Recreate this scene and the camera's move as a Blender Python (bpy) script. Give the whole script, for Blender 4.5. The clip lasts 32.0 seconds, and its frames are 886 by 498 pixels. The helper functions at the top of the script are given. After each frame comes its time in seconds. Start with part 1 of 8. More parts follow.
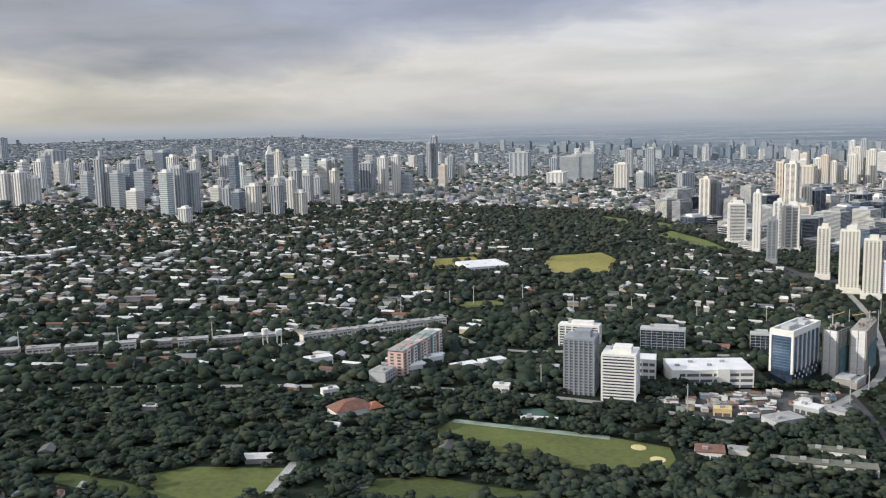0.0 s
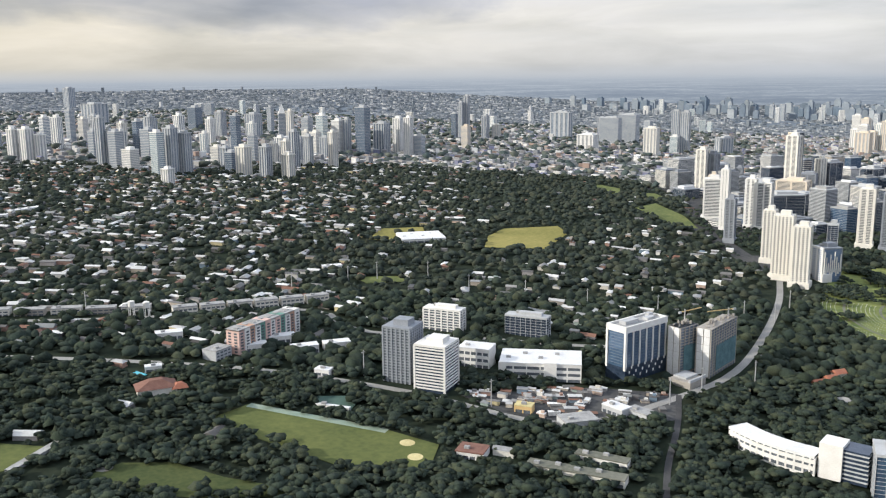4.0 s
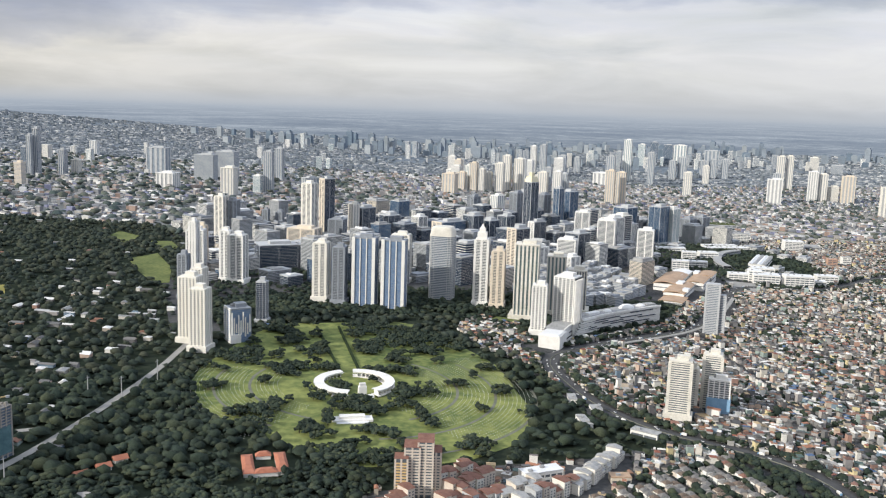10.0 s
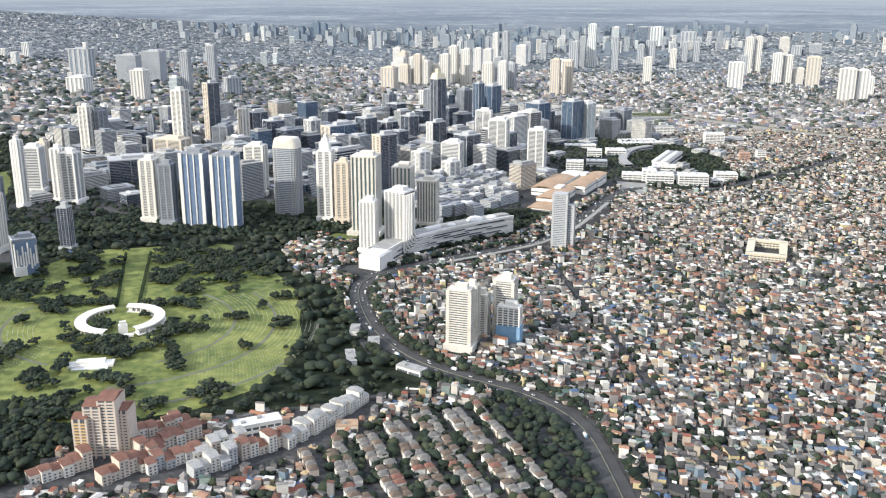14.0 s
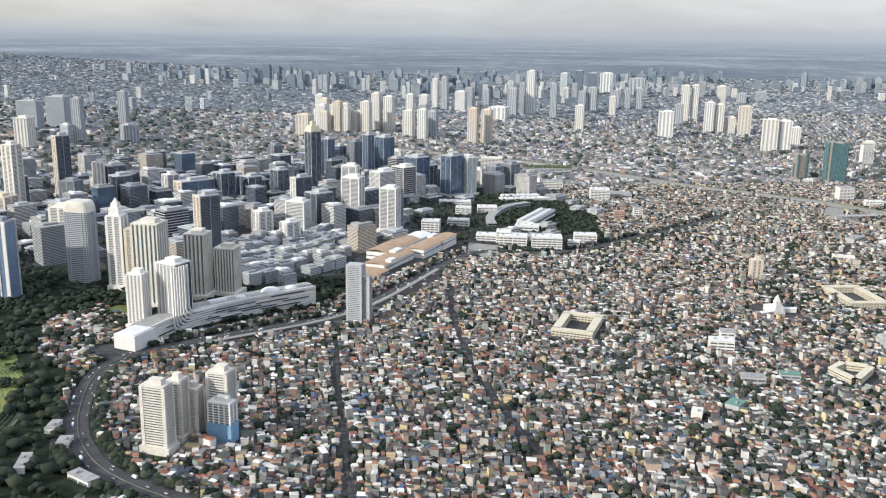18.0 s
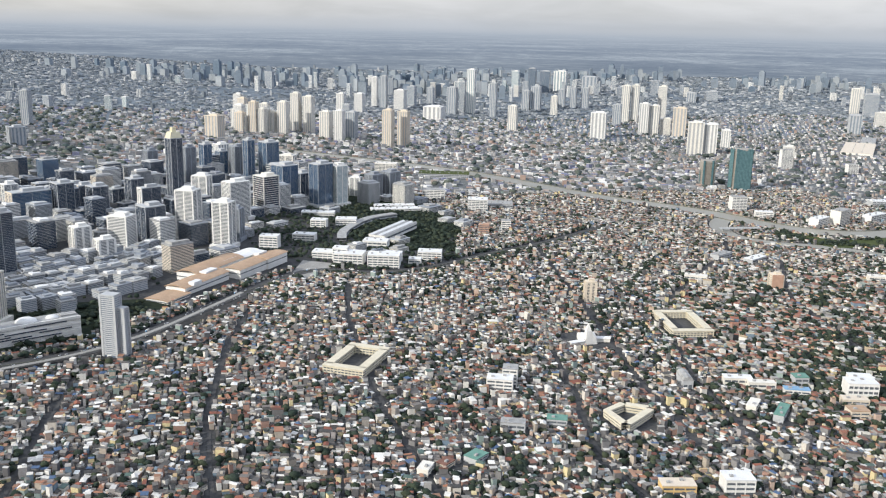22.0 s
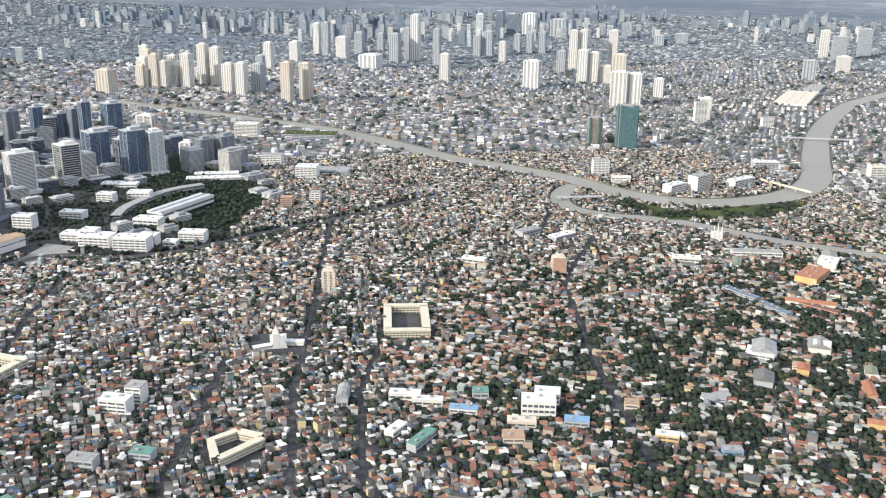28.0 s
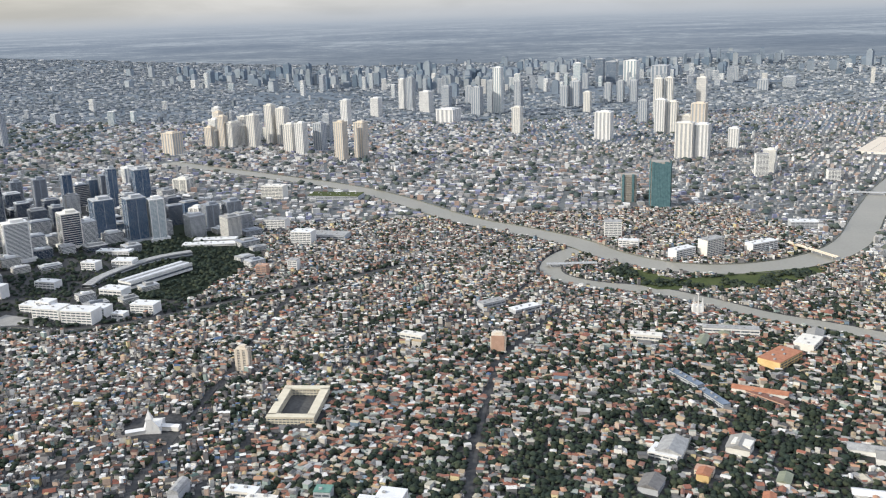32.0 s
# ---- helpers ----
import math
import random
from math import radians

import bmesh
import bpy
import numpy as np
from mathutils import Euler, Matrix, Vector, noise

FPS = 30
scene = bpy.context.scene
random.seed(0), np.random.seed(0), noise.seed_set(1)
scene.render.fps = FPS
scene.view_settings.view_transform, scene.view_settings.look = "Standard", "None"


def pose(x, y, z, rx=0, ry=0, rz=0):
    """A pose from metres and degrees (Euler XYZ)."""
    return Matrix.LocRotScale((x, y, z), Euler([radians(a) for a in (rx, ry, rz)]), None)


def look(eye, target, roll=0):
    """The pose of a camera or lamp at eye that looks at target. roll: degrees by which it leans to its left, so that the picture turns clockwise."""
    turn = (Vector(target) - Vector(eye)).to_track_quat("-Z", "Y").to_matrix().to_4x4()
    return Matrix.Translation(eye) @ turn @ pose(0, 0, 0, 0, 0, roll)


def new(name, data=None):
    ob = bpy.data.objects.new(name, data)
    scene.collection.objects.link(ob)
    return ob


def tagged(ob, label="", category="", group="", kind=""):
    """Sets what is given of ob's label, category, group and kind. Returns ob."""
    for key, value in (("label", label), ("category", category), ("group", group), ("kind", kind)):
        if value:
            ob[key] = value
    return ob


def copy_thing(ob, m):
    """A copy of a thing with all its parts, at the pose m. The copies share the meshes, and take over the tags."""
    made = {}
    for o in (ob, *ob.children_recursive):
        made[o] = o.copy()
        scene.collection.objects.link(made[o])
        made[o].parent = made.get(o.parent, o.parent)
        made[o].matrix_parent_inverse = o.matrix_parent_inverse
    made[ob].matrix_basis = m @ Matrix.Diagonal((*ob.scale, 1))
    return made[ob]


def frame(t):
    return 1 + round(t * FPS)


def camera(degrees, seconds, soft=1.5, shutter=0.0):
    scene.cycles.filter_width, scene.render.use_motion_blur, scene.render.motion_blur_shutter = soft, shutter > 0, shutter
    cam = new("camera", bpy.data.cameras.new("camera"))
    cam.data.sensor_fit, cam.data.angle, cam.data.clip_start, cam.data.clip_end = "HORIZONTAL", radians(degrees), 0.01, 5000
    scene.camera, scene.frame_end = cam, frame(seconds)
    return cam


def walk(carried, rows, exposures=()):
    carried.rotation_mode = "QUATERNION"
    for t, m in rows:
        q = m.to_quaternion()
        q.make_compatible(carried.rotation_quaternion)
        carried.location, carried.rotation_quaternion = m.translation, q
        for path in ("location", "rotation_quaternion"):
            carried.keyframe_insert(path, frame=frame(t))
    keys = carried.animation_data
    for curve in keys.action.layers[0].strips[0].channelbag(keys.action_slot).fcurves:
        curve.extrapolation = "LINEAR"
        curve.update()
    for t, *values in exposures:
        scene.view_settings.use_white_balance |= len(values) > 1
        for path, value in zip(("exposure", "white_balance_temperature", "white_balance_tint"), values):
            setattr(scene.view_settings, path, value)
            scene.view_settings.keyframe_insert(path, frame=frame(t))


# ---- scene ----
cam = camera(51.93, 32.0, 1.2)


def flight(t):
    """The aircraft's place: a slightly accelerating straight climb."""
    u = (t - 16) / 16
    late = max(0.0, (t - 29) / 3)
    return (504 * u + 56.07 * u**2 + 4.78 * u**3 - 1.2 * late**2, -9.69 * u**2 + -11.07 * u**3, 176.11 + 46.44 * u + -0.05 * u**2 + 0.05 * u**3)


def gaze(t, yaw, pitch, roll):
    return t, pose(*flight(t), 90 + pitch, 0, yaw) @ pose(0, 0, 0, 0, 0, roll)


OVER_GARDENS = [(0, -5.44, -8.00, -1.30), (0.5, -2.47, -8.09, -1.87), (1, 3.31, -8.33, -2.32), (1.5, 9.05, -8.24, -2.80), (2, 11.78, -8.46, -3.03), (2.5, 12.32, -8.86, -3.03), (3, 12.25, -9.37, -2.56), (3.5, 5.26, -10.62, -1.33), (4, 0.29, -10.93, -0.50), (4.5, -4.47, -11.00, 0.37)]
OVER_CEMETERY = [(6.5, -16.74, -6.82, 1.92), (7, -18.01, -6.61, 2.16), (7.5, -18.53, -6.60, 2.22), (8, -18.73, -7.63, 2.16), (8.5, -18.89, -8.41, 2.00), (9, -18.95, -8.58, 1.93), (9.5, -19.17, -8.69, 1.94), (10, -19.34, -8.95, 1.85)]
PAST_TOWERS = [(10.5, -19.57, -9.25, 1.87), (11, -19.78, -9.65, 1.52), (11.5, -19.94, -10.18, 0.92), (12, -20.08, -11.05, 0.70), (12.5, -20.10, -12.09, 0.59), (13, -19.81, -13.57, 0.47), (13.5, -19.39, -15.30, 0.29), (14, -19.38, -15.94, 0.26), (14.5, -19.61, -15.95, 0.55)]
OVER_TOWN = [(16.5, -20.32, -13.27, 0.89), (17, -20.55, -13.18, 0.96), (17.5, -20.73, -13.14, 0.91), (18, -20.73, -13.45, 0.87), (18.5, -20.99, -13.67, 0.90), (19, -20.96, -13.74, 0.82), (19.5, -21.04, -13.72, 0.77), (20, -21.30, -13.69, 0.92), (20.5, -21.54, -13.67, 1.05)]
TOWARDS_RIVER = [(21, -21.70, -13.67, 1.14), (21.5, -21.83, -13.69, 1.31), (22, -21.86, -13.78, 1.28), (22.5, -21.90, -13.75, 1.22), (23, -21.99, -13.69, 1.10), (23.5, -22.08, -13.75, 1.07), (24, -22.13, -13.97, 1.04), (24.5, -21.90, -14.28, 0.91), (25, -21.78, -14.56, 0.94), (25.5, -21.57, -14.97, 0.93)]
OVER_RIVER = [(27.5, -20.43, -17.41, 0.48), (28, -20.72, -17.47, 0.69), (28.5, -20.94, -17.76, 1.03), (29, -21.23, -18.05, 1.22), (29.5, -21.43, -18.05, 1.30), (30, -21.58, -18.07, 1.43), (30.5, -21.74, -18.09, 1.59), (31, -21.92, -18.05, 1.80), (31.5, -19.63, -16.99, 0.77), (32, -11.78, -14.54, -1.71)]
walk(cam, [gaze(*r) for r in OVER_GARDENS + OVER_CEMETERY + PAST_TOWERS + OVER_TOWN + TOWARDS_RIVER + OVER_RIVER],
     exposures=[(0, -0.15, 6300, 10), (1, 0.03, 6300, 10), (2, -0.02, 6300, 10), (3, 0.33, 6280, 10), (4.2, 0.03, 6300, 10), (6.5, -0.5, 6290, 10), (7, -0.42, 6290, 10), (8, -0.06, 6280, 10), (9, 0.03, 6250, 10), (13, 0.18, 6240, 10), (14.2, 0.34, 6240, 10), (16.5, 0.12, 6210, 10), (18, 0.04, 6185, 10), (24, 0.08, 6180, 10), (27.5, 0.24, 6260, 10), (30, 0.21, 6280, 10), (31, 0.36, 6260, 10), (32, 0.03, 6230, 10)])

# ---- daylight: low western sun under broken cloud ----
SUN_DIR = Vector((-0.93, -0.19, 0.43)).normalized()
world = bpy.data.worlds.new("sky")
scene.world = world
world.use_nodes = True
wn, wl = world.node_tree.nodes, world.node_tree.links
wn.clear()


def wnode(kind, **kw):
    n = wn.new(kind)
    for k, v in kw.items():
        n.inputs[k].default_value = v
    return n


def ramp_of(nodes, stops):
    r = nodes.new("ShaderNodeValToRGB")
    els = r.color_ramp.elements
    while len(els) < len(stops):
        els.new(0.5)
    for e, (p, c) in zip(els, stops):
        e.position, e.color = p, (*c, 1)
    return r


coord = wn.new("ShaderNodeTexCoord")
split = wn.new("ShaderNodeSeparateXYZ")
wl.new(coord.outputs["Generated"], split.inputs[0])
nishita = wn.new("ShaderNodeTexSky")
nishita.sky_type = "NISHITA"
nishita.sun_disc = False
nishita.sun_elevation = math.asin(SUN_DIR.z)
nishita.sun_rotation = math.atan2(SUN_DIR.x, SUN_DIR.y)
dim = wn.new("ShaderNodeVectorMath")
dim.operation = "SCALE"
dim.inputs["Scale"].default_value = 0.07
wl.new(nishita.outputs[0], dim.inputs[0])
# cloud decks, lit cream towards the horizon, grey and violet overhead
stretch = wn.new("ShaderNodeMapping")
stretch.inputs["Scale"].default_value = (2.0, 2.0, 11)
wl.new(coord.outputs["Generated"], stretch.inputs[0])
deck = wnode("ShaderNodeTexNoise", Scale=2.3, Detail=7.0, Roughness=0.55, Distortion=0.3)
wl.new(stretch.outputs[0], deck.inputs["Vector"])
swell = wn.new("ShaderNodeMath")
swell.operation = "MULTIPLY_ADD"
swell.inputs[1].default_value, swell.inputs[2].default_value = 2.6, -0.25
wl.new(deck.outputs["Fac"], swell.inputs[0])
bend = wn.new("ShaderNodeMath")
bend.operation = "MULTIPLY"
wl.new(swell.outputs[0], bend.inputs[0])
wl.new(split.outputs["Z"], bend.inputs[1])
band = ramp_of(wn, [(0.0, (0.56, 0.57, 0.58)), (0.014, (0.66, 0.65, 0.63)), (0.04, (0.75, 0.73, 0.69)), (0.075, (0.79, 0.77, 0.73)),
                    (0.11, (0.77, 0.76, 0.75)), (0.15, (0.70, 0.71, 0.74)), (0.2, (0.74, 0.76, 0.80)), (0.32, (0.92, 0.98, 1.08)), (1.0, (0.92, 1.02, 1.22))])
wl.new(bend.outputs[0], band.inputs[0])
patches = ramp_of(wn, [(0.30, (0.75, 0.75, 0.75)), (0.60, (1, 1, 1))])
wl.new(deck.outputs["Fac"], patches.inputs[0])
cover = wn.new("ShaderNodeMix")
cover.data_type = "RGBA"
wl.new(patches.outputs[0], cover.inputs[0])
wl.new(dim.outputs[0], cover.inputs[6])
wl.new(band.outputs[0], cover.inputs[7])
# the land beyond the plain, its haze painted in as a blue gradient
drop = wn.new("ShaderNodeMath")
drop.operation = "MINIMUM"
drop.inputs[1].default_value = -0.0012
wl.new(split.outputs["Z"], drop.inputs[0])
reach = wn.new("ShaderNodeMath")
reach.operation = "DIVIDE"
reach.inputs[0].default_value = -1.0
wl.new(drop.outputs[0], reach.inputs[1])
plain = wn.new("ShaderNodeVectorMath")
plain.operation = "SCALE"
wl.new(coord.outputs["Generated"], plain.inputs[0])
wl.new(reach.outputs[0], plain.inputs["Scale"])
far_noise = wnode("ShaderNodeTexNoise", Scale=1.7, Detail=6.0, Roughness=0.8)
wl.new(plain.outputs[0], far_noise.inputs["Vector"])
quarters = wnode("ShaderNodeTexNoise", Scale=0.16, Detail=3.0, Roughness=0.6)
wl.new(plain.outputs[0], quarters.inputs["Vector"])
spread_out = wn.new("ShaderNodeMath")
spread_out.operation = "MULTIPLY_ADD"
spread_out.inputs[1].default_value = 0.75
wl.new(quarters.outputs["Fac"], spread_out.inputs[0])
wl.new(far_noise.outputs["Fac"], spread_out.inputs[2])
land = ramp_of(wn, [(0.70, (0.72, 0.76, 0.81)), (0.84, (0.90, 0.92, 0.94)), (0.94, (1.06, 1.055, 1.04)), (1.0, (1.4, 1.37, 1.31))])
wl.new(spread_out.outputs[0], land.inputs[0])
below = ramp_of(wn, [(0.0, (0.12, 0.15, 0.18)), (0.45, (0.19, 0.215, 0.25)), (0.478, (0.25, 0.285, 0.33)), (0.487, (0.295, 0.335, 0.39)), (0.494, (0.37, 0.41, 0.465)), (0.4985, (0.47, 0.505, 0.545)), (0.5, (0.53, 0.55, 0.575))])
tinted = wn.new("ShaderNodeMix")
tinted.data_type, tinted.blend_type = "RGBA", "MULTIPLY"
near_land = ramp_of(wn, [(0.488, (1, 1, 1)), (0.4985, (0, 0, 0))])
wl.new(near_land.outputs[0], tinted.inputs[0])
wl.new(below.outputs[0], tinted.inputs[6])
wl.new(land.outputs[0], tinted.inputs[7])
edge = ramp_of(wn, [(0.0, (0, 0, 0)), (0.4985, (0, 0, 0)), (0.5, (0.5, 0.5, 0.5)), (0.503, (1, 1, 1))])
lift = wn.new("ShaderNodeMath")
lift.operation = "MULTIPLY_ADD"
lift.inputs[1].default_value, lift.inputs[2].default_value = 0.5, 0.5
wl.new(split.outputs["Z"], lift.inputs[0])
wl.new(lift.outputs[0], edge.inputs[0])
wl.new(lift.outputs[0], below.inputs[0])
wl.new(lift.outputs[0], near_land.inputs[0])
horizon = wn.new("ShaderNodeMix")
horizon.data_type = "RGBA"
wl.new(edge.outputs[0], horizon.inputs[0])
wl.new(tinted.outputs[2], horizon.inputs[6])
warm = ramp_of(wn, [(0.0, (1.18, 1.05, 0.84)), (0.30, (1.08, 1.02, 0.90)), (0.46, (1.02, 1.0, 0.96)), (0.66, (0.98, 0.99, 1.01)), (1.0, (0.96, 0.98, 1.02))])
side = wn.new("ShaderNodeMath")
side.operation = "MULTIPLY_ADD"
side.inputs[1].default_value, side.inputs[2].default_value = 0.5, 0.5
wl.new(split.outputs["X"], side.inputs[0])
wl.new(side.outputs[0], warm.inputs[0])
glow = wn.new("ShaderNodeMix")
glow.data_type, glow.blend_type = "RGBA", "MULTIPLY"
glow.inputs[0].default_value = 1.0
wl.new(cover.outputs[2], glow.inputs[6])
wl.new(warm.outputs[0], glow.inputs[7])
# long thin streaks in the cloud, and a heavier violet bank high in the west
thin = wn.new("ShaderNodeMapping")
thin.inputs["Scale"].default_value = (2.2, 2.2, 13)
wl.new(coord.outputs["Generated"], thin.inputs[0])
wisps = wnode("ShaderNodeTexNoise", Scale=2.0, Detail=9.0, Roughness=0.58, Distortion=0.5)
wl.new(thin.outputs[0], wisps.inputs["Vector"])
streak = ramp_of(wn, [(0.30, (0.86, 0.87, 0.90)), (0.44, (0.96, 0.965, 0.98)), (0.54, (1.01, 1.0, 1.0)), (0.68, (1.10, 1.09, 1.06))])
wl.new(wisps.outputs["Fac"], streak.inputs[0])
# its ragged underside climbs towards the east
puff = wn.new("ShaderNodeMapping")
puff.inputs["Scale"].default_value = (3.2, 3.2, 9)
wl.new(coord.outputs["Generated"], puff.inputs[0])
billow = wnode("ShaderNodeTexNoise", Scale=2.1, Detail=8.0, Roughness=0.52, Distortion=0.25)
wl.new(puff.outputs[0], billow.inputs["Vector"])
ragged = wn.new("ShaderNodeMath")
ragged.operation = "MULTIPLY_ADD"
ragged.inputs[1].default_value = 0.085
wl.new(billow.outputs["Fac"], ragged.inputs[0])
wl.new(split.outputs["Z"], ragged.inputs[2])
climb = wn.new("ShaderNodeMapRange")
for k, v in ((1, 0.46), (2, 0.66), (3, 0.0), (4, 0.065)):
    climb.inputs[k].default_value = v
wl.new(side.outputs[0], climb.inputs[0])
heavy = wn.new("ShaderNodeMath")
heavy.operation = "SUBTRACT"
wl.new(ragged.outputs[0], heavy.inputs[0])
wl.new(climb.outputs[0], heavy.inputs[1])
high = ramp_of(wn, [(0.086, (0, 0, 0)), (0.102, (0.6, 0.6, 0.6)), (0.125, (1, 1, 1)), (0.24, (0.8, 0.8, 0.8)), (0.40, (0, 0, 0))])
wl.new(heavy.outputs[0], high.inputs[0])
bank = wn.new("ShaderNodeMix")
bank.data_type, bank.blend_type = "RGBA", "MULTIPLY"
bank.inputs[7].default_value = (0.55, 0.60, 0.73, 1)
wl.new(high.outputs[0], bank.inputs[0])
wl.new(glow.outputs[2], bank.inputs[6])
wispy = wn.new("ShaderNodeMix")
wispy.data_type, wispy.blend_type = "RGBA", "MULTIPLY"
wl.new(streak.outputs[0], wispy.inputs[7])
fade = ramp_of(wn, [(0.012, (0.1, 0.1, 0.1)), (0.06, (1, 1, 1))])
wl.new(split.outputs["Z"], fade.inputs[0])
wl.new(fade.outputs[0], wispy.inputs[0])
wl.new(bank.outputs[2], wispy.inputs[6])
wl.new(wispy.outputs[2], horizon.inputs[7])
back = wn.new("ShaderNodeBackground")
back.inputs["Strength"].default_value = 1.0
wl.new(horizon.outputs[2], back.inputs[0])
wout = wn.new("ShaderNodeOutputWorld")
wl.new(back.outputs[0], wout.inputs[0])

lamp = bpy.data.lights.new("sun", "SUN")
lamp.energy, lamp.angle, lamp.color = 4.1, radians(0.6), (1.0, 0.93, 0.81)
sun = new("sun", lamp)
sun.matrix_world = look((0, 0, 900), Vector((0, 0, 900)) - SUN_DIR)


# ---- materials ----
def material(name, a, b, rough=0.8, scale=0.5, fine=6.0, bump=0.0, metal=0.0, spread=None, spec=0.5):
    """Colours a to b by stains of two sizes; spread: a list of colours, one for each separate piece."""
    m = bpy.data.materials.new(name)
    m.use_nodes = True
    n, l = m.node_tree.nodes, m.node_tree.links
    bsdf = n["Principled BSDF"]
    bsdf.inputs["Roughness"].default_value, bsdf.inputs["Metallic"].default_value = rough, metal
    bsdf.inputs["Specular IOR Level"].default_value = spec
    tc = n.new("ShaderNodeTexCoord")
    big, small = n.new("ShaderNodeTexNoise"), n.new("ShaderNodeTexNoise")
    for t, s in ((big, scale), (small, fine)):
        t.inputs["Scale"].default_value, t.inputs["Detail"].default_value = s, 4
        l.new(tc.outputs["Object"], t.inputs["Vector"])
    add = n.new("ShaderNodeMath")
    add.operation = "MULTIPLY_ADD"
    add.inputs[1].default_value = 0.5
    half = n.new("ShaderNodeMath")
    half.operation = "MULTIPLY"
    half.inputs[1].default_value = 0.5
    l.new(big.outputs["Fac"], half.inputs[0])
    l.new(small.outputs["Fac"], add.inputs[0])
    l.new(half.outputs[0], add.inputs[2])
    r = ramp_of(n, [(0.36, a), (0.64, b)])
    l.new(add.outputs[0], r.inputs[0])
    colour = r.outputs[0]
    if spread:
        geo = n.new("ShaderNodeNewGeometry")
        pick = ramp_of(n, [(i / len(spread), c) for i, c in enumerate(spread)])
        pick.color_ramp.interpolation = "CONSTANT"
        l.new(geo.outputs["Random Per Island"], pick.inputs[0])
        mix = n.new("ShaderNodeMix")
        mix.data_type, mix.blend_type = "RGBA", "MULTIPLY"
        mix.inputs[0].default_value = 1.0
        l.new(pick.outputs[0], mix.inputs[6])
        l.new(colour, mix.inputs[7])
        colour = mix.outputs[2]
    l.new(colour, bsdf.inputs["Base Color"])
    if bump:
        bp = n.new("ShaderNodeBump")
        bp.inputs["Strength"].default_value, bp.inputs["Distance"].default_value = bump, 0.3
        l.new(small.outputs["Fac"], bp.inputs["Height"])
        l.new(bp.outputs[0], bsdf.inputs["Normal"])
    return m


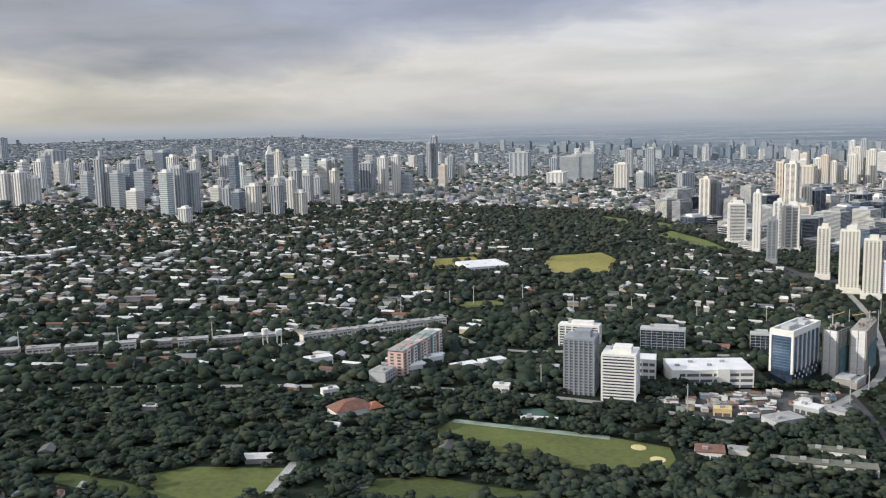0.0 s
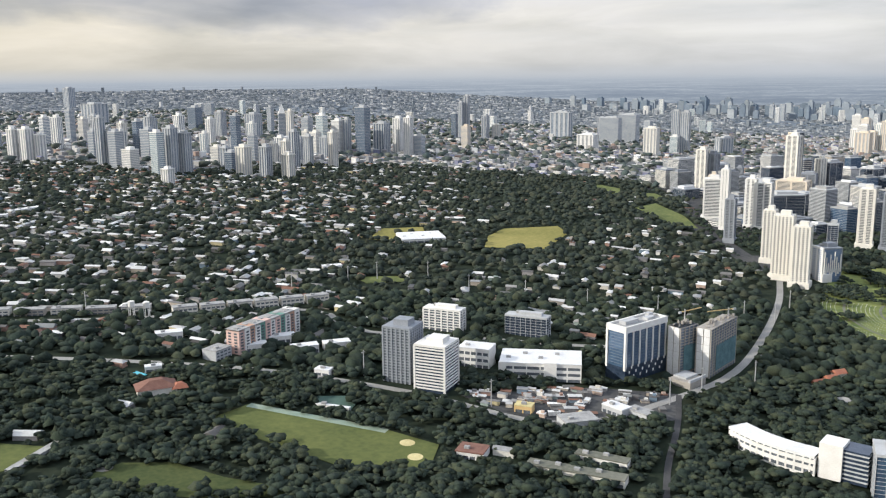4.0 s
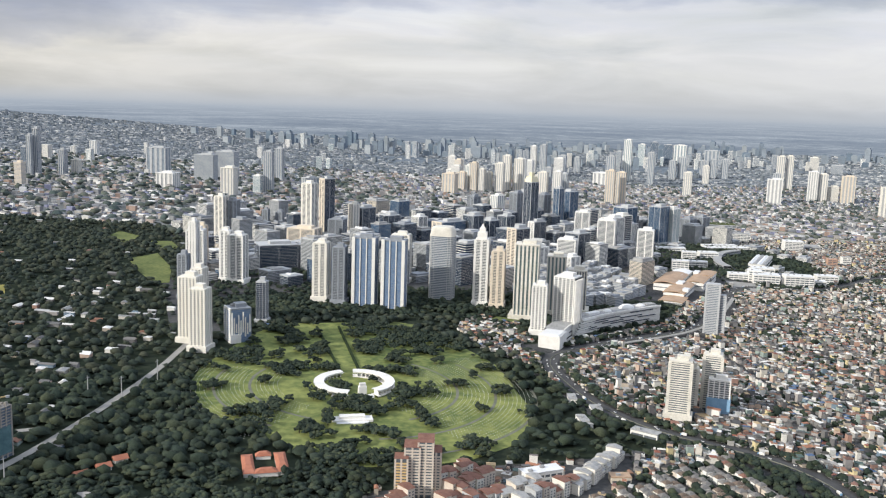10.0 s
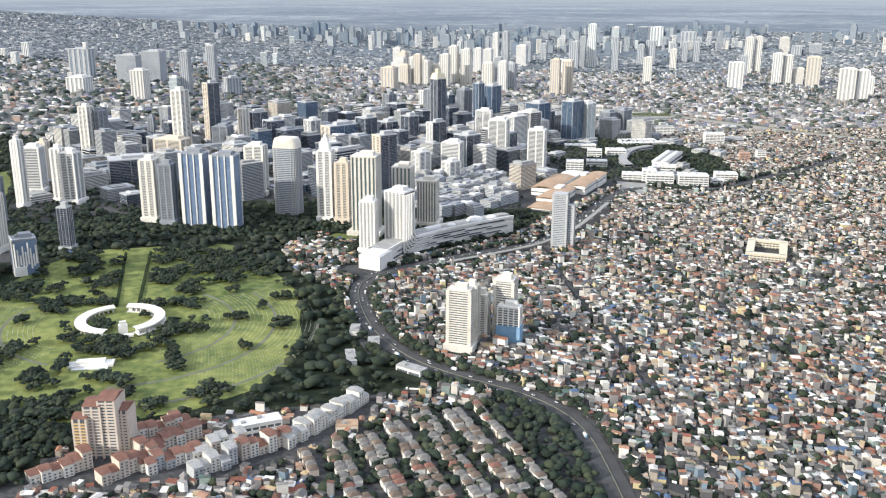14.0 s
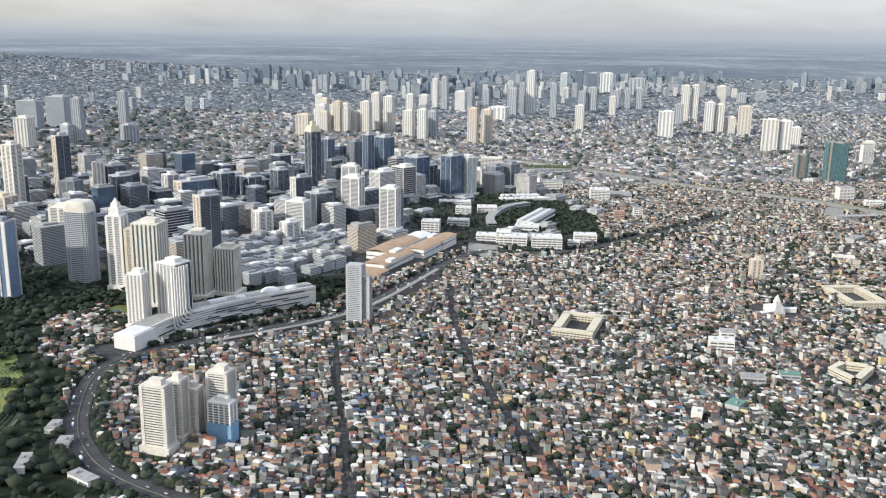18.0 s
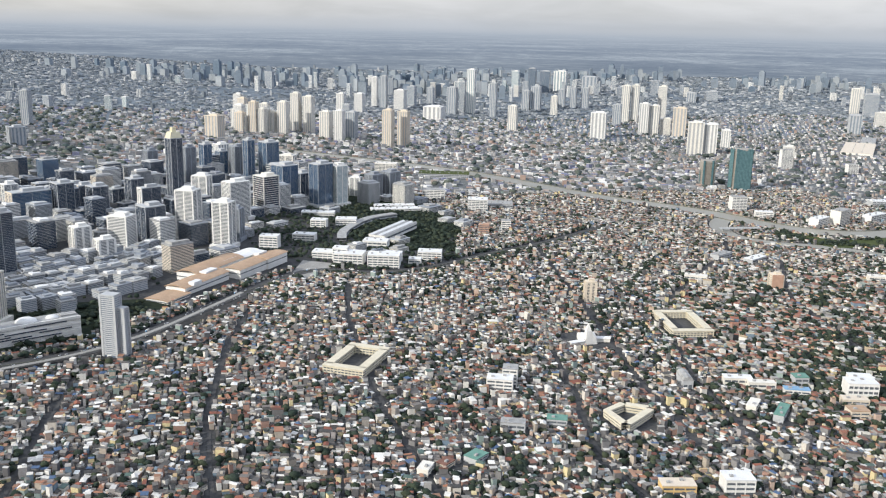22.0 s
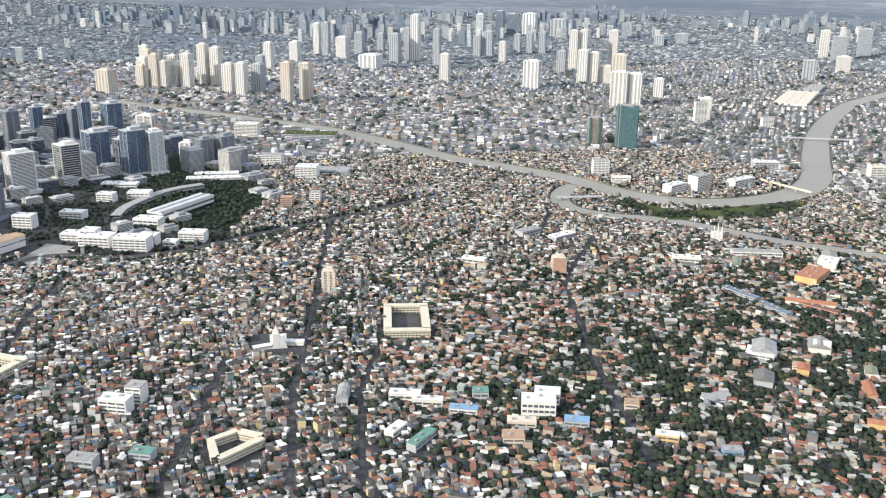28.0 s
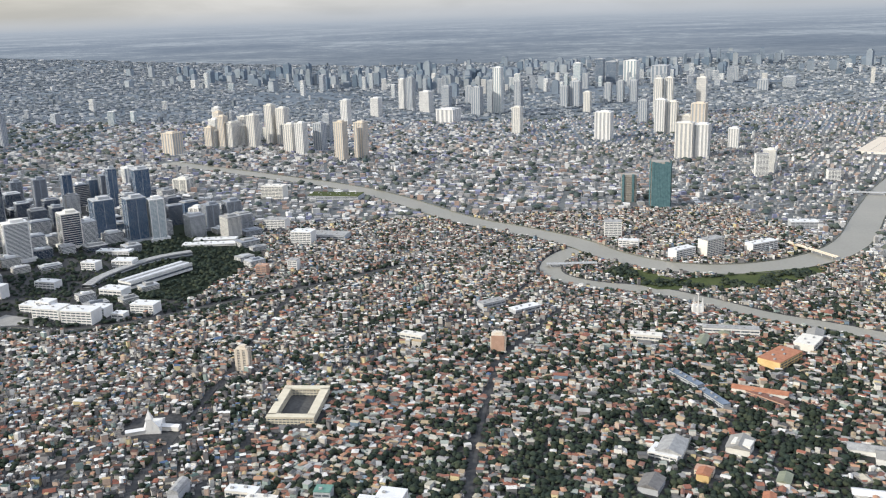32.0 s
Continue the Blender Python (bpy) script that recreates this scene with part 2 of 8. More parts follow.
WORN = ((0.72, 0.72, 0.70), (1, 1, 1))
M = {
    "white": material("white_paint", (0.66, 0.64, 0.60), (0.80, 0.79, 0.76), 0.7, 0.25, 2.5),
    "cream": material("cream_paint", (0.64, 0.61, 0.55), (0.77, 0.74, 0.67), 0.75, 0.25, 2.5),
    "tan": material("tan_paint", (0.58, 0.50, 0.40), (0.70, 0.62, 0.51), 0.75, 0.25, 2.5),
    "grey": material("grey_concrete", (0.36, 0.37, 0.38), (0.50, 0.51, 0.52), 0.85, 0.25, 2.5),
    "slatewall": material("blue_grey_cladding", (0.20, 0.22, 0.25), (0.30, 0.32, 0.35), 0.6, 0.25, 2.5),
    "raw": material("raw_concrete", (0.27, 0.25, 0.22), (0.40, 0.37, 0.33), 0.95, 0.3, 2.0, 0.3),
    "roofgrey": material("roof_screed", (0.22, 0.22, 0.22), (0.42, 0.42, 0.41), 0.9, 0.3, 2.0),
    "roofwhite": material("white_roof_sheet", (0.62, 0.62, 0.62), (0.80, 0.80, 0.79), 0.6, 0.15, 1.5),
    "glass": material("window_glass", (0.075, 0.088, 0.105), (0.155, 0.172, 0.19), 0.2, 0.4, 1.5, 0, 0.0, None, 0.6),
    "darkglass": material("dark_curtain_glass", (0.02, 0.034, 0.06), (0.055, 0.075, 0.11), 0.12, 0.3, 0.9, 0, 0.15, None, 0.7),
    "blueglass": material("blue_curtain_glass", (0.05, 0.09, 0.16), (0.10, 0.17, 0.27), 0.12, 0.3, 0.9, 0, 0.35, None, 0.7),
    "paleglass": material("pale_blue_glass", (0.28, 0.35, 0.38), (0.43, 0.50, 0.53), 0.18, 0.3, 0.9, 0, 0.12, None, 0.6),
    "gold": material("gilded_crown", (0.62, 0.56, 0.38), (0.74, 0.68, 0.50), 0.5, 0.5, 3, 0, 0.1),
    # next two: glazing of far towers, lightened to stand in for haze
    "hazeglass": material("haze_grey_glass", (0.20, 0.24, 0.29), (0.32, 0.36, 0.40), 0.25, 0.1, 0.4, 0, 0.1, None, 0.5),
    "shadeglass": material("haze_paled_glazing", (0.33, 0.34, 0.35), (0.46, 0.46, 0.46), 0.3, 0.1, 0.6, 0, 0, None, 0.5),
    "tealglass": material("grey_green_glass", (0.10, 0.145, 0.15), (0.19, 0.25, 0.255), 0.2, 0.3, 0.9, 0, 0.12, None, 0.6),
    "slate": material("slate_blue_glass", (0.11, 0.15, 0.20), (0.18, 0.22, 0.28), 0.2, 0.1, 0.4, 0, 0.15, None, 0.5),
    "net": material("green_safety_net", (0.05, 0.11, 0.125), (0.12, 0.215, 0.23), 0.95, 0.3, 3.0, 0.4),
    "brick": material("brick_red_render", (0.40, 0.24, 0.17), (0.52, 0.34, 0.25), 0.85, 0.3, 3.0),
    "ochre": material("ochre_render", (0.56, 0.38, 0.16), (0.70, 0.50, 0.24), 0.85, 0.3, 3.0),
    "pink": material("salmon_render", (0.56, 0.38, 0.33), (0.66, 0.47, 0.41), 0.85, 0.3, 3.0),
    "bluepaint": material("blue_paint", (0.16, 0.30, 0.46), (0.25, 0.40, 0.56), 0.7, 0.3, 3.0),
    "terracotta": material("terracotta_tiles", (0.30, 0.11, 0.065), (0.44, 0.18, 0.11), 0.9, 0.4, 5.0, 0.3),
    "brownroof": material("brown_roof_sheet", (0.33, 0.22, 0.14), (0.46, 0.32, 0.21), 0.7, 0.15, 1.2),
    "asphalt": material("asphalt", (0.035, 0.035, 0.038), (0.075, 0.075, 0.075), 0.95, 0.15, 3.0),
    "pale_road": material("concrete_road", (0.22, 0.215, 0.20), (0.34, 0.33, 0.31), 0.95, 0.1, 2.0),
    "lawn": material("mown_lawn", (0.085, 0.12, 0.045), (0.26, 0.28, 0.095), 1.0, 0.03, 0.25, 0.2, 0, None, 0.1),
    "path": material("worn_path", (0.12, 0.125, 0.10), (0.20, 0.20, 0.165), 1.0, 0.1, 1.0, 0, 0, None, 0.1),
    "hedge": material("clipped_hedge", (0.015, 0.026, 0.012), (0.035, 0.05, 0.022), 1.0, 0.3, 2.0, 0.5, 0, None, 0.1),
    "blush": material("blush_render", (0.50, 0.43, 0.36), (0.64, 0.57, 0.49), 0.85, 0.25, 2.5),
    "dullroof": material("dull_red_tiles", (0.14, 0.065, 0.048), (0.24, 0.125, 0.092), 0.9, 0.4, 4.0, 0.3),
    "dry_field": material("dry_sports_field", (0.20, 0.19, 0.06), (0.32, 0.28, 0.10), 1.0, 0.03, 0.4, 0.2, 0, None, 0.1),
    "pitch": material("green_pitch", (0.085, 0.105, 0.04), (0.14, 0.155, 0.055), 1.0, 0.04, 0.5, 0.1, 0, None, 0.1),
    "turf_edge": material("blue_green_track", (0.10, 0.22, 0.18), (0.16, 0.30, 0.25), 0.95, 0.2, 2.0),
    "sand": material("pale_sand", (0.50, 0.42, 0.20), (0.66, 0.57, 0.30), 1.0, 0.2, 2.0),
    "ground": material("garden_ground", (0.012, 0.020, 0.013), (0.032, 0.040, 0.026), 1.0, 0.02, 0.3, 0.4, 0, None, 0.1),
    "town": material("town_ground", (0.035, 0.037, 0.04), (0.10, 0.10, 0.10), 1.0, 0.02, 0.5, 0.2, 0, None, 0.1),
    "water": material("river_water", (0.25, 0.24, 0.20), (0.32, 0.30, 0.25), 0.42, 0.01, 0.4, 0.05, 0, None, 0.3),
    "pool": material("pool_water", (0.03, 0.38, 0.50), (0.07, 0.50, 0.60), 0.2, 0.3, 2.0),
    "leaf": material("tree_leaves", (0.40, 0.44, 0.42), (1.6, 1.6, 1.54), 1.0, 0.10, 3.4, 1.0, 0,
                     [(0.031, 0.042, 0.032), (0.040, 0.052, 0.036), (0.025, 0.036, 0.030), (0.050, 0.059, 0.039), (0.034, 0.045, 0.036)], 0.15),
    "rough": material("rough_meadow", (0.05, 0.068, 0.028), (0.09, 0.105, 0.042), 1.0, 0.05, 0.6, 0.3, 0, None, 0.1),
    "strip": material("pale_green_strip", (0.20, 0.28, 0.22), (0.34, 0.40, 0.33), 0.95, 0.2, 2.0),
    "court": material("dark_teal_court", (0.04, 0.085, 0.07), (0.07, 0.125, 0.10), 0.9, 0.2, 2.0),
    # two lighter leaf tones for far trees, haze mixed into the colour
    "leaf_far": material("haze_paled_leaves", (0.6, 0.62, 0.6), (1.3, 1.3, 1.3), 1.0, 0.1, 0.9, 0.6, 0,
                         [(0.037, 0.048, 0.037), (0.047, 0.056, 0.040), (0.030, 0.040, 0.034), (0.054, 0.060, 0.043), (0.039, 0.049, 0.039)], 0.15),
    "leaf_outer": material("haze_paled_outer_leaves", (0.6, 0.62, 0.6), (1.3, 1.3, 1.3), 1.0, 0.1, 0.9, 0, 0,
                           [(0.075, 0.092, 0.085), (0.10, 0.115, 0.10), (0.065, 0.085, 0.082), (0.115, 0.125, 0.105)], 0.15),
    # outer ground, lightened and greyed by painted haze
    "outerland": material("haze_paled_ground", (0.10, 0.108, 0.108), (0.20, 0.21, 0.21), 1.0, 0.01, 0.2, 0, 0, None, 0.1),
    "fairway": material("golf_grass", (0.09, 0.115, 0.045), (0.18, 0.20, 0.075), 1.0, 0.05, 0.4, 0.2, 0, None, 0.1),
    "leafyroof": material("garden_quarter_roofs", *WORN, 0.75, 0.2, 1.5, 0.2, 0,
                          [(0.29, 0.125, 0.08), (0.46, 0.43, 0.35), (0.29, 0.285, 0.28), (0.30, 0.12, 0.08), (0.70, 0.68, 0.65), (0.46, 0.27, 0.17), (0.17, 0.165, 0.16), (0.34, 0.37, 0.33), (0.40, 0.31, 0.20),
                           (0.24, 0.12, 0.09), (0.43, 0.42, 0.41), (0.34, 0.16, 0.10), (0.12, 0.12, 0.12), (0.54, 0.51, 0.44)]),
    "bark": material("bark", (0.05, 0.04, 0.03), (0.12, 0.10, 0.08), 1.0, 1.0, 5.0, 0.4),
    "housewall": material("house_walls", *WORN, 0.9, 0.15, 1.5, 0, 0,
                          [(0.36, 0.33, 0.30), (0.62, 0.58, 0.52), (0.17, 0.165, 0.165), (0.44, 0.385, 0.32), (0.12, 0.115, 0.12), (0.50, 0.43, 0.36), (0.23, 0.225, 0.225), (0.38, 0.235, 0.185), (0.20, 0.27, 0.34), (0.78, 0.76, 0.71),
                           (0.21, 0.205, 0.205), (0.70, 0.67, 0.62), (0.38, 0.37, 0.36), (0.68, 0.58, 0.34), (0.14, 0.135, 0.14), (0.56, 0.42, 0.34), (0.80, 0.78, 0.75), (0.26, 0.25, 0.25), (0.40, 0.37, 0.36), (0.33, 0.40, 0.37)]),
    "houseroof": material("house_roofs", *WORN, 0.75, 0.2, 1.5, 0.2, 0,
                          [(0.336, 0.323, 0.311), (0.235, 0.084, 0.055), (0.860, 0.850, 0.810), (0.059, 0.057, 0.055), (0.252, 0.239, 0.227), (0.700, 0.680, 0.640), (0.084, 0.080, 0.076), (0.168, 0.160, 0.151),
                           (0.042, 0.042, 0.042), (0.560, 0.540, 0.510), (0.302, 0.168, 0.109), (0.109, 0.105, 0.101), (0.840, 0.820, 0.780), (0.386, 0.370, 0.344), (0.067, 0.063, 0.059),
                           (0.160, 0.151, 0.147), (0.143, 0.067, 0.046), (0.092, 0.143, 0.126), (0.740, 0.710, 0.650), (0.076, 0.071, 0.067), (0.500, 0.370, 0.210), (0.300, 0.110, 0.070), (0.185, 0.164, 0.151),
                           (0.370, 0.175, 0.105), (0.085, 0.140, 0.250), (0.800, 0.780, 0.730), (0.092, 0.088, 0.084), (0.218, 0.206, 0.193), (0.420, 0.240, 0.160), (0.126, 0.118, 0.113), (0.252, 0.134, 0.101), (0.620, 0.600, 0.570)]),
    "villaroof": material("villa_roofs", *WORN, 0.75, 0.2, 1.5, 0.2, 0,
                          [(0.30, 0.305, 0.31), (0.13, 0.13, 0.13), (0.19, 0.095, 0.065), (0.46, 0.46, 0.46), (0.12, 0.115, 0.11), (0.34, 0.33, 0.32), (0.64, 0.64, 0.63),
                           (0.24, 0.12, 0.08), (0.82, 0.82, 0.81), (0.18, 0.175, 0.17), (0.74, 0.73, 0.72), (0.54, 0.53, 0.52), (0.24, 0.25, 0.25), (0.70, 0.69, 0.68)]),
    # roofs of the far plain, distance haze painted in as blue-grey
    "cityfar": material("haze_tinted_roofs", *WORN, 0.9, 0.02, 0.2, 0, 0,
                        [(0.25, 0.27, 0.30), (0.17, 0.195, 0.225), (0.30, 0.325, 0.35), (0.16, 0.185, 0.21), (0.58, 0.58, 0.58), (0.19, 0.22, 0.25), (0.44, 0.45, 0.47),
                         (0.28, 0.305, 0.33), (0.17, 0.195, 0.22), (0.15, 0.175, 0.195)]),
    # outer roofs, greyer and bluer in place of haze
    "outerroof": material("haze_paled_roofs", *WORN, 0.8, 0.1, 0.8, 0, 0,
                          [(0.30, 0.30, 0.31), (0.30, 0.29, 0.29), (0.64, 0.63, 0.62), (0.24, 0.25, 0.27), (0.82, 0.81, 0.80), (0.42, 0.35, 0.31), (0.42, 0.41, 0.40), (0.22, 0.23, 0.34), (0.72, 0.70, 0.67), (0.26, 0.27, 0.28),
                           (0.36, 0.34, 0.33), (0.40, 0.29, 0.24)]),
    # far tower and ground colours, bluish because haze is painted in
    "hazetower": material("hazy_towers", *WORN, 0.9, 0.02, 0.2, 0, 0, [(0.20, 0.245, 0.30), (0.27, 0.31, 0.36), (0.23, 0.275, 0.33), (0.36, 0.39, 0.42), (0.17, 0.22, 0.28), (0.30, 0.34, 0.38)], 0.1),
    "landfar": material("haze_tinted_ground", (0.10, 0.125, 0.15), (0.20, 0.23, 0.26), 1.0, 0.010, 0.06, 0, 0, None, 0.1),
    "butter": material("pale_yellow_render", (0.55, 0.50, 0.38), (0.69, 0.63, 0.50), 0.85, 0.25, 2.5),
    "aged": material("aged_cream_render", (0.52, 0.49, 0.43), (0.74, 0.71, 0.64), 0.85, 0.12, 1.2),
    "oliveroof": material("olive_metal_roof", (0.16, 0.18, 0.12), (0.27, 0.28, 0.20), 0.6, 0.2, 2.0, 0.2),
    "terra": material("orange_clay_tiles", (0.30, 0.12, 0.065), (0.46, 0.21, 0.12), 0.85, 0.3, 3.0, 0.3),
    "tilegrey": material("grey_roof_tiles", (0.12, 0.115, 0.11), (0.22, 0.21, 0.20), 0.9, 0.4, 4.0, 0.3),
    "tilebrown": material("dark_brown_tiles", (0.09, 0.07, 0.055), (0.18, 0.135, 0.105), 0.9, 0.4, 4.0, 0.3),
    "skyglass": material("sky_blue_curtain_glass", (0.13, 0.20, 0.33), (0.22, 0.31, 0.47), 0.2, 0.3, 0.9, 0, 0.15, None, 0.6),
    "metal": material("painted_steel", (0.40, 0.40, 0.41), (0.55, 0.55, 0.55), 0.5, 0.5, 4.0, 0, 0.4),
}


# ---- mesh helpers ----
BOX_F = [(0, 1, 5, 4), (1, 2, 6, 5), (2, 3, 7, 6), (3, 0, 4, 7), (4, 5, 6, 7), (3, 2, 1, 0)]


class Shape:
    """Points and faces gathered into one mesh."""

    def __init__(self):
        self.v, self.f, self.m = [], [], []

    def box(self, x0, y0, z0, x1, y1, z1, mi=0):
        n = len(self.v)
        self.v += [(x0, y0, z0), (x1, y0, z0), (x1, y1, z0), (x0, y1, z0), (x0, y0, z1), (x1, y0, z1), (x1, y1, z1), (x0, y1, z1)]
        self.f += [tuple(n + i for i in q) for q in BOX_F]
        self.m += [mi] * 6
        return self

    def block(self, cx, cy, z0, w, d, h, mi=0):
        return self.box(cx - w / 2, cy - d / 2, z0, cx + w / 2, cy + d / 2, z0 + h, mi)

    def prism(self, pts, z0, z1, mi=0, taper=1.0):
        n, k = len(self.v), len(pts)
        cx, cy = sum(p[0] for p in pts) / k, sum(p[1] for p in pts) / k
        self.v += [(x, y, z0) for x, y in pts] + [(cx + (x - cx) * taper, cy + (y - cy) * taper, z1) for x, y in pts]
        self.f += [(n + i, n + (i + 1) % k, n + k + (i + 1) % k, n + k + i) for i in range(k)]
        self.f += [tuple(n + k + i for i in range(k)), tuple(n + k - 1 - i for i in range(k))]
        self.m += [mi] * (k + 2)
        return self

    def gable(self, cx, cy, z0, w, d, h, mi=0):
        n = len(self.v)
        x0, x1, y0, y1 = cx - w / 2, cx + w / 2, cy - d / 2, cy + d / 2
        self.v += [(x0, y0, z0), (x1, y0, z0), (x1, y1, z0), (x0, y1, z0), (x0, cy, z0 + h), (x1, cy, z0 + h)]
        self.f += [(n, n + 1, n + 5, n + 4), (n + 2, n + 3, n + 4, n + 5), (n + 3, n, n + 4), (n + 1, n + 2, n + 5), (n + 3, n + 2, n + 1, n)]
        self.m += [mi] * 5
        return self

    def mesh(self, name, *mats):
        me = bpy.data.meshes.new(name)
        me.from_pydata(self.v, [], self.f)
        for m in mats:
            me.materials.append(M[m])
        if len(mats) > 1:
            me.polygons.foreach_set("material_index", self.m)
        me.update()
        return me


def part(name, me, parent, label="", at=(0, 0, 0), turn=0.0):
    ob = new(name, me)
    ob.parent = parent
    ob.location, ob.rotation_euler = at, (0, 0, radians(turn))
    return tagged(ob, label) if label else ob


def thing(name, x, y, rot, label, category, group="", z=0.0):
    ob = new(name)
    ob.location, ob.rotation_euler = (x, y, z), (0, 0, radians(rot))
    return tagged(ob, label, category, group)


def inside(px, py, poly):
    hit = np.zeros(np.shape(px), bool)
    for (x0, y0), (x1, y1) in zip(poly, poly[1:] + poly[:1]):
        if y0 != y1:
            hit ^= ((y0 > py) != (y1 > py)) & (px < (x1 - x0) * (py - y0) / (y1 - y0) + x0)
    return hit


def near_line(px, py, line, w):
    hit = np.zeros(np.shape(px), bool)
    for (x0, y0), (x1, y1) in zip(line, line[1:]):
        dx, dy = x1 - x0, y1 - y0
        s = np.clip(((px - x0) * dx + (py - y0) * dy) / (dx * dx + dy * dy), 0, 1)
        hit |= (px - x0 - s * dx) ** 2 + (py - y0 - s * dy) ** 2 < w * w
    return hit


def smooth(line, times=3):
    for _ in range(times):
        out = [line[0]]
        for a, b in zip(line, line[1:]):
            out += [(0.75 * a[0] + 0.25 * b[0], 0.75 * a[1] + 0.25 * b[1]), (0.25 * a[0] + 0.75 * b[0], 0.25 * a[1] + 0.75 * b[1])]
        line = out + [line[-1]]
    return line


def ribbon(name, line, width, z, thick, mat):
    """A strip of that width along a line, with real thickness."""
    s = Shape()
    rim = []
    for i, (x, y) in enumerate(line):
        a, b = line[max(i - 1, 0)], line[min(i + 1, len(line) - 1)]
        dx, dy = b[0] - a[0], b[1] - a[1]
        n = math.hypot(dx, dy)
        w = width[i] if isinstance(width, list) else width
        rim.append((x - dy / n * w / 2, y + dx / n * w / 2, x + dy / n * w / 2, y - dx / n * w / 2))
    for ax, ay, bx, by in rim:
        s.v += [(ax, ay, z + thick), (bx, by, z + thick), (ax, ay, z), (bx, by, z)]
    for i in range(len(rim) - 1):
        k = 4 * i
        s.f += [(k + 1, k + 5, k + 4, k), (k, k + 4, k + 6, k + 2), (k + 3, k + 7, k + 5, k + 1)]
    return new(name, s.mesh(name, mat))


def sheet(name, poly, z, mat, label, category, thick=0.12, kind="structure"):
    s, k, n = Shape(), len(poly), 7
    cx, cy = sum(p[0] for p in poly) / k, sum(p[1] for p in poly) / k
    for i in range(n + 1):
        u = 1 - i / n * 0.98
        s.v += [(cx + (x - cx) * u, cy + (y - cy) * u, z + thick) for x, y in poly]
    s.v += [(x, y, z - 0.3) for x, y in poly]
    for i in range(n):
        s.f += [(i * k + j, i * k + (j + 1) % k, (i + 1) * k + (j + 1) % k, (i + 1) * k + j) for j in range(k)]
    s.f += [tuple(n * k + j for j in range(k))]
    s.f += [((n + 1) * k + j, (n + 1) * k + (j + 1) % k, (j + 1) % k, j) for j in range(k)]
    s.m = [0] * len(s.f)
    return tagged(new(name, s.mesh(name, mat)), label, category, "", kind)


KEEP_OUT, DISCS = [], []


def terrain(x, y):
    """The land falls from the western ridge to the eastern river plain."""
    u, v = np.clip(x, -800, 1300) / 1000, np.clip(y, 0, 1700) / 1000
    return -30.16 * u + 30.50 * v + 7.34 * u * u + -15.00 * u * v + -14.79 * v * v


def view_shift(x, y):
    """Shift of the plan's places so that they line up with the camera's view."""
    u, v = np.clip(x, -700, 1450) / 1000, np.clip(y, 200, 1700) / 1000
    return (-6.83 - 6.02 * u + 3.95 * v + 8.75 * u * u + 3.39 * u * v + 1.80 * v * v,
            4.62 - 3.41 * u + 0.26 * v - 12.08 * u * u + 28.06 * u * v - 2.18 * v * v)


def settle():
    """Shift every object of the plan to fit the camera's view and lay it on the land: things move as a whole, sheets
    and joined stuff bend with the slope.
    """
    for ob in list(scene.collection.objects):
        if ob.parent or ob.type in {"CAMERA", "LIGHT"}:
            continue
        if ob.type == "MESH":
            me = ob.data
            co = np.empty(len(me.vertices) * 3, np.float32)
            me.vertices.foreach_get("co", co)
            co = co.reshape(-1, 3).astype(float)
            dx, dy = view_shift(co[:, 0], co[:, 1])
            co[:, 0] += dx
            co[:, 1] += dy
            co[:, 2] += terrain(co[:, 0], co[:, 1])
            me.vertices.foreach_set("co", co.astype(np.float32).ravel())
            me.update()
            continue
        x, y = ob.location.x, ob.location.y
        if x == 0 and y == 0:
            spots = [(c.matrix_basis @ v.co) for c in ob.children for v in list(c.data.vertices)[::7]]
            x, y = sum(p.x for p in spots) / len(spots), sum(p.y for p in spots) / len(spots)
        dx, dy = view_shift(x, y)
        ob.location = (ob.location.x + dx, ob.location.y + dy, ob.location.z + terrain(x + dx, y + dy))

# ---- ground, districts, roads, river ----
GARDEN = [(-960, 60), (-960, 405), (-770, 462), (-806, 560), (-794, 700), (-812, 790), (-820, 915), (-749, 985), (-640, 916), (-549, 1012), (-430, 1080), (-150, 1010), (-118, 860), (-152, 690), (-152, 560),
          (-120, 545), (-40, 606), (50, 566), (58, 500), (44, 440), (46, 380), (74, 334), (30, 330), (-30, 326), (-90, 316), (-112, 280), (-120, 60)]
BGC = [(-120, 548), (-40, 606), (50, 566), (66, 500), (110, 522), (190, 550), (262, 620), (330, 680), (375, 700), (420, 668), (500, 700),
       (525, 770), (572, 850), (555, 985), (440, 1190), (200, 1190), (-60, 1060), (-130, 1000), (-112, 860), (-152, 690)]
# one sheet of land out to the horizon: gardens in the west, paved town in the east, the plain beyond tinted blue for
# haze
xs = np.concatenate([[-9000, -6000, -4000, -2800], np.arange(-2000, 2401, 15.0), [3000, 4200, 6000, 9000]])
ys = np.concatenate([[-5000, -1500, -300], np.arange(0, 2301, 15.0), [2600, 3000, 4000, 6000, 9000]])
gx, gy = np.meshgrid(xs, ys)
nx = len(xs)
quad = (np.arange(len(ys) - 1)[:, None] * nx + np.arange(nx - 1)[None]).ravel()
mx, my = (gx[:-1, :-1] + gx[1:, 1:]).ravel() / 2, (gy[:-1, :-1] + gy[1:, 1:]).ravel() / 2
land = bpy.data.meshes.new("ground")
land.from_pydata(np.stack([gx.ravel(), gy.ravel(), 0 * gx.ravel()], -1).tolist(), [], np.stack([quad, quad + 1, quad + nx + 1, quad + nx], -1).tolist())
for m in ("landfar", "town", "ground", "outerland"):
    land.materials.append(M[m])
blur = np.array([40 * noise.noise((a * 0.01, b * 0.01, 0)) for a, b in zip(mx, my)])
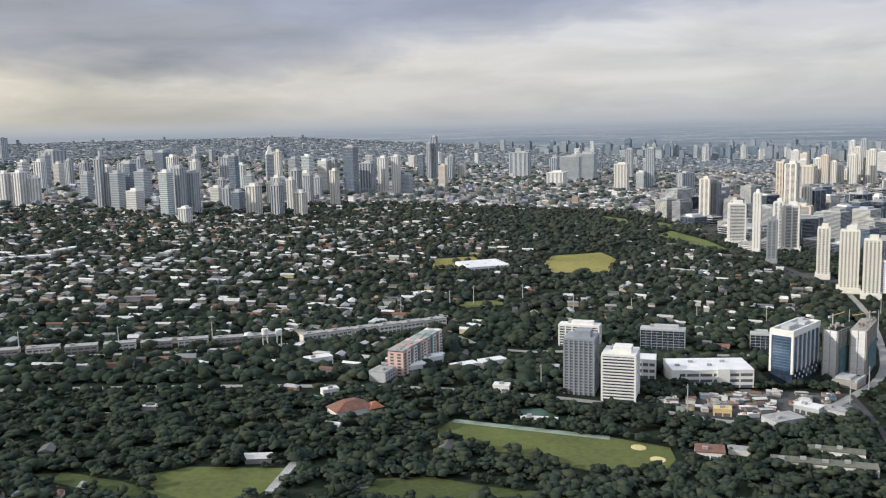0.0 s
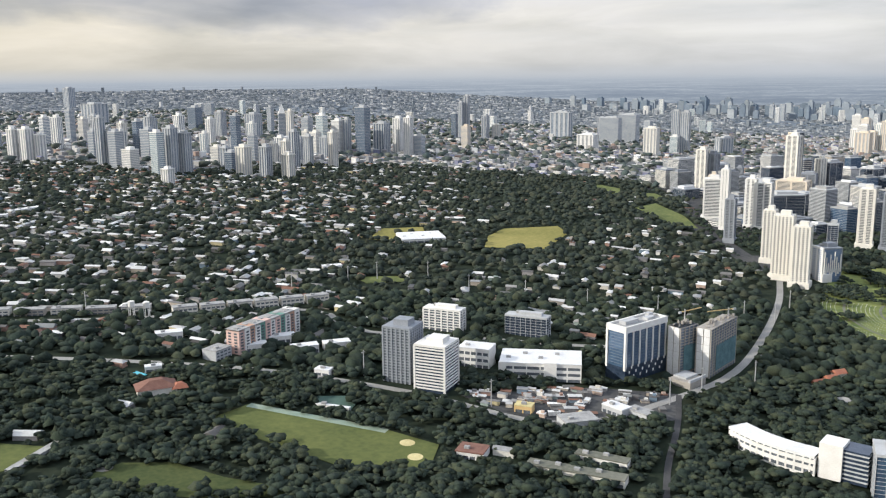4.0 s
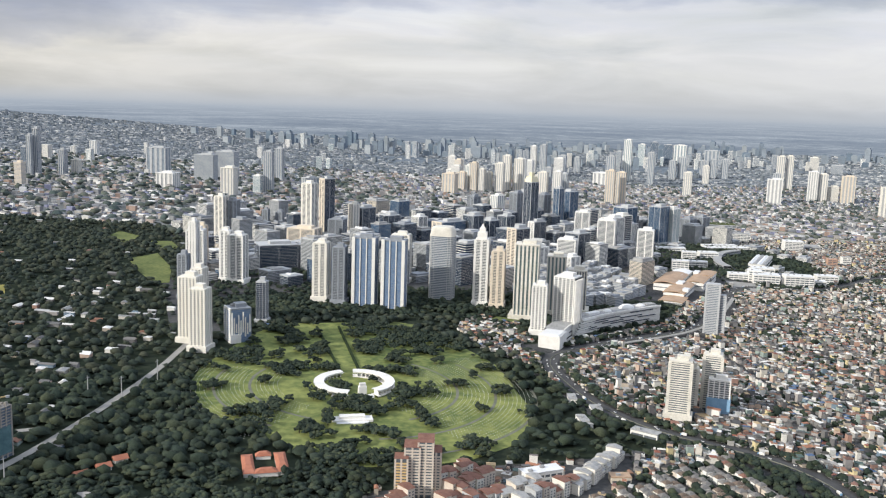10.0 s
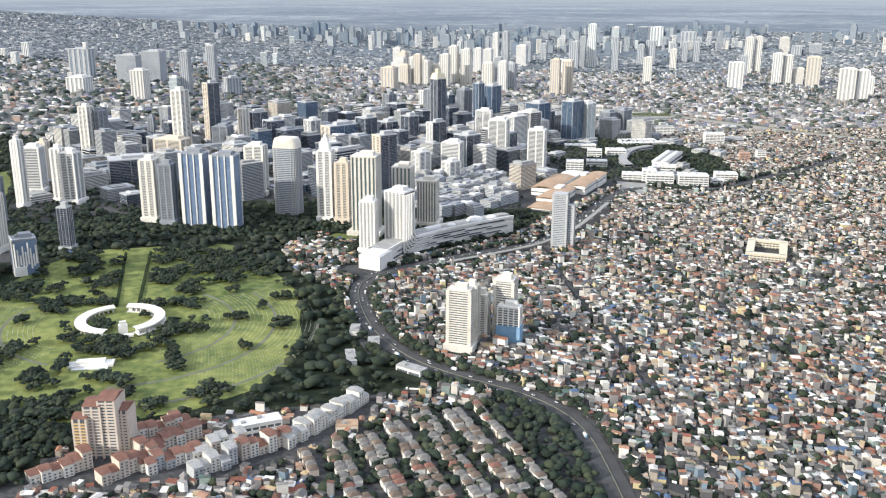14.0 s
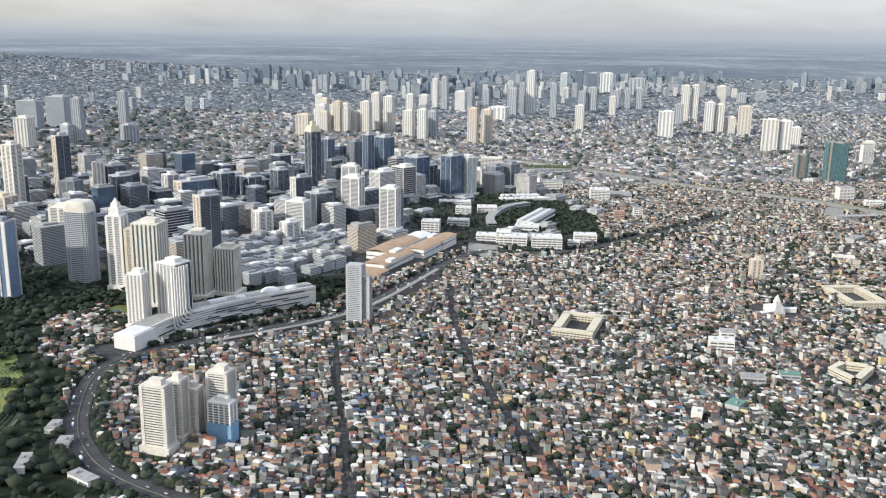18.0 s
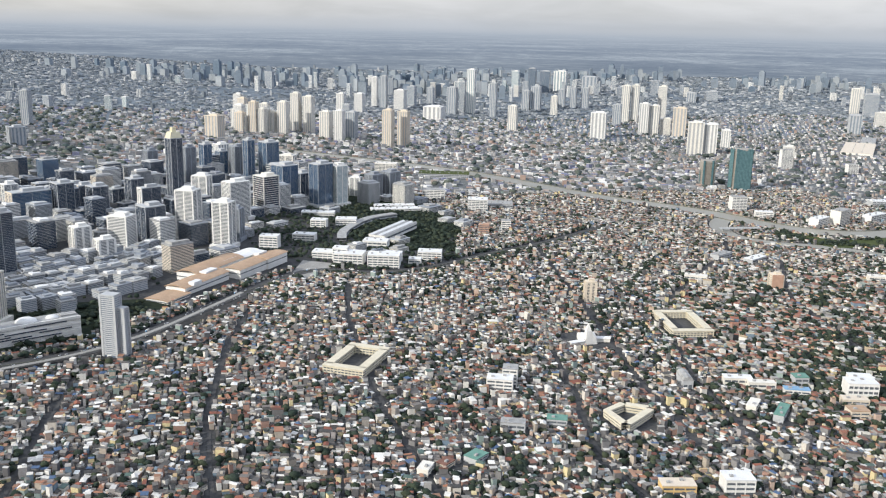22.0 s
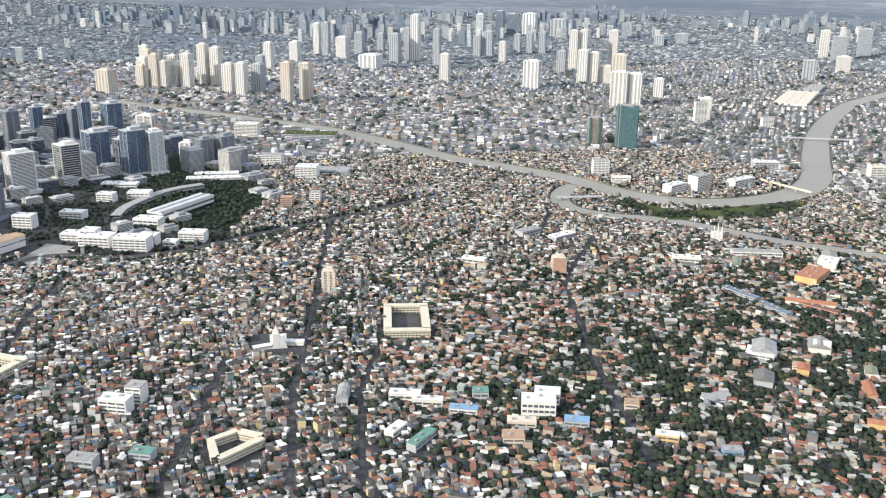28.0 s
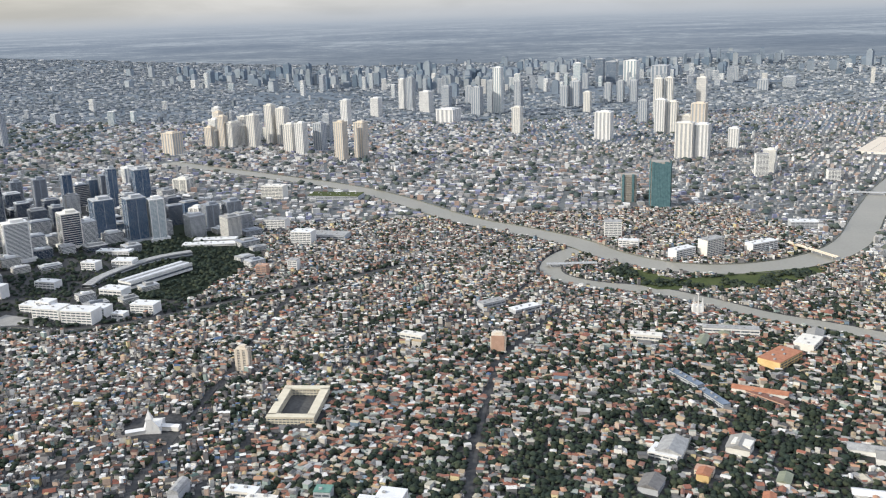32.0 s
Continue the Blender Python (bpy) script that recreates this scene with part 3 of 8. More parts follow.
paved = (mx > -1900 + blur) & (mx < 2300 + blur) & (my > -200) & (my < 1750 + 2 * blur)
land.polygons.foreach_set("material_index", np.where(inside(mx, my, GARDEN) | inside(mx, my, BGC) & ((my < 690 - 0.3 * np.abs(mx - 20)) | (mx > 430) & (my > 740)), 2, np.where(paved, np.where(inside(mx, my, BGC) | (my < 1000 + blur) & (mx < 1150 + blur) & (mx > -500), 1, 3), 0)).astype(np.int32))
land.update()
tagged(new("ground", land), "wide city plain of gardens, paved town and haze-tinted distance", "ground", "", "structure")

RIVER = smooth([(420, 1560), (598, 1360), (700, 1240), (756, 1120), (798, 990), (850, 925), (893, 855), (905, 790), (945, 735), (1010, 716), (1094, 734), (1175, 790),
                (1268, 900), (1430, 1075), (1610, 1230), (1800, 1370), (2300, 1600)], 2)
BRANCH = smooth([(898, 838), (850, 800), (822, 742), (850, 700), (890, 682), (925, 640), (952, 590), (985, 560), (1013, 527), (1044, 487), (1070, 442), (1110, 385), (1190, 330)], 2)
river_width = [34 + 14 * math.exp(-((x - 905) ** 2 + (y - 800) ** 2) / 60 ** 2) for x, y in RIVER]
tagged(ribbon("river_water", RIVER, river_width, 0.1, 0.05, "water"), "broad brown-grey river winding through the city", "river", "", "structure")
tagged(ribbon("creek_water", BRANCH, 20, 0.1, 0.07, "water"), "grey side channel of the river round an island", "river", "", "structure")

HIGHWAY = smooth([(74, 150), (84, 200), (98, 250), (105, 282), (101, 306), (88, 325), (72, 342), (60, 360), (54, 378), (50, 400), (52, 436), (58, 468), (72, 487), (100, 499), (141, 515), (190, 526), (225, 548),
                  (272, 600), (335, 664), (372, 690), (412, 664), (470, 676), (530, 712), (600, 740), (700, 800)], 2)
VIADUCT = smooth([(84, 486), (121, 502), (165, 512), (196, 522), (230, 543), (274, 588), (300, 616)], 2)
MCKINLEY = smooth([(-640, 352), (-520, 356), (-440, 352), (-401, 343), (-367, 331), (-345, 320), (-316, 301), (-290, 303), (-256, 330), (-228, 354), (-201, 400), (-166, 473), (-147, 527)], 2)
BACKROAD = smooth([(-760, 372), (-600, 398), (-502, 409), (-412, 446), (-391, 400), (-343, 400), (-276, 387), (-215, 400)], 2)
SOUTHROAD = smooth([(-256, 332), (-264, 300), (-278, 262), (-290, 200), (-300, 120)], 2)
for name, line, w, mat, label in (
        ("highway", HIGHWAY, 9.6, "asphalt", "busy dark asphalt ring highway curving past the towers"),
        ("garden_road", MCKINLEY, 3.6, "pale_road", "pale concrete road below the office blocks"),
        ("back_road", BACKROAD, 3.4, "pale_road", "pale concrete road behind the office park"),
        ("south_road", SOUTHROAD, 2.2, "asphalt", "narrow asphalt road between dark trees")):
    tagged(ribbon(name, line, w, 0.1, 0.12, mat), label, "road", "", "structure")
    KEEP_OUT.append((line, w / 2 + 1.2))
tagged(ribbon("highway_median", HIGHWAY, 0.35, 0.2, 0.35, "path"), "low concrete median of the highway", "kerb", "", "structure")
KEEP_OUT += [(RIVER, 19), (BRANCH, 11.5)]
# raised road with its piers
deck = thing("viaduct", 0, 0, 0, "pale concrete road viaduct curving past the mall", "viaduct")
part("road_deck", ribbon("road_deck", VIADUCT, 3.2, 2.2, 0.5, "pale_road").data, deck)
bpy.data.objects.remove(bpy.data.objects["road_deck"])
pier = Shape().block(0, 0, 0, 1.2, 1.2, 2.25).mesh("pier", "grey")
for x, y in VIADUCT[1:-1:2]:
    part("pier", pier, deck, "", (x, y, 0))
KEEP_OUT.append((VIADUCT, 4))

# town streets that read as dark or pale lines between the roofs
for line, w in (([(478, 330), (497, 416), (541, 560), (565, 640), (600, 760)], 3.2), ([(505, 310), (531, 407), (560, 470)], 2.4),
                ([(560, 330), (518, 351), (497, 372)], 3.4), ([(610, 548), (660, 590), (772, 681), (800, 720)], 3.6), ([(335, 300), (340, 420), (362, 560), (384, 640)], 3.0),
                ([(430, 250), (420, 330), (447, 400), (470, 470)], 2.6), ([(640, 300), (675, 420), (720, 540), (800, 640)], 3.0),
                ([(240, 300), (250, 420), (275, 520), (300, 590)], 2.6), ([(150, 300), (170, 400), (190, 490)], 2.4)):
    tagged(ribbon("street", smooth(line), w * 0.75, 0.08, 0.1, "asphalt"), "narrow asphalt street between town houses", "street", "", "structure")
    KEEP_OUT.append((line, w * 0.38 + 0.5))

# ---- fields ----
CX, CY = -67, 440
LAWN = [(CX + r * math.cos(radians(a)), CY + r * math.sin(radians(a))) for a, r in
        ((0, 88), (18, 96), (35, 105), (50, 120), (62, 128), (80, 134), (98, 132), (112, 112), (130, 92), (150, 86), (170, 84), (190, 82), (208, 84),
         (225, 82), (240, 92), (255, 104), (270, 106), (285, 106), (300, 104), (318, 98), (335, 90), (348, 86))]
sheet("cemetery_lawn", LAWN, 0.08, "lawn", "wide green lawn of the memorial cemetery", "lawn", 0.05)
PITCH = [(-431, 296), (-419, 312), (-367, 292), (-349, 281), (-352, 262), (-378, 262)]
sheet("football_pitch", PITCH, 0.08, "pitch", "bright green sports pitch with a running strip", "pitch")
tagged(ribbon("running_strip", [(-419, 311), (-367, 291)], 3.6, 0.2, 0.03, "strip"), "pale blue-green running strip along the pitch", "track", "", "structure")
for x, y in ((-359.7, 281.8), (-356.6, 271.2), (-363, 262.5)):
    pad = [(x + 2.6 * math.cos(a * 0.3491), y + 2.6 * math.sin(a * 0.3491)) for a in range(18)]
    sheet("sand_circle", pad, 0.2, "sand", "pale yellow sand circle on the pitch", "sand", 0.06)
LEFTPITCH = [(-518, 269), (-505, 275), (-475, 272), (-479, 258), (-487, 246), (-505, 245)]
sheet("cricket_pitch", LEFTPITCH, 0.08, "pitch", "green playing field between dark trees", "pitch")
WESTPITCH = [(-655, 316), (-664, 343), (-645, 351), (-630, 323)]
sheet("west_pitch", WESTPITCH, 0.08, "pitch", "flat green field beside the suburb", "pitch")
DRY = [(-322, 600), (-318, 640), (-305, 672), (-262, 690), (-258, 660), (-280, 602)]
sheet("polo_field", DRY, 0.08, "dry_field", "dry yellow-green polo field among trees", "field")
DRY2 = [(-402, 615), (-396, 655), (-366, 668), (-364, 650), (-385, 640), (-386, 612)]
sheet("club_field", DRY2, 0.08, "dry_field", "dry grass field beside the white hall", "field")
GOLF = [[(-200, 920), (-188, 960), (-170, 930), (-180, 880)], [(-172, 745), (-180, 800), (-155, 830), (-146, 760), (-150, 700), (-162, 700)],
        [(-150, 850), (-160, 900), (-140, 900), (-135, 860)], [(-392, 492), (-400, 505), (-372, 512), (-366, 500)], [(-20, 560), (-8, 572), (8, 560), (-4, 548)],
        [(60, 572), (72, 584), (90, 572), (74, 562)]]
for g in GOLF:
    sheet("golf_green", g, 0.08, "fairway", "pale green golf fairway between trees", "golf green")
POLYS = [PITCH, LEFTPITCH, WESTPITCH, DRY, DRY2] + GOLF

# ---- cemetery: ring paths, avenue, memorial, chapel ----
for r, a0, a1 in ((54, -75, 40), (74, -95, 25), (95, -100, -5), (54, 140, 235), (72, 150, 225)):
    arc = [(CX + r * math.cos(radians(a0 + (a1 - a0) * i / 40)), CY + r * math.sin(radians(a0 + (a1 - a0) * i / 40))) for i in range(41)]
    tagged(ribbon("cemetery_path", arc, 1.5, 0.13, 0.03, "path"), "curved grey path across the cemetery lawn", "path", "", "structure")
for line in ([(-69.5, 464), (-64, 560)], [(-59, 462), (-49.5, 560)]):
    tagged(ribbon("avenue_hedge", line, 1.5, 0.1, 0.9, "hedge"), "long clipped dark hedge lining the grass avenue", "hedge")
# rows of small white grave crosses
cross = Shape()
for k in range(26):
    r = 40 + 2.15 * k
    if abs(r - 54) < 2 or abs(r - 74) < 2:
        continue
    for i in range(int(r * 3.2)):
        a = 2 * math.pi * i / int(r * 3.2)
        deg = math.degrees(a)
        if not (-70 < ((deg + 180) % 360) - 180 < 30 or 145 < deg < 225 or 292 < deg):
            continue
        x, y = CX + r * math.cos(a), CY + r * math.sin(a)
        cross.box(x - 0.05, y - 0.05, 0.1, x + 0.05, y + 0.05, 0.5)
        cross.box(x - 0.16, y - 0.05, 0.3, x + 0.16, y + 0.05, 0.38)
tagged(new("grave_crosses", cross.mesh("grave_crosses", "white")), "curved rows of small white grave crosses on the lawn", "graves", "", "stuff")

memorial = thing("memorial_ring", CX - 0.5, CY - 0.5, 0, "white ring-shaped memorial of two colonnaded halves round a lawn", "memorial")
for a0, a1 in ((98, 248), (-70, 79)):
    arc = [(18.3 * math.cos(radians(a0 + (a1 - a0) * i / 36)), 18.3 * math.sin(radians(a0 + (a1 - a0) * i / 36))) for i in range(37)]
    roof = ribbon("tmp", arc, 5.2, 2.6, 0.7, "white")
    part("hemicycle_roof", roof.data, memorial)
    bpy.data.objects.remove(roof)
    base = ribbon("tmp", arc, 5.6, 0.0, 0.45, "white")
    part("hemicycle_floor", base.data, memorial)
    bpy.data.objects.remove(base)
    col = Shape().block(0, 0, 0.4, 0.5, 3.6, 2.3).mesh("fin_wall", "white")
    for i in range(1, 37, 2):
        a = a0 + (a1 - a0) * i / 37
        part("fin_wall", col, memorial, "", (18.3 * math.cos(radians(a)), 18.3 * math.sin(radians(a)), 0), a + 90)
gate = Shape().block(0, 0, 0, 4.2, 2.2, 4.2).block(0, 0, 4.2, 3.2, 1.6, 1.6)
part("chapel_tower", gate.mesh("chapel_tower", "white"), memorial, "white chapel block between the halves", (1, -13, 0))
part("chapel_terrace", Shape().block(0, 0, 0, 13, 3.4, 0.9).mesh("chapel_terrace", "white"), memorial, "", (-1, -18.5, 0))
DISCS.append((CX, CY, 22))
visitor = thing("visitor_building", -80, 391, -8, "low white visitor building with a stepped terrace", "building")
for z, w, d, y in ((0, 19, 6.0, 0), (1.2, 12, 3.6, 0.6)):
    part("wing", Shape().block(0, y, z, w, d, 1.2).mesh("wing", "white"), visitor)
part("terrace", Shape().block(0, -4, 0, 15, 2.4, 0.5).mesh("terrace", "roofwhite"), visitor)
DISCS.append((-80, 391, 10))


# ---- high-rises ----
STYLE = {  # glass, wall, storey, band share, pier pitch, pier width, name, label
    "white": ("glass", "white", 1.15, 0.42, 2.3, 1.1, "apartment_tower", "white-painted apartment tower with rows of dark windows"),
    "cream": ("glass", "cream", 1.15, 0.42, 2.3, 1.1, "apartment_tower", "cream apartment tower with rows of small windows"),
    "tan": ("glass", "tan", 1.15, 0.45, 2.4, 1.2, "apartment_tower", "tan rendered apartment tower with small windows"),
    "grid": ("glass", "grey", 1.15, 0.40, 2.0, 0.7, "apartment_tower", "grey concrete apartment tower with a window grid"),
    "gridw": ("glass", "white", 1.2, 0.35, 3.0, 0.7, "apartment_tower", "white tower with a large window grid"),
    "stripe": ("darkglass", "white", 1.2, 0.5, 99, 0.8, "office_tower", "office tower with white horizontal bands and dark glazing"),
    "dark": ("darkglass", "grey", 1.3, 0.10, 2.4, 0.14, "office_tower", "dark glass office tower"),
    "darkband": ("darkglass", "cream", 2.2, 0.22, 99, 0.6, "office_tower", "dark glass office tower with pale horizontal bands"),
    "blue": ("blueglass", "grey", 1.3, 0.08, 3.0, 0.15, "office_tower", "blue glass office tower"),
    "paleblue": ("paleglass", "white", 1.3, 0.24, 3.5, 0.5, "office_tower", "pale blue glass office tower with white edges"),
    "shinyw": ("glass", "white", 1.3, 0.45, 99, 0.7, "office_tower", "white banded office slab"),
    "aged": ("glass", "aged", 1.15, 0.52, 99, 1.6, "apartment_tower", "weathered cream apartment tower with banded storeys"),
    "bare": ("slate", "grey", 1.2, 0.62, 99, 1.4, "apartment_tower", "plain grey concrete slab tower with banded storeys"),
    "ribbed": ("skyglass", "slatewall", 1.2, 0.10, 99, 0.5, "apartment_tower", "sky-blue glazed tower with broad white vertical fins"),
    "finned": ("glass", "aged", 1.2, 0.3, 2.0, 0.5, "apartment_tower", "cream apartment tower with close upright fins"),
    "tealfin": ("tealglass", "aged", 1.2, 0.22, 2.9, 0.5, "apartment_tower", "pale green glazed apartment tower with white upright fins"),
    "gold": ("darkglass", "grey", 1.3, 0.12, 2.6, 0.2, "office_tower", "dark glass tower with a pale gilded crown"),
}


def facade(w, d, h, n, share, e, glass, wall):
    """One connected skin: wall bands standing proud of recessed glazing, storey by storey."""
    s, st = Shape(), h / n

    def ring(z, o):
        k = len(s.v)
        s.v += [(-w / 2 - o, -d / 2 - o, z), (w / 2 + o, -d / 2 - o, z), (w / 2 + o, d / 2 + o, z), (-w / 2 - o, d / 2 + o, z)]
        return k

    def join(a, b, mi):
        for i in range(4):
            s.f.append((a + i, a + (i + 1) % 4, b + (i + 1) % 4, b + i))
            s.m.append(mi)

    last = ring(0, e)
    for i in range(n):
        z = i * st
        b = ring(z + st * share, e)
        join(last, b, 0)
        g0 = ring(z + st * share, 0)
        join(b, g0, 0)
        g1 = ring(z + st, 0)
        join(g0, g1, 1)
        last = ring(z + st, e)
        join(g1, last, 0)
    s.f.append((last, last + 1, last + 2, last + 3))
    s.m.append(0)
    return s.mesh("facade", wall, glass)


def ribbed_shaft(w, d, h, wall, glass, bay=3.4, deep=0.5):
    """A tower shaft whose plan is notched by upright recesses with glazing at their backs."""
    pts, back = [], []
    for (ax, ay), (bx, by) in (((-1, -1), (1, -1)), ((1, -1), (1, 1)), ((1, 1), (-1, 1)), ((-1, 1), (-1, -1))):
        ax, bx, ay, by = ax * w / 2, bx * w / 2, ay * d / 2, by * d / 2
        run = math.hypot(bx - ax, by - ay)
        ux, uy = (bx - ax) / run, (by - ay) / run
        k = max(2, round(run / bay))
        pts.append((ax, ay)), back.append(False)
        for i in range(k):
            a, b = run * (i + 0.28) / k, run * (i + 0.78) / k
            for s, o, g in ((a, 0, False), (a, deep, True), (b, deep, False), (b, 0, False)):
                pts.append((ax + ux * s - uy * o, ay + uy * s + ux * o)), back.append(g)
    s, n = Shape(), len(pts)
    s.v = [(x, y, z) for z in (0, h) for x, y in pts]
    s.f = [(i, (i + 1) % n, n + (i + 1) % n, n + i) for i in range(n)] + [tuple(range(n, 2 * n))]
    s.m = [1 if g else 0 for g in back] + [0]
    return s.mesh("shaft", wall, glass)


def tower(style, x, y, w, d, h, rot, place="near", podium=True, crown=True, flank=None):
    glass, wall, storey, share, pitch, pw, name, label = STYLE[style]
    if place == "near" and y > 580:
        place = "mid"
    size = "slim tall " if h > 3.2 * w else ("tall " if h > 2 * w else ("broad " if h > w else "low "))
    if place == "low":
        name, label = "midrise_block", label.replace("tower", "block")
    elif place == "far":
        name = "distant_" + name
    t = thing(name, x, y, rot, size + label, "building" if place == "low" else "tower", "mid-rise blocks of the district" if place == "low" else "towers of the skyline")
    DISCS.append((x, y, 0.62 * max(w, d) + 1.5))
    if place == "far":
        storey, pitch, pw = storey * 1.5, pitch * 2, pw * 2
        # paler glass at a distance, with haze painted into its colour
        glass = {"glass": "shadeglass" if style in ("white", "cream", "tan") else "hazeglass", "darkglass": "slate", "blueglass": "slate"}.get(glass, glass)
    elif style == "grid" and place != "low":
        wall = "slatewall"
    n = max(2, round(h / storey))
    storey = h / n
    e = 0.16 if place != "far" else 0.3
    cap = 99 if place == "near" else 2
    nx, ny = min(cap, max(1, round(w / pitch))), min(cap, max(1, round(d / pitch)))
    spots = [(-w / 2 + w * i / nx, s * d / 2, 0) for i in range(nx + 1) for s in (-1, 1)]
    spots += [(s * w / 2, -d / 2 + d * i / ny, 1) for i in range(1, ny) for s in (-1, 1)]
    if "fin" in style:
        part("shaft", ribbed_shaft(w, d, h, wall, glass, pitch, 0.55), t)
        spandrel = Shape().block(0, 0, 0, w - 0.5, d - 0.5, storey * share).mesh("spandrel", "slatewall")
        for i in range(2, n, 2):
            part("spandrel", spandrel, t, "", (0, 0, i * storey))
        spots = []
    elif place == "near":
        part("glazing", Shape().box(-w / 2, -d / 2, 0, w / 2, d / 2, h - 0.05).mesh("glazing", glass), t)
        band = Shape().block(0, 0, 0, w + 2 * e, d + 2 * e, storey * share).mesh("floor_band", wall)
        for i in range(1, n):
            part("floor_band", band, t, "", (0, 0, i * storey))
    else:
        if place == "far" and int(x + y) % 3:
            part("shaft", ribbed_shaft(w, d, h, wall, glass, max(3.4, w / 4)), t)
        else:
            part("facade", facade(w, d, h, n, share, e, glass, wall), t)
    if place in ("near", "mid"):
        rib = Shape().block(0, 0, 0, pw if place == "near" else pw * 1.6, 4 * e, h).mesh("pier", wall)
        for px, py, k in spots:
            part("pier", rib, t, "", (px, py, 0), 90 * k)
    if place == "far":
        cap_ = Shape().block(0, 0, h - 0.2, w + 3 * e, d + 3 * e, 0.9)
        if crown:
            cap_.block(w * 0.08, -d * 0.05, h + 0.7, w * 0.55, d * 0.5, min(2.6, 0.08 * h + 0.8))
        part("roof", cap_.mesh("roof", wall), t)
        return t
    part("roof_parapet", Shape().block(0, 0, h - 0.2, w + 3 * e, d + 3 * e, 0.9).mesh("roof_parapet", ("roofgrey", "grey", "slatewall", "roofgrey")[int(x + y) % 4] if place == "low" else wall), t)
    if style == "gold":
        part("crown", Shape().prism([(-w / 2, -d / 2), (w / 2, -d / 2), (w / 2, d / 2), (-w / 2, d / 2)], h + 0.7, h + 7, 0, 0.72).mesh("crown", "gold"), t, "pale gilded stepped crown")
        part("lantern", Shape().block(0, 0, h + 7, w * 0.35, d * 0.35, 5).mesh("lantern", "gold"), t)
    elif place == "low":
        rg = random.Random(int(x * 13 + y * 7))
        a, b, c = w * (0.2 + 0.2 * rg.random()), d * (0.2 + 0.2 * rg.random()), 0.3 + 0.4 * rg.random()
        plant = Shape().prism([(-a, -b), (a, -b), (a, b * (2 * c - 1)), (a * (2 * c - 1), b * (2 * c - 1)), (a * (2 * c - 1), b), (-a, b)], h + 0.6, h + 1.3 + 1.6 * rg.random())
        part("roof_plant", plant.mesh("roof_plant", ("grey", "roofwhite", "roofgrey", "slatewall")[rg.randrange(4)]), t)
    elif crown:
        part("plant_room", Shape().block(w * 0.08, -d * 0.05, h + 0.7, w * 0.55, d * 0.5, min(2.6, 0.08 * h + 0.8)).mesh("plant_room", wall), t)
        if place == "near":
            part("water_tank", Shape().block(-w * 0.2, d * 0.2, h + 0.7, w * 0.2, d * 0.25, 1.2).mesh("water_tank", "roofgrey"), t)
    # a paler slab on the left face stands in for the sunlit side
    if flank:
        part("flank_wall", Shape().block(-w / 2 - 0.3, 0, -0.1, 0.9, d + 4 * e, h + 1.0).mesh("flank_wall", flank), t, "end wall coloured pale as if sunlit, with narrow window slots")
        slot = Shape()
        for i in range(1, n):
            slot.block(-w / 2 - 0.8, -d * 0.24, i * storey, 0.2, d * 0.3, storey * 0.45)
            slot.block(-w / 2 - 0.8, d * 0.24, i * storey, 0.2, d * 0.3, storey * 0.45)
        tagged(part("flank_windows", slot.mesh("flank_windows", glass), t), "", "", "", "stuff")
    if podium and place in ("near", "mid") and h > 22:
        part("podium", Shape().block(0, 0, 0, w * 1.35, d * 1.35, min(3.4, h * 0.12)).mesh("podium", wall), t)
    return t


tower("cream", -140, 514, 8.8, 8.8, 35.4, -30, "near")
tower("cream", -136, 580, 7.1, 8.6, 34.2, -30, "near")
tower("tan", -121, 765, 6.0, 6.0, 34.8, -30, "mid")
tower("white", -132, 694, 4.4, 6.5, 47.7, -30, "near")
tower("grid", -142, 645, 6.2, 6.2, 31.4, -30, "near")
tower("white", -107, 708, 6.9, 6.9, 39.3, -30, "near")
tower("gridw", -98, 702, 10.4, 10.4, 37.1, -30, "near")
tower("dark", -97, 574, 6.3, 6.3, 27.0, -25, "near")
tower("cream", -45, 641, 9.1, 10.9, 42.3, -28, "near")
tower("grid", -34, 629, 8.4, 8.4, 41.1, -28, "near")
tower("cream", 37, 713, 14.1, 11.3, 38.8, -28, "near")
tower("tan", 85, 615, 8.5, 11.1, 42.9, -28, "near")
tower("tealfin", 93, 580, 17.1, 15.3, 53.7, -30, "near")
tower("white", 83, 536, 9.2, 9.2, 33.0, -30, "near")
tower("finned", 142, 595, 13.9, 12.5, 32.4, -30, "near")
tower("tealfin", 123, 593, 13.6, 13.6, 43.2, -30, "near")
tower("dark", 81, 909, 15.8, 15.8, 31.5, 24, "mid")
tower("dark", 187, 936, 10.2, 10.2, 24.6, 24, "mid")
tower("grid", 35, 955, 15.9, 15.9, 19.5, -30, "mid")
tower("grid", -27, 914, 12.5, 12.5, 13.9, -30, "mid")
tower("grid", -33, 1023, 6.0, 6.0, 19.7, -30, "mid")
tower("grid", -17, 1024, 7.0, 7.0, 17.3, -30, "mid")
tower("dark", 179, 917, 16.1, 16.1, 33.2, 24, "mid")
tower("dark", 210, 945, 16.1, 16.1, 25.2, 24, "mid")
tower("dark", 228, 994, 12.8, 12.8, 14.2, 24, "mid")
tower("dark", 247, 984, 14.6, 14.6, 26.5, 24, "mid")
tower("shinyw", 227, 781, 17, 15, 28, -36, "near")
tower("white", 194, 774, 13.1, 11, 21.0, 24, "near")
tower("white", 212, 742, 12.8, 10, 17.5, 24, "near")
tower("grid", 324, 798, 10.2, 10.2, 29.0, -32, "near")
tower("gridw", 307, 904, 15.5, 12.4, 41.9, -32, "mid")
tower("shinyw", 338, 889, 22.2, 15.5, 38.4, 24, "near")
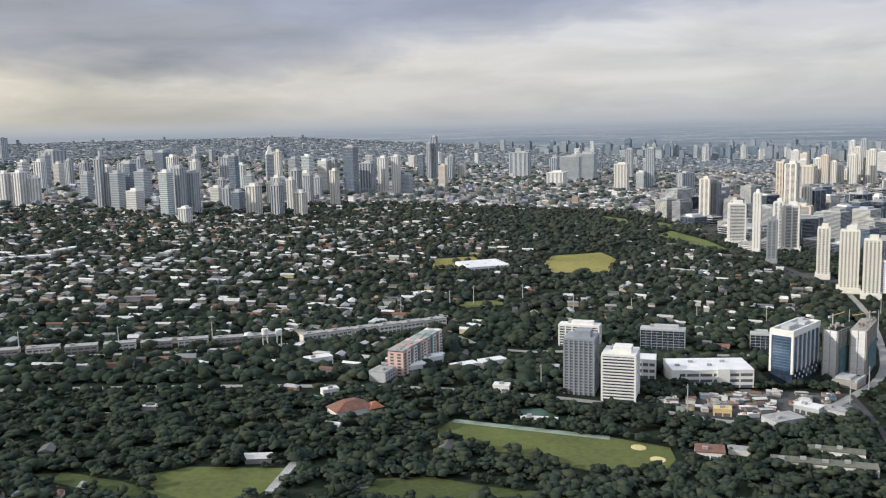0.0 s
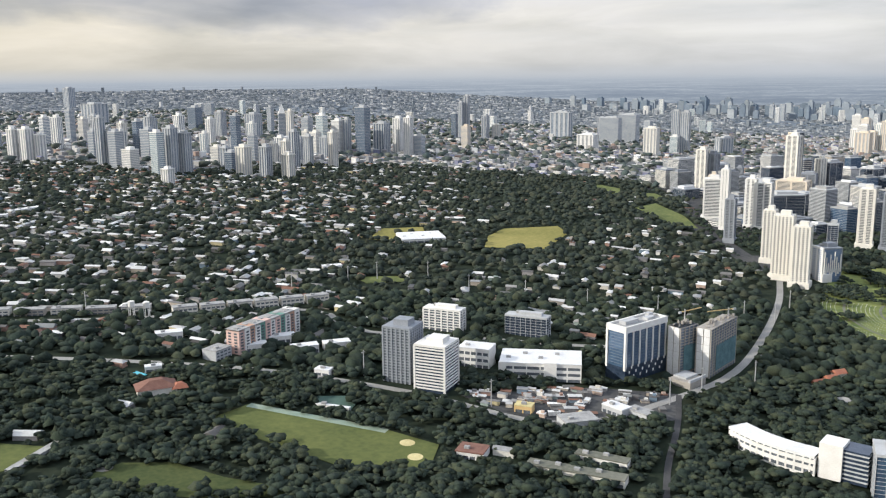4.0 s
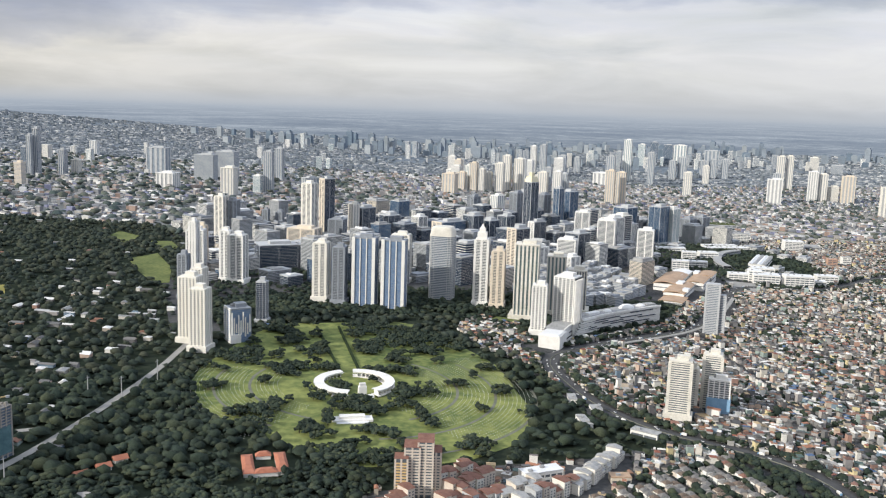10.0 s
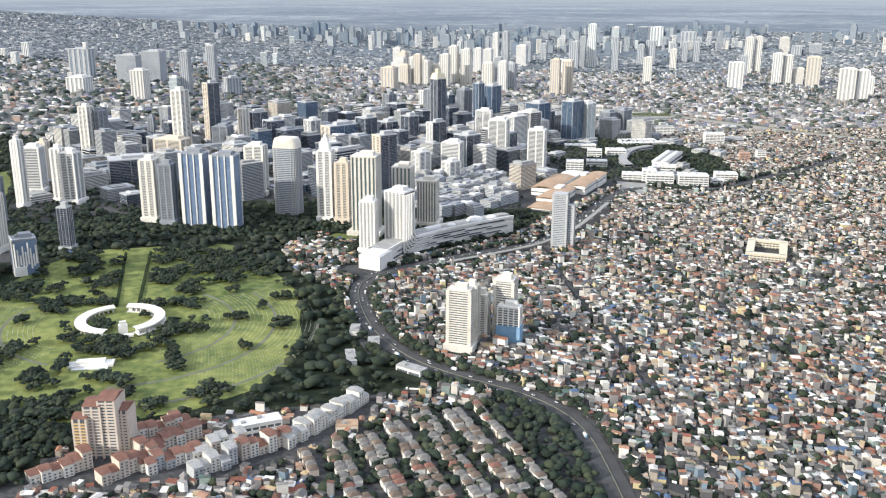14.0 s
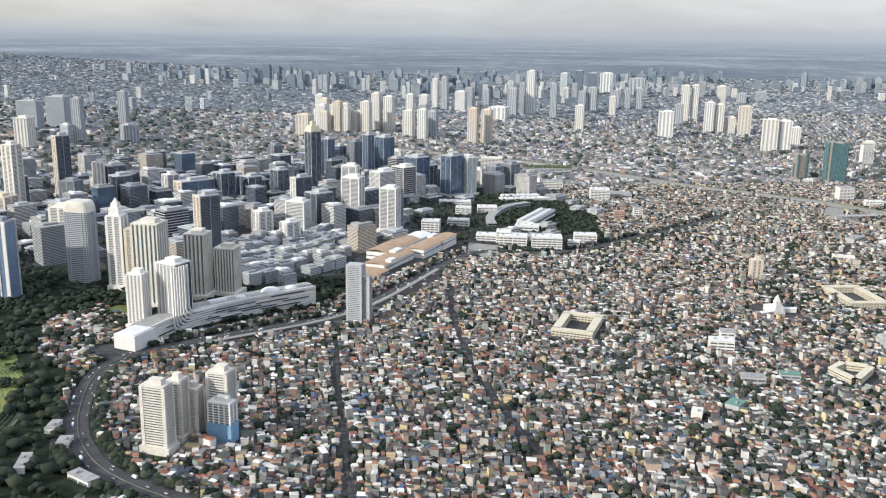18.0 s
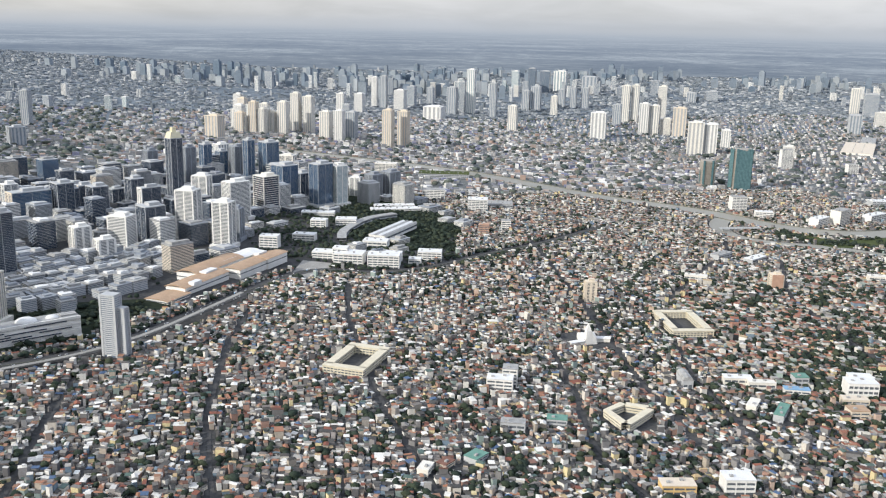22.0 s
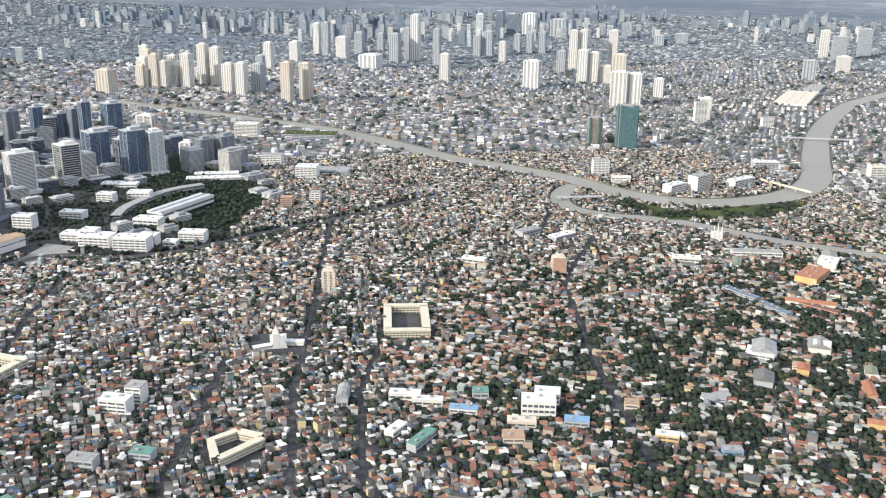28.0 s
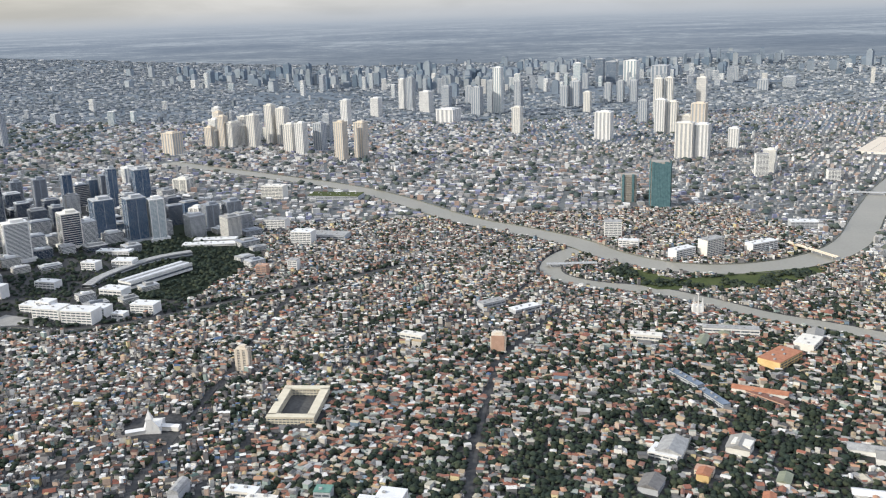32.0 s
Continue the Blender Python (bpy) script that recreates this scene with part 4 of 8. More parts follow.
tower("darkband", 377, 939, 19.0, 19.0, 36.2, 24, "near")
tower("blue", 404, 975, 21.0, 21.0, 42.6, 24, "near")
tower("dark", 429, 1002, 13.9, 13.9, 29.6, 24, "near")
tower("blue", 440, 955, 20.4, 16.3, 46.9, 24, "near")
tower("paleblue", 460, 958, 15.3, 15.3, 44.3, 24, "near")
tower("grid", 315, 1110, 13.5, 13.5, 44.4, 24, "mid")
tower("blue", 422, 1166, 19.0, 19.0, 45.8, 24, "mid")
tower("blue", 392, 1139, 10.8, 10.8, 50.9, 24, "mid")
tower("grid", 381, 1165, 14.7, 14.7, 39.6, 24, "mid")
tower("blue", 363, 1178, 12.0, 12.0, 31.9, 24, "mid")
tower("blue", 339, 1142, 11.5, 11.5, 44.6, 24, "mid")
tower("grid", 275, 1168, 12.8, 12.8, 32.7, 24, "mid")
tower("white", 498, 1019, 12.3, 12.3, 21.5, -32, "mid")
tower("grid", 514, 1001, 14.9, 14.9, 27.9, 24, "mid")
tower("grid", 537, 1006, 16.4, 16.4, 30.2, 24, "mid")
tower("cream", 466, 1263, 21.6, 17.2, 16.7, -32, "mid")
tower("cream", -9, 884, 10.5, 11.5, 63, -43, "mid")
tower("dark", 28, 978, 14, 8.5, 61, 27, "mid", True, True, "tan")
tower("cream", 61, 989, 8, 8, 33, 27, "mid")
tower("dark", 76, 997, 20, 14, 29, 27, "mid")
tower("cream", -93, 903, 9, 9, 45, -40, "mid")
tower("grid", -82, 906, 9, 12, 41, -40, "mid")
tower("stripe", -127, 745, 13, 12, 34, -18, "near")
tower("dark", -58, 777, 33, 22, 19, 4, "mid", False)
tower("dark", -44, 800, 24, 14, 15, 4, "mid", False)
tower("tan", -20, 850, 27, 17, 23, -36, "mid", False)
tower("dark", 119, 1052, 24, 20, 15, 24, "mid", False)
tower("gridw", 130, 959, 13, 12, 25, 24, "mid", False)
tower("blue", 150, 914, 36, 15, 26, 24, "mid", False, True, "tan")
tower("dark", 197, 964, 15, 13, 23, 24, "mid", False, True, "tan")
tower("dark", 141, 706, 16.5, 10.5, 47.5, 22, "near", True, True, "tan")
tower("dark", 258, 919, 20, 9, 28, 24, "mid", False, True, "white")
tower("dark", 252, 808, 19, 17, 31, 24, "near", False)
tower("gridw", 284, 806, 17, 15, 45, -36, "near")
tower("gridw", 310, 773, 15, 13, 40, -36, "near")
tower("gold", 291, 1012, 14, 12, 66, 24, "mid")
tower("shinyw", 385, 1347, 18, 16, 22, 24, "far")
tower("grid", 104, 1497, 22, 20, 26, 24, "far")
tower("grid", -50, 1700, 36, 22, 46, -28, "far")
tower("cream", -144, 533, 10.5, 9.5, 38.5, -30, "near")
tower("dark", 161, 974, 8.0, 8.0, 17.0, 24, "mid")
tower("tan", 419, 1683, 26.1, 26.1, 39.4, -38, "far")
tower("cream", 522, 1775, 14.7, 14.7, 46.9, -38, "far")
tower("cream", 545, 1788, 13.2, 13.2, 39.8, -38, "far")
tower("cream", 564, 1774, 18.2, 18.2, 61.5, -38, "far")
tower("cream", 599, 1818, 17.1, 17.1, 76.7, -38, "far")
tower("cream", 622, 1803, 18.9, 18.9, 72.1, -38, "far")
tower("white", 508, 1822, 14.9, 14.9, 29.0, -38, "far")
tower("cream", 631, 1701, 19.7, 19.7, 51.6, -38, "far")
tower("white", 650, 1671, 17.2, 17.2, 56.4, -38, "far")
tower("grid", 687, 1717, 19.5, 19.5, 50.5, -38, "far")
tower("tan", 713, 1563, 17.6, 17.6, 66.2, -38, "far")
tower("tan", 751, 1587, 18.9, 18.9, 63.5, -38, "far")
tower("white", 783, 2146, 18.8, 18.8, 58.3, -38, "far")
tower("white", 880, 2318, 23.0, 23.0, 48.6, -38, "far")
tower("white", 981, 2510, 16.4, 16.4, 84.8, -38, "far")
tower("grid", 999, 2480, 18.8, 18.8, 90.4, -38, "far")
tower("white", 1035, 2442, 28.9, 28.9, 55.1, -38, "far")
tower("white", 1040, 2184, 46.6, 46.6, 31.6, -38, "far")
tower("grid", 1129, 2612, 24.4, 24.4, 57.5, -38, "far")
tower("grid", 1212, 2671, 19.8, 19.8, 52.4, -38, "far")
tower("grid", 1155, 2348, 25.5, 25.5, 73.0, -38, "far")
tower("grid", 1202, 2386, 15.7, 15.7, 87.3, -38, "far")
tower("paleblue", 1216, 2359, 22.2, 22.2, 123.8, -38, "far")
tower("grid", 1249, 2281, 18.1, 18.1, 92.4, -38, "far")
tower("cream", 1144, 1936, 20.3, 20.3, 57.2, -38, "far")
tower("grid", 1440, 2465, 21.8, 21.8, 59.1, -38, "far")
tower("grid", 1473, 2462, 27.9, 27.9, 71.0, -38, "far")
tower("cream", 1441, 2287, 18.1, 18.1, 55.8, -38, "far")
tower("grid", 1600, 2532, 20.2, 20.2, 56.4, -38, "far")
tower("grid", 1637, 2525, 20.4, 20.4, 61.8, -38, "far")
tower("grid", 1677, 2519, 22.3, 22.3, 62.0, -38, "far")
tower("paleblue", 1721, 3115, 27.0, 27.0, 83.9, -38, "far")
tower("blue", 1859, 3247, 28.7, 28.7, 88.0, -38, "far")
tower("blue", 1871, 3160, 37.8, 37.8, 81.8, -38, "far")
tower("paleblue", 1984, 3243, 49.3, 49.3, 77.7, -38, "far")
tower("white", 1292, 1791, 34.5, 27.6, 57.9, -38, "far")
tower("grid", 1484, 2022, 21.5, 21.5, 54.0, -38, "far")
tower("cream", 1562, 2106, 21.1, 21.1, 97.0, -38, "far")
tower("cream", 1588, 2100, 19.9, 19.9, 98.7, -38, "far")
tower("white", 1438, 1830, 22.7, 22.7, 73.8, -38, "far")
tower("cream", 1463, 1824, 23.0, 23.0, 68.6, -38, "far")
tower("cream", 1685, 2113, 23.8, 23.8, 94.4, -38, "far")
tower("cream", 1493, 1819, 25.9, 25.9, 37.9, -38, "far")
tower("tan", 1507, 1783, 31.1, 31.1, 66.5, -38, "far")
tower("cream", 1315, 1464, 30.7, 24.5, 62.1, -38, "far")
tower("white", 1343, 1455, 26.6, 26.6, 58.9, -38, "far")
tower("cream", 1352, 1249, 18.9, 18.9, 35.0, -38, "far")
tower("white", 1465, 1560, 19.3, 19.3, 36.1, -38, "far")
tower("cream", 2461, 2185, 25.6, 25.6, 79.2, -38, "far")
tower("grid", 2442, 2103, 38.4, 38.4, 68.4, -38, "far")
tower("cream", 2227, 1856, 32.7, 32.7, 38.3, -38, "far")
tower("grid", 2597, 2164, 36.2, 36.2, 83.4, -38, "far")
tower("grid", 2012, 1740, 29.6, 29.6, 45.5, -38, "far")
tower("grid", 2032, 3090, 58.6, 58.6, 64.4, -38, "far")
tower("grid", 2189, 2658, 32.9, 32.9, 33.3, -38, "far")
tower("grid", 2320, 2714, 40.7, 40.7, 34.3, -38, "far")
tower("white", -806, 970, 8.1, 8.1, 31.7, -28, "far")
tower("white", -791, 969, 10.7, 10.7, 32.8, -28, "far")
tower("white", -777, 970, 8.1, 8.1, 27.5, -28, "far")
tower("grid", -712, 965, 7.6, 7.6, 48.5, -28, "far")
tower("grid", -703, 966, 5.9, 5.9, 35.6, -28, "far")
tower("grid", -691, 949, 10.0, 10.0, 36.1, -28, "far")
tower("white", -671, 932, 11.8, 11.8, 20.6, -28, "far")
tower("paleblue", -635, 905, 9.1, 9.1, 41.1, -28, "far")
tower("grid", -625, 917, 10.5, 10.5, 44.9, -28, "far")
tower("grid", -614, 927, 9.8, 9.8, 39.8, -28, "far")
tower("white", -608, 846, 8.9, 8.9, 13.6, -28, "far")
tower("grid", -740, 1019, 8.5, 8.5, 29.4, -28, "far")
tower("grid", -688, 1045, 12.8, 12.8, 31.9, -28, "far")
tower("grid", -590, 994, 8.3, 8.3, 20.1, -28, "far")
tower("dark", -574, 952, 9.2, 9.2, 19.9, -28, "far")
tower("cream", -555, 925, 11.5, 11.5, 28.4, -28, "far")
tower("dark", -531, 917, 9.4, 9.4, 30.4, -28, "far")
tower("cream", -522, 979, 7.0, 7.0, 31.2, -28, "far")
tower("cream", -509, 919, 9.9, 9.9, 23.1, -28, "far")
tower("cream", -552, 1186, 7.3, 7.3, 51.9, -28, "far")
tower("grid", -534, 1209, 10.7, 10.7, 42.6, -28, "far")
tower("paleblue", -518, 1232, 11.0, 11.0, 45.6, -28, "far")
tower("white", -495, 1218, 12.5, 12.5, 40.7, -28, "far")
tower("grid", -483, 1217, 8.2, 8.2, 43.0, -28, "far")
tower("blue", -460, 1198, 14.0, 14.0, 60.2, -28, "far")
tower("dark", -438, 1232, 16.7, 16.7, 38.8, -28, "far")
tower("white", -417, 1252, 11.4, 11.4, 45.6, -28, "far")
tower("white", -401, 1206, 9.4, 9.4, 49.1, -28, "far")
tower("grid", -387, 1209, 11.1, 11.1, 25.8, -28, "far")
tower("dark", -340, 1618, 8.9, 8.9, 42.1, -28, "far")
tower("grid", -329, 1582, 7.3, 7.3, 62.2, -28, "far")
tower("blue", -319, 1587, 8.8, 8.8, 73.8, -28, "far")
tower("tan", -323, 1385, 10.3, 10.3, 31.9, -28, "far")
tower("dark", -285, 1640, 10.7, 10.7, 40.7, -28, "far")
tower("cream", -265, 1649, 12.4, 12.4, 25.0, -28, "far")
tower("grid", -129, 1804, 38.7, 23.2, 47.8, -28, "far")
tower("white", -123, 1487, 27.8, 27.8, 22.4, -28, "far")
tower("grid", -6, 1749, 33.9, 27.1, 51.5, -28, "far")
tower("cream", -37, 1401, 20.1, 20.1, 40.6, -28, "far")
tower("grid", 103, 1822, 15.1, 15.1, 60.5, -28, "far")
tower("paleblue", 14, 1465, 12.2, 12.2, 26.6, -28, "far")
tower("grid", 32, 1469, 13.8, 13.8, 65.6, -28, "far")
tower("dark", -16, 1994, 16.7, 16.7, 33.8, -28, "far")
tower("white", -852, 833, 9.8, 9.8, 22.4, -28, "far")
tower("cream", -854, 922, 9.0, 9.0, 26.3, -28, "far")
tower("cream", -865, 978, 8.7, 8.7, 21.8, -28, "far")
tower("white", -811, 712, 19.8, 13.8, 20.9, -28, "far")
tower("dark", -761, 1508, 16.4, 16.4, 34.6, -28, "far")
tower("grid", -691, 1389, 12.1, 12.1, 35.3, -28, "far")
tower("grid", -646, 1407, 18.5, 18.5, 34.0, -28, "far")
tower("grid", -648, 1551, 8.1, 8.1, 39.4, -28, "far")
tower("grid", -756, 1258, 16.4, 16.4, 29.0, -28, "far")
tower("grid", -950, 1582, 31.0, 31.0, 36.3, -28, "far")
tower("grid", -1356, 2474, 21.7, 21.7, 53.0, -28, "far")
tower("grid", -1561, 2198, 39.5, 39.5, 45.9, -28, "far")


# towers packed along the far river bank
rf = random.Random(12)
for i in range(18):
    tower(("cream", "cream", "grid", "tan", "white", "paleblue")[i % 6], round(rf.uniform(480, 720)), round(rf.uniform(1745, 1900)), rf.uniform(13, 19), rf.uniform(12, 17), rf.uniform(28, 66), -38 + rf.uniform(-5, 5), "far")


# tighter ranks of the western business district
rw = random.Random(5)
for i in range(34):
    u = rw.random()
    x, y = -900 + 430 * u + rw.uniform(-20, 20), 1120 - 90 * u + rw.uniform(-70, 150)
    tower(("white", "grid", "paleblue", "cream", "gridw", "blue", "grid")[rw.randrange(7)], round(x), round(y), rw.uniform(7, 10.5), rw.uniform(7, 10), rw.uniform(16, 40) + (14 if rw.random() < 0.2 else 0), -28 + rw.uniform(-8, 8), "far")
# bow-fronted tower with a smooth rounded head
def oval(w, d, k=0.0):
    """A plan with flat flanks and bowed fronts, drawn in by k."""
    w, d = w - 2 * k, d - 2 * k
    return [(w / 2 * math.copysign(abs(math.cos(a)) ** 0.3, math.cos(a)), d / 2 * math.copysign(abs(math.sin(a)) ** 0.5, math.sin(a))) for a in (2 * math.pi * (i + 0.5) / 20 for i in range(20))]


t = thing("office_tower", 51, 646, -34, "bow-fronted slate glass office tower with a pale rounded head", "tower", "towers of the skyline")
DISCS.append((51, 646, 13))
part("glazing", Shape().prism(oval(18.6, 13, 0.2), 0, 49).mesh("glazing", "slate"), t)
sill = Shape().prism(oval(18.6, 13), 0, 0.62).mesh("floor_band", "grey")
for i in range(36):
    part("floor_band", sill, t, "", (0, 0, 1.34 * i + 0.3))
mullion = Shape().block(0, 0, 0, 0.35, 0.5, 48.5).mesh("mullion", "grey")
for x, y in oval(18.6, 13):
    part("mullion", mullion, t, "", (x, y, 0))
head = Shape()
for i in range(9):
    k = 1 - math.cos(i * 0.19)
    head.v += [(x, y, 48.6 + 7.4 * math.sin(i * 0.19)) for x, y in oval(18.9 - 5.5 * k, 13.3 - 1.6 * k)]
head.f = [(20 * i + j, 20 * i + (j + 1) % 20, 20 * i + 20 + (j + 1) % 20, 20 * i + 20 + j) for i in range(8) for j in range(20)] + [tuple(range(160, 180))]
head.m = [0] * len(head.f)
part("rounded_head", head.mesh("rounded_head", "aged"), t, "smooth pale rounded head without windows")
part("flank_wall", Shape().block(-9.0, 0, 0, 1.0, 8.5, 50).mesh("flank_wall", "aged"), t, "pale closed end wall")
# blue and white ribbed pair facing the cemetery
fin = Shape().block(0, 0, 0, 2.3, 1.2, 50).mesh("white_fin", "white")
slim = Shape().block(0, 0, 0, 0.7, 0.9, 49.5).mesh("slim_fin", "white")
for dx, dy in ((-10.0, 5.2), (9.4, -4.6)):
    t = tower("ribbed", -6 + dx, 620 + dy, 16.5, 11, 49, -28, "near", False)
    for fy in (-5.7, 5.7):
        for fx in (-7.4, 7.4):
            part("white_fin", fin, t, "broad white vertical fin", (fx, fy, 0))
        for fx in (-2.4, 2.2):
            part("slim_fin", slim, t, "", (fx, fy, 0))
# stepped white tower with a pointed top
t = tower("white", 74, 622, 9.5, 9.5, 50, -28, "near", True, False)
part("upper_stage", Shape().block(0, 0, 50.7, 7, 7, 5).block(0, 0, 55.7, 4.6, 4.6, 3).mesh("upper_stage", "white"), t)
part("spire", Shape().prism([(-1.6, -1.6), (1.6, -1.6), (1.6, 1.6), (-1.6, 1.6)], 58.7, 62, 0, 0.1).mesh("spire", "white"), t)
# faceted blue glass block with a white flank
t = tower("ribbed", -117, 533, 12, 11, 20, 12, "near", False, True, "white")
facet = Shape()
for i in range(9):
    facet.prism([(-6.0 + 1.35 * i, -5.9), (-5.3 + 1.35 * i, -6.3), (-5.0 + 1.35 * i, -5.9)], 3.5 + 1.3 * (i % 3), 18.5 - 1.7 * ((i * 2) % 5), 0, 0.8)
part("facet", facet.mesh("facet", "white"), t, "slanting white facets on the glass front")
part("white_base", Shape().block(-3.4, -2.4, -0.1, 6.4, 8.2, 5.2).mesh("white_base", "white"), t, "plain white lower block")

# riverside twins with their blue-footed neighbour
tower("aged", 84, 370, 10.6, 6.3, 30, -37)
tower("aged", 93, 379, 6, 6, 28, -37)
tower("aged", 100, 383, 6, 6, 22, -37)
tower("aged", 112, 382, 9, 8, 29, -37, "near", False)
t = tower("gridw", 111, 374, 10.6, 5.6, 18, -37, "near", False)
part("blue_base", Shape().block(0, 0, -0.1, 11.9, 6.9, 9).mesh("blue_base", "bluepaint"), t, "blue-painted lower storeys")
tower("bare", 211, 522, 9, 6.5, 36.5, -37, "near", False, False)
tower("bare", 217, 519, 4.5, 4.5, 29, -37, "near", False, False)
tower("tan", 551, 563, 7.5, 6, 15, -20, "mid", False)
t = tower("tan", 728, 565, 9, 8, 11, -20, "mid", False)
part("orange_face", Shape().block(0, -4.4, 0, 9.4, 0.5, 11.6).mesh("orange_face", "brick"), t, "orange-red front wall")

# tower wrapped in green netting, and its bare neighbour
for x, y, w, h, wrapped in ((1064, 1024, 24, 58, True), (1040, 1066, 19, 36, False)):
    t = thing("unfinished_tower", x, y, -20, "unfinished concrete tower wrapped in teal safety netting" if wrapped else "unfinished concrete tower frame with scraps of teal netting", "tower")
    part("core", Shape().block(0, 0, 0, w * 0.9, w * 0.9, h).mesh("core", "raw"), t)
    for i in range(1, int(h / 2.4)):
        part("floor_slab", Shape().block(0, 0, i * 2.4, w + 0.5, w + 0.5, 0.5).mesh("floor_slab", "raw"), t)
    DISCS.append((x, y, w * 0.75))
    # sheets of netting hang in folds, each from its own pole
    for k, (ax, ay, bx, by) in enumerate(((-1, -1, 1, -1), (1, -1, 1, 1), (1, 1, -1, 1), (-1, 1, -1, -1))):
        sheets = 6
        for j in range(sheets):
            if (k == 3 and j > 3) if wrapped else (j + 2 * k) % 4 > 0:
                continue
            top = h + 1 - ((j * 5 + k * 3) % 4) * (0.9 if wrapped else 5)
            s0, s1 = j / sheets, (j + 1) / sheets
            net = Shape()
            for i in range(5):
                u = s0 + (s1 - s0) * i / 4
                o = w / 2 + 0.55 + (0.32 if i in (1, 3) else (0.1 if i == 2 else 0))
                px = (ax + (bx - ax) * u) * w / 2 if ax != bx else ax * o
                py = (ay + (by - ay) * u) * w / 2 if ay != by else ay * o
                net.v += [(px, py, 0.4), (px, py, top)]
            net.f = [(2 * i, 2 * i + 2, 2 * i + 3, 2 * i + 1) for i in range(4)]
            net.m = [0] * 4
            part("netting", net.mesh("netting", "net"), t, "teal netting hanging in folds")
# tower with a pointed top
t = tower("grid", -563, 1190, 9, 9, 48, 15, "far", False, False)
part("spire", Shape().prism([(-4.5, -4.5), (4.5, -4.5), (4.5, 4.5), (-4.5, 4.5)], 48.5, 60, 0, 0.08).mesh("spire", "white"), t, "pale pyramid top")
# two glazed towers close under the flight path
for x, y, w, d, h, r in ((-208, 252, 16, 12, 14.5, -20), (-186, 246, 12, 10, 13, -20)):
    tower("blue", x, y, w, d, h, r, "near", False)
tower("gridw", -212, 236, 8, 8, 16, -20, "near", False)
tower("cream", -182, 232, 7, 7, 15, -20, "near", False)

# ---- office park on the left of the garden road ----
tower("grid", -364, 343, 11.5, 11.5, 21.8, -24, "near", False)
tower("stripe", -350.5, 334, 12.5, 13, 18, -24, "near", False)
tower("gridw", -348, 410, 18.5, 6.5, 10, -24, "near", False)
tower("dark", -309, 405, 20, 6, 9, -24, "near", False)
tower("dark", -262, 402, 9, 5, 7, -24, "near", False)
t = thing("glass_office_block", -268, 356, 40, "dark blue glass office block framed in white", "tower")
part("glazing", Shape().block(0, 0, 0, 26, 9, 22).mesh("glazing", "blueglass"), t)
part("glass_base", Shape().block(0, 0, -0.5, 26.8, 9.8, 6.6).mesh("glass_base", "darkglass"), t, "dark glazed lower storeys")
line = Shape().block(0, 0, 0, 26.4, 9.4, 0.28).mesh("floor_line", "slate")
for i in range(11):
    part("floor_line", line, t, "", (0, 0, 7.3 + i * 1.2))
fin = Shape().block(0, 0, 6.2, 0.55, 0.6, 14.5).mesh("white_fin", "white")
for i in range(7):
    part("white_fin", fin, t, "", (-12.6 + 4.2 * i, -4.7, 0))
    part("white_fin", fin, t, "", (-12.6 + 4.2 * i, 4.7, 0))
for y in (-4.6, 4.6):
    part("white_edge", Shape().block(-13.1, y, 5, 0.9, 0.9, 17.2).mesh("white_edge", "white"), t)
part("cornice", Shape().box(-13.4, -5, 20.4, 13.4, -4.2, 23).box(-13.4, 4.2, 20.4, 13.4, 5, 23).box(-13.4, -4.2, 20.4, -12.6, 4.2, 23).box(12.6, -4.2, 20.4, 13.4, 4.2, 23).mesh("cornice", "white"), t, "broad white cornice round the roof")
part("roof_deck", Shape().block(0, 0, 22, 25, 8.2, 0.3).mesh("roof_deck", "roofgrey"), t)
for x, y, w, d_, h in ((-5, 0.5, 8, 3.4, 1.5), (6, -1, 5, 2.6, 1.1), (9.5, 1.6, 3, 2, 1.6)):
    part("plant_room", Shape().block(x, y, 22.3, w, d_, h).mesh("plant_room", "grey"), t)
lamp_panel = Shape().block(0, 0, 0, 0.7, 0.2, 1.1).mesh("base_panel", "white")
for i in range(18):
    part("base_panel", lamp_panel, t, "", (-12 + 1.4 * i, -4.95, 1.5 + 1.9 * (i % 3)))
DISCS += [(-276, 350, 7), (-268, 356, 9), (-260, 362, 8)]
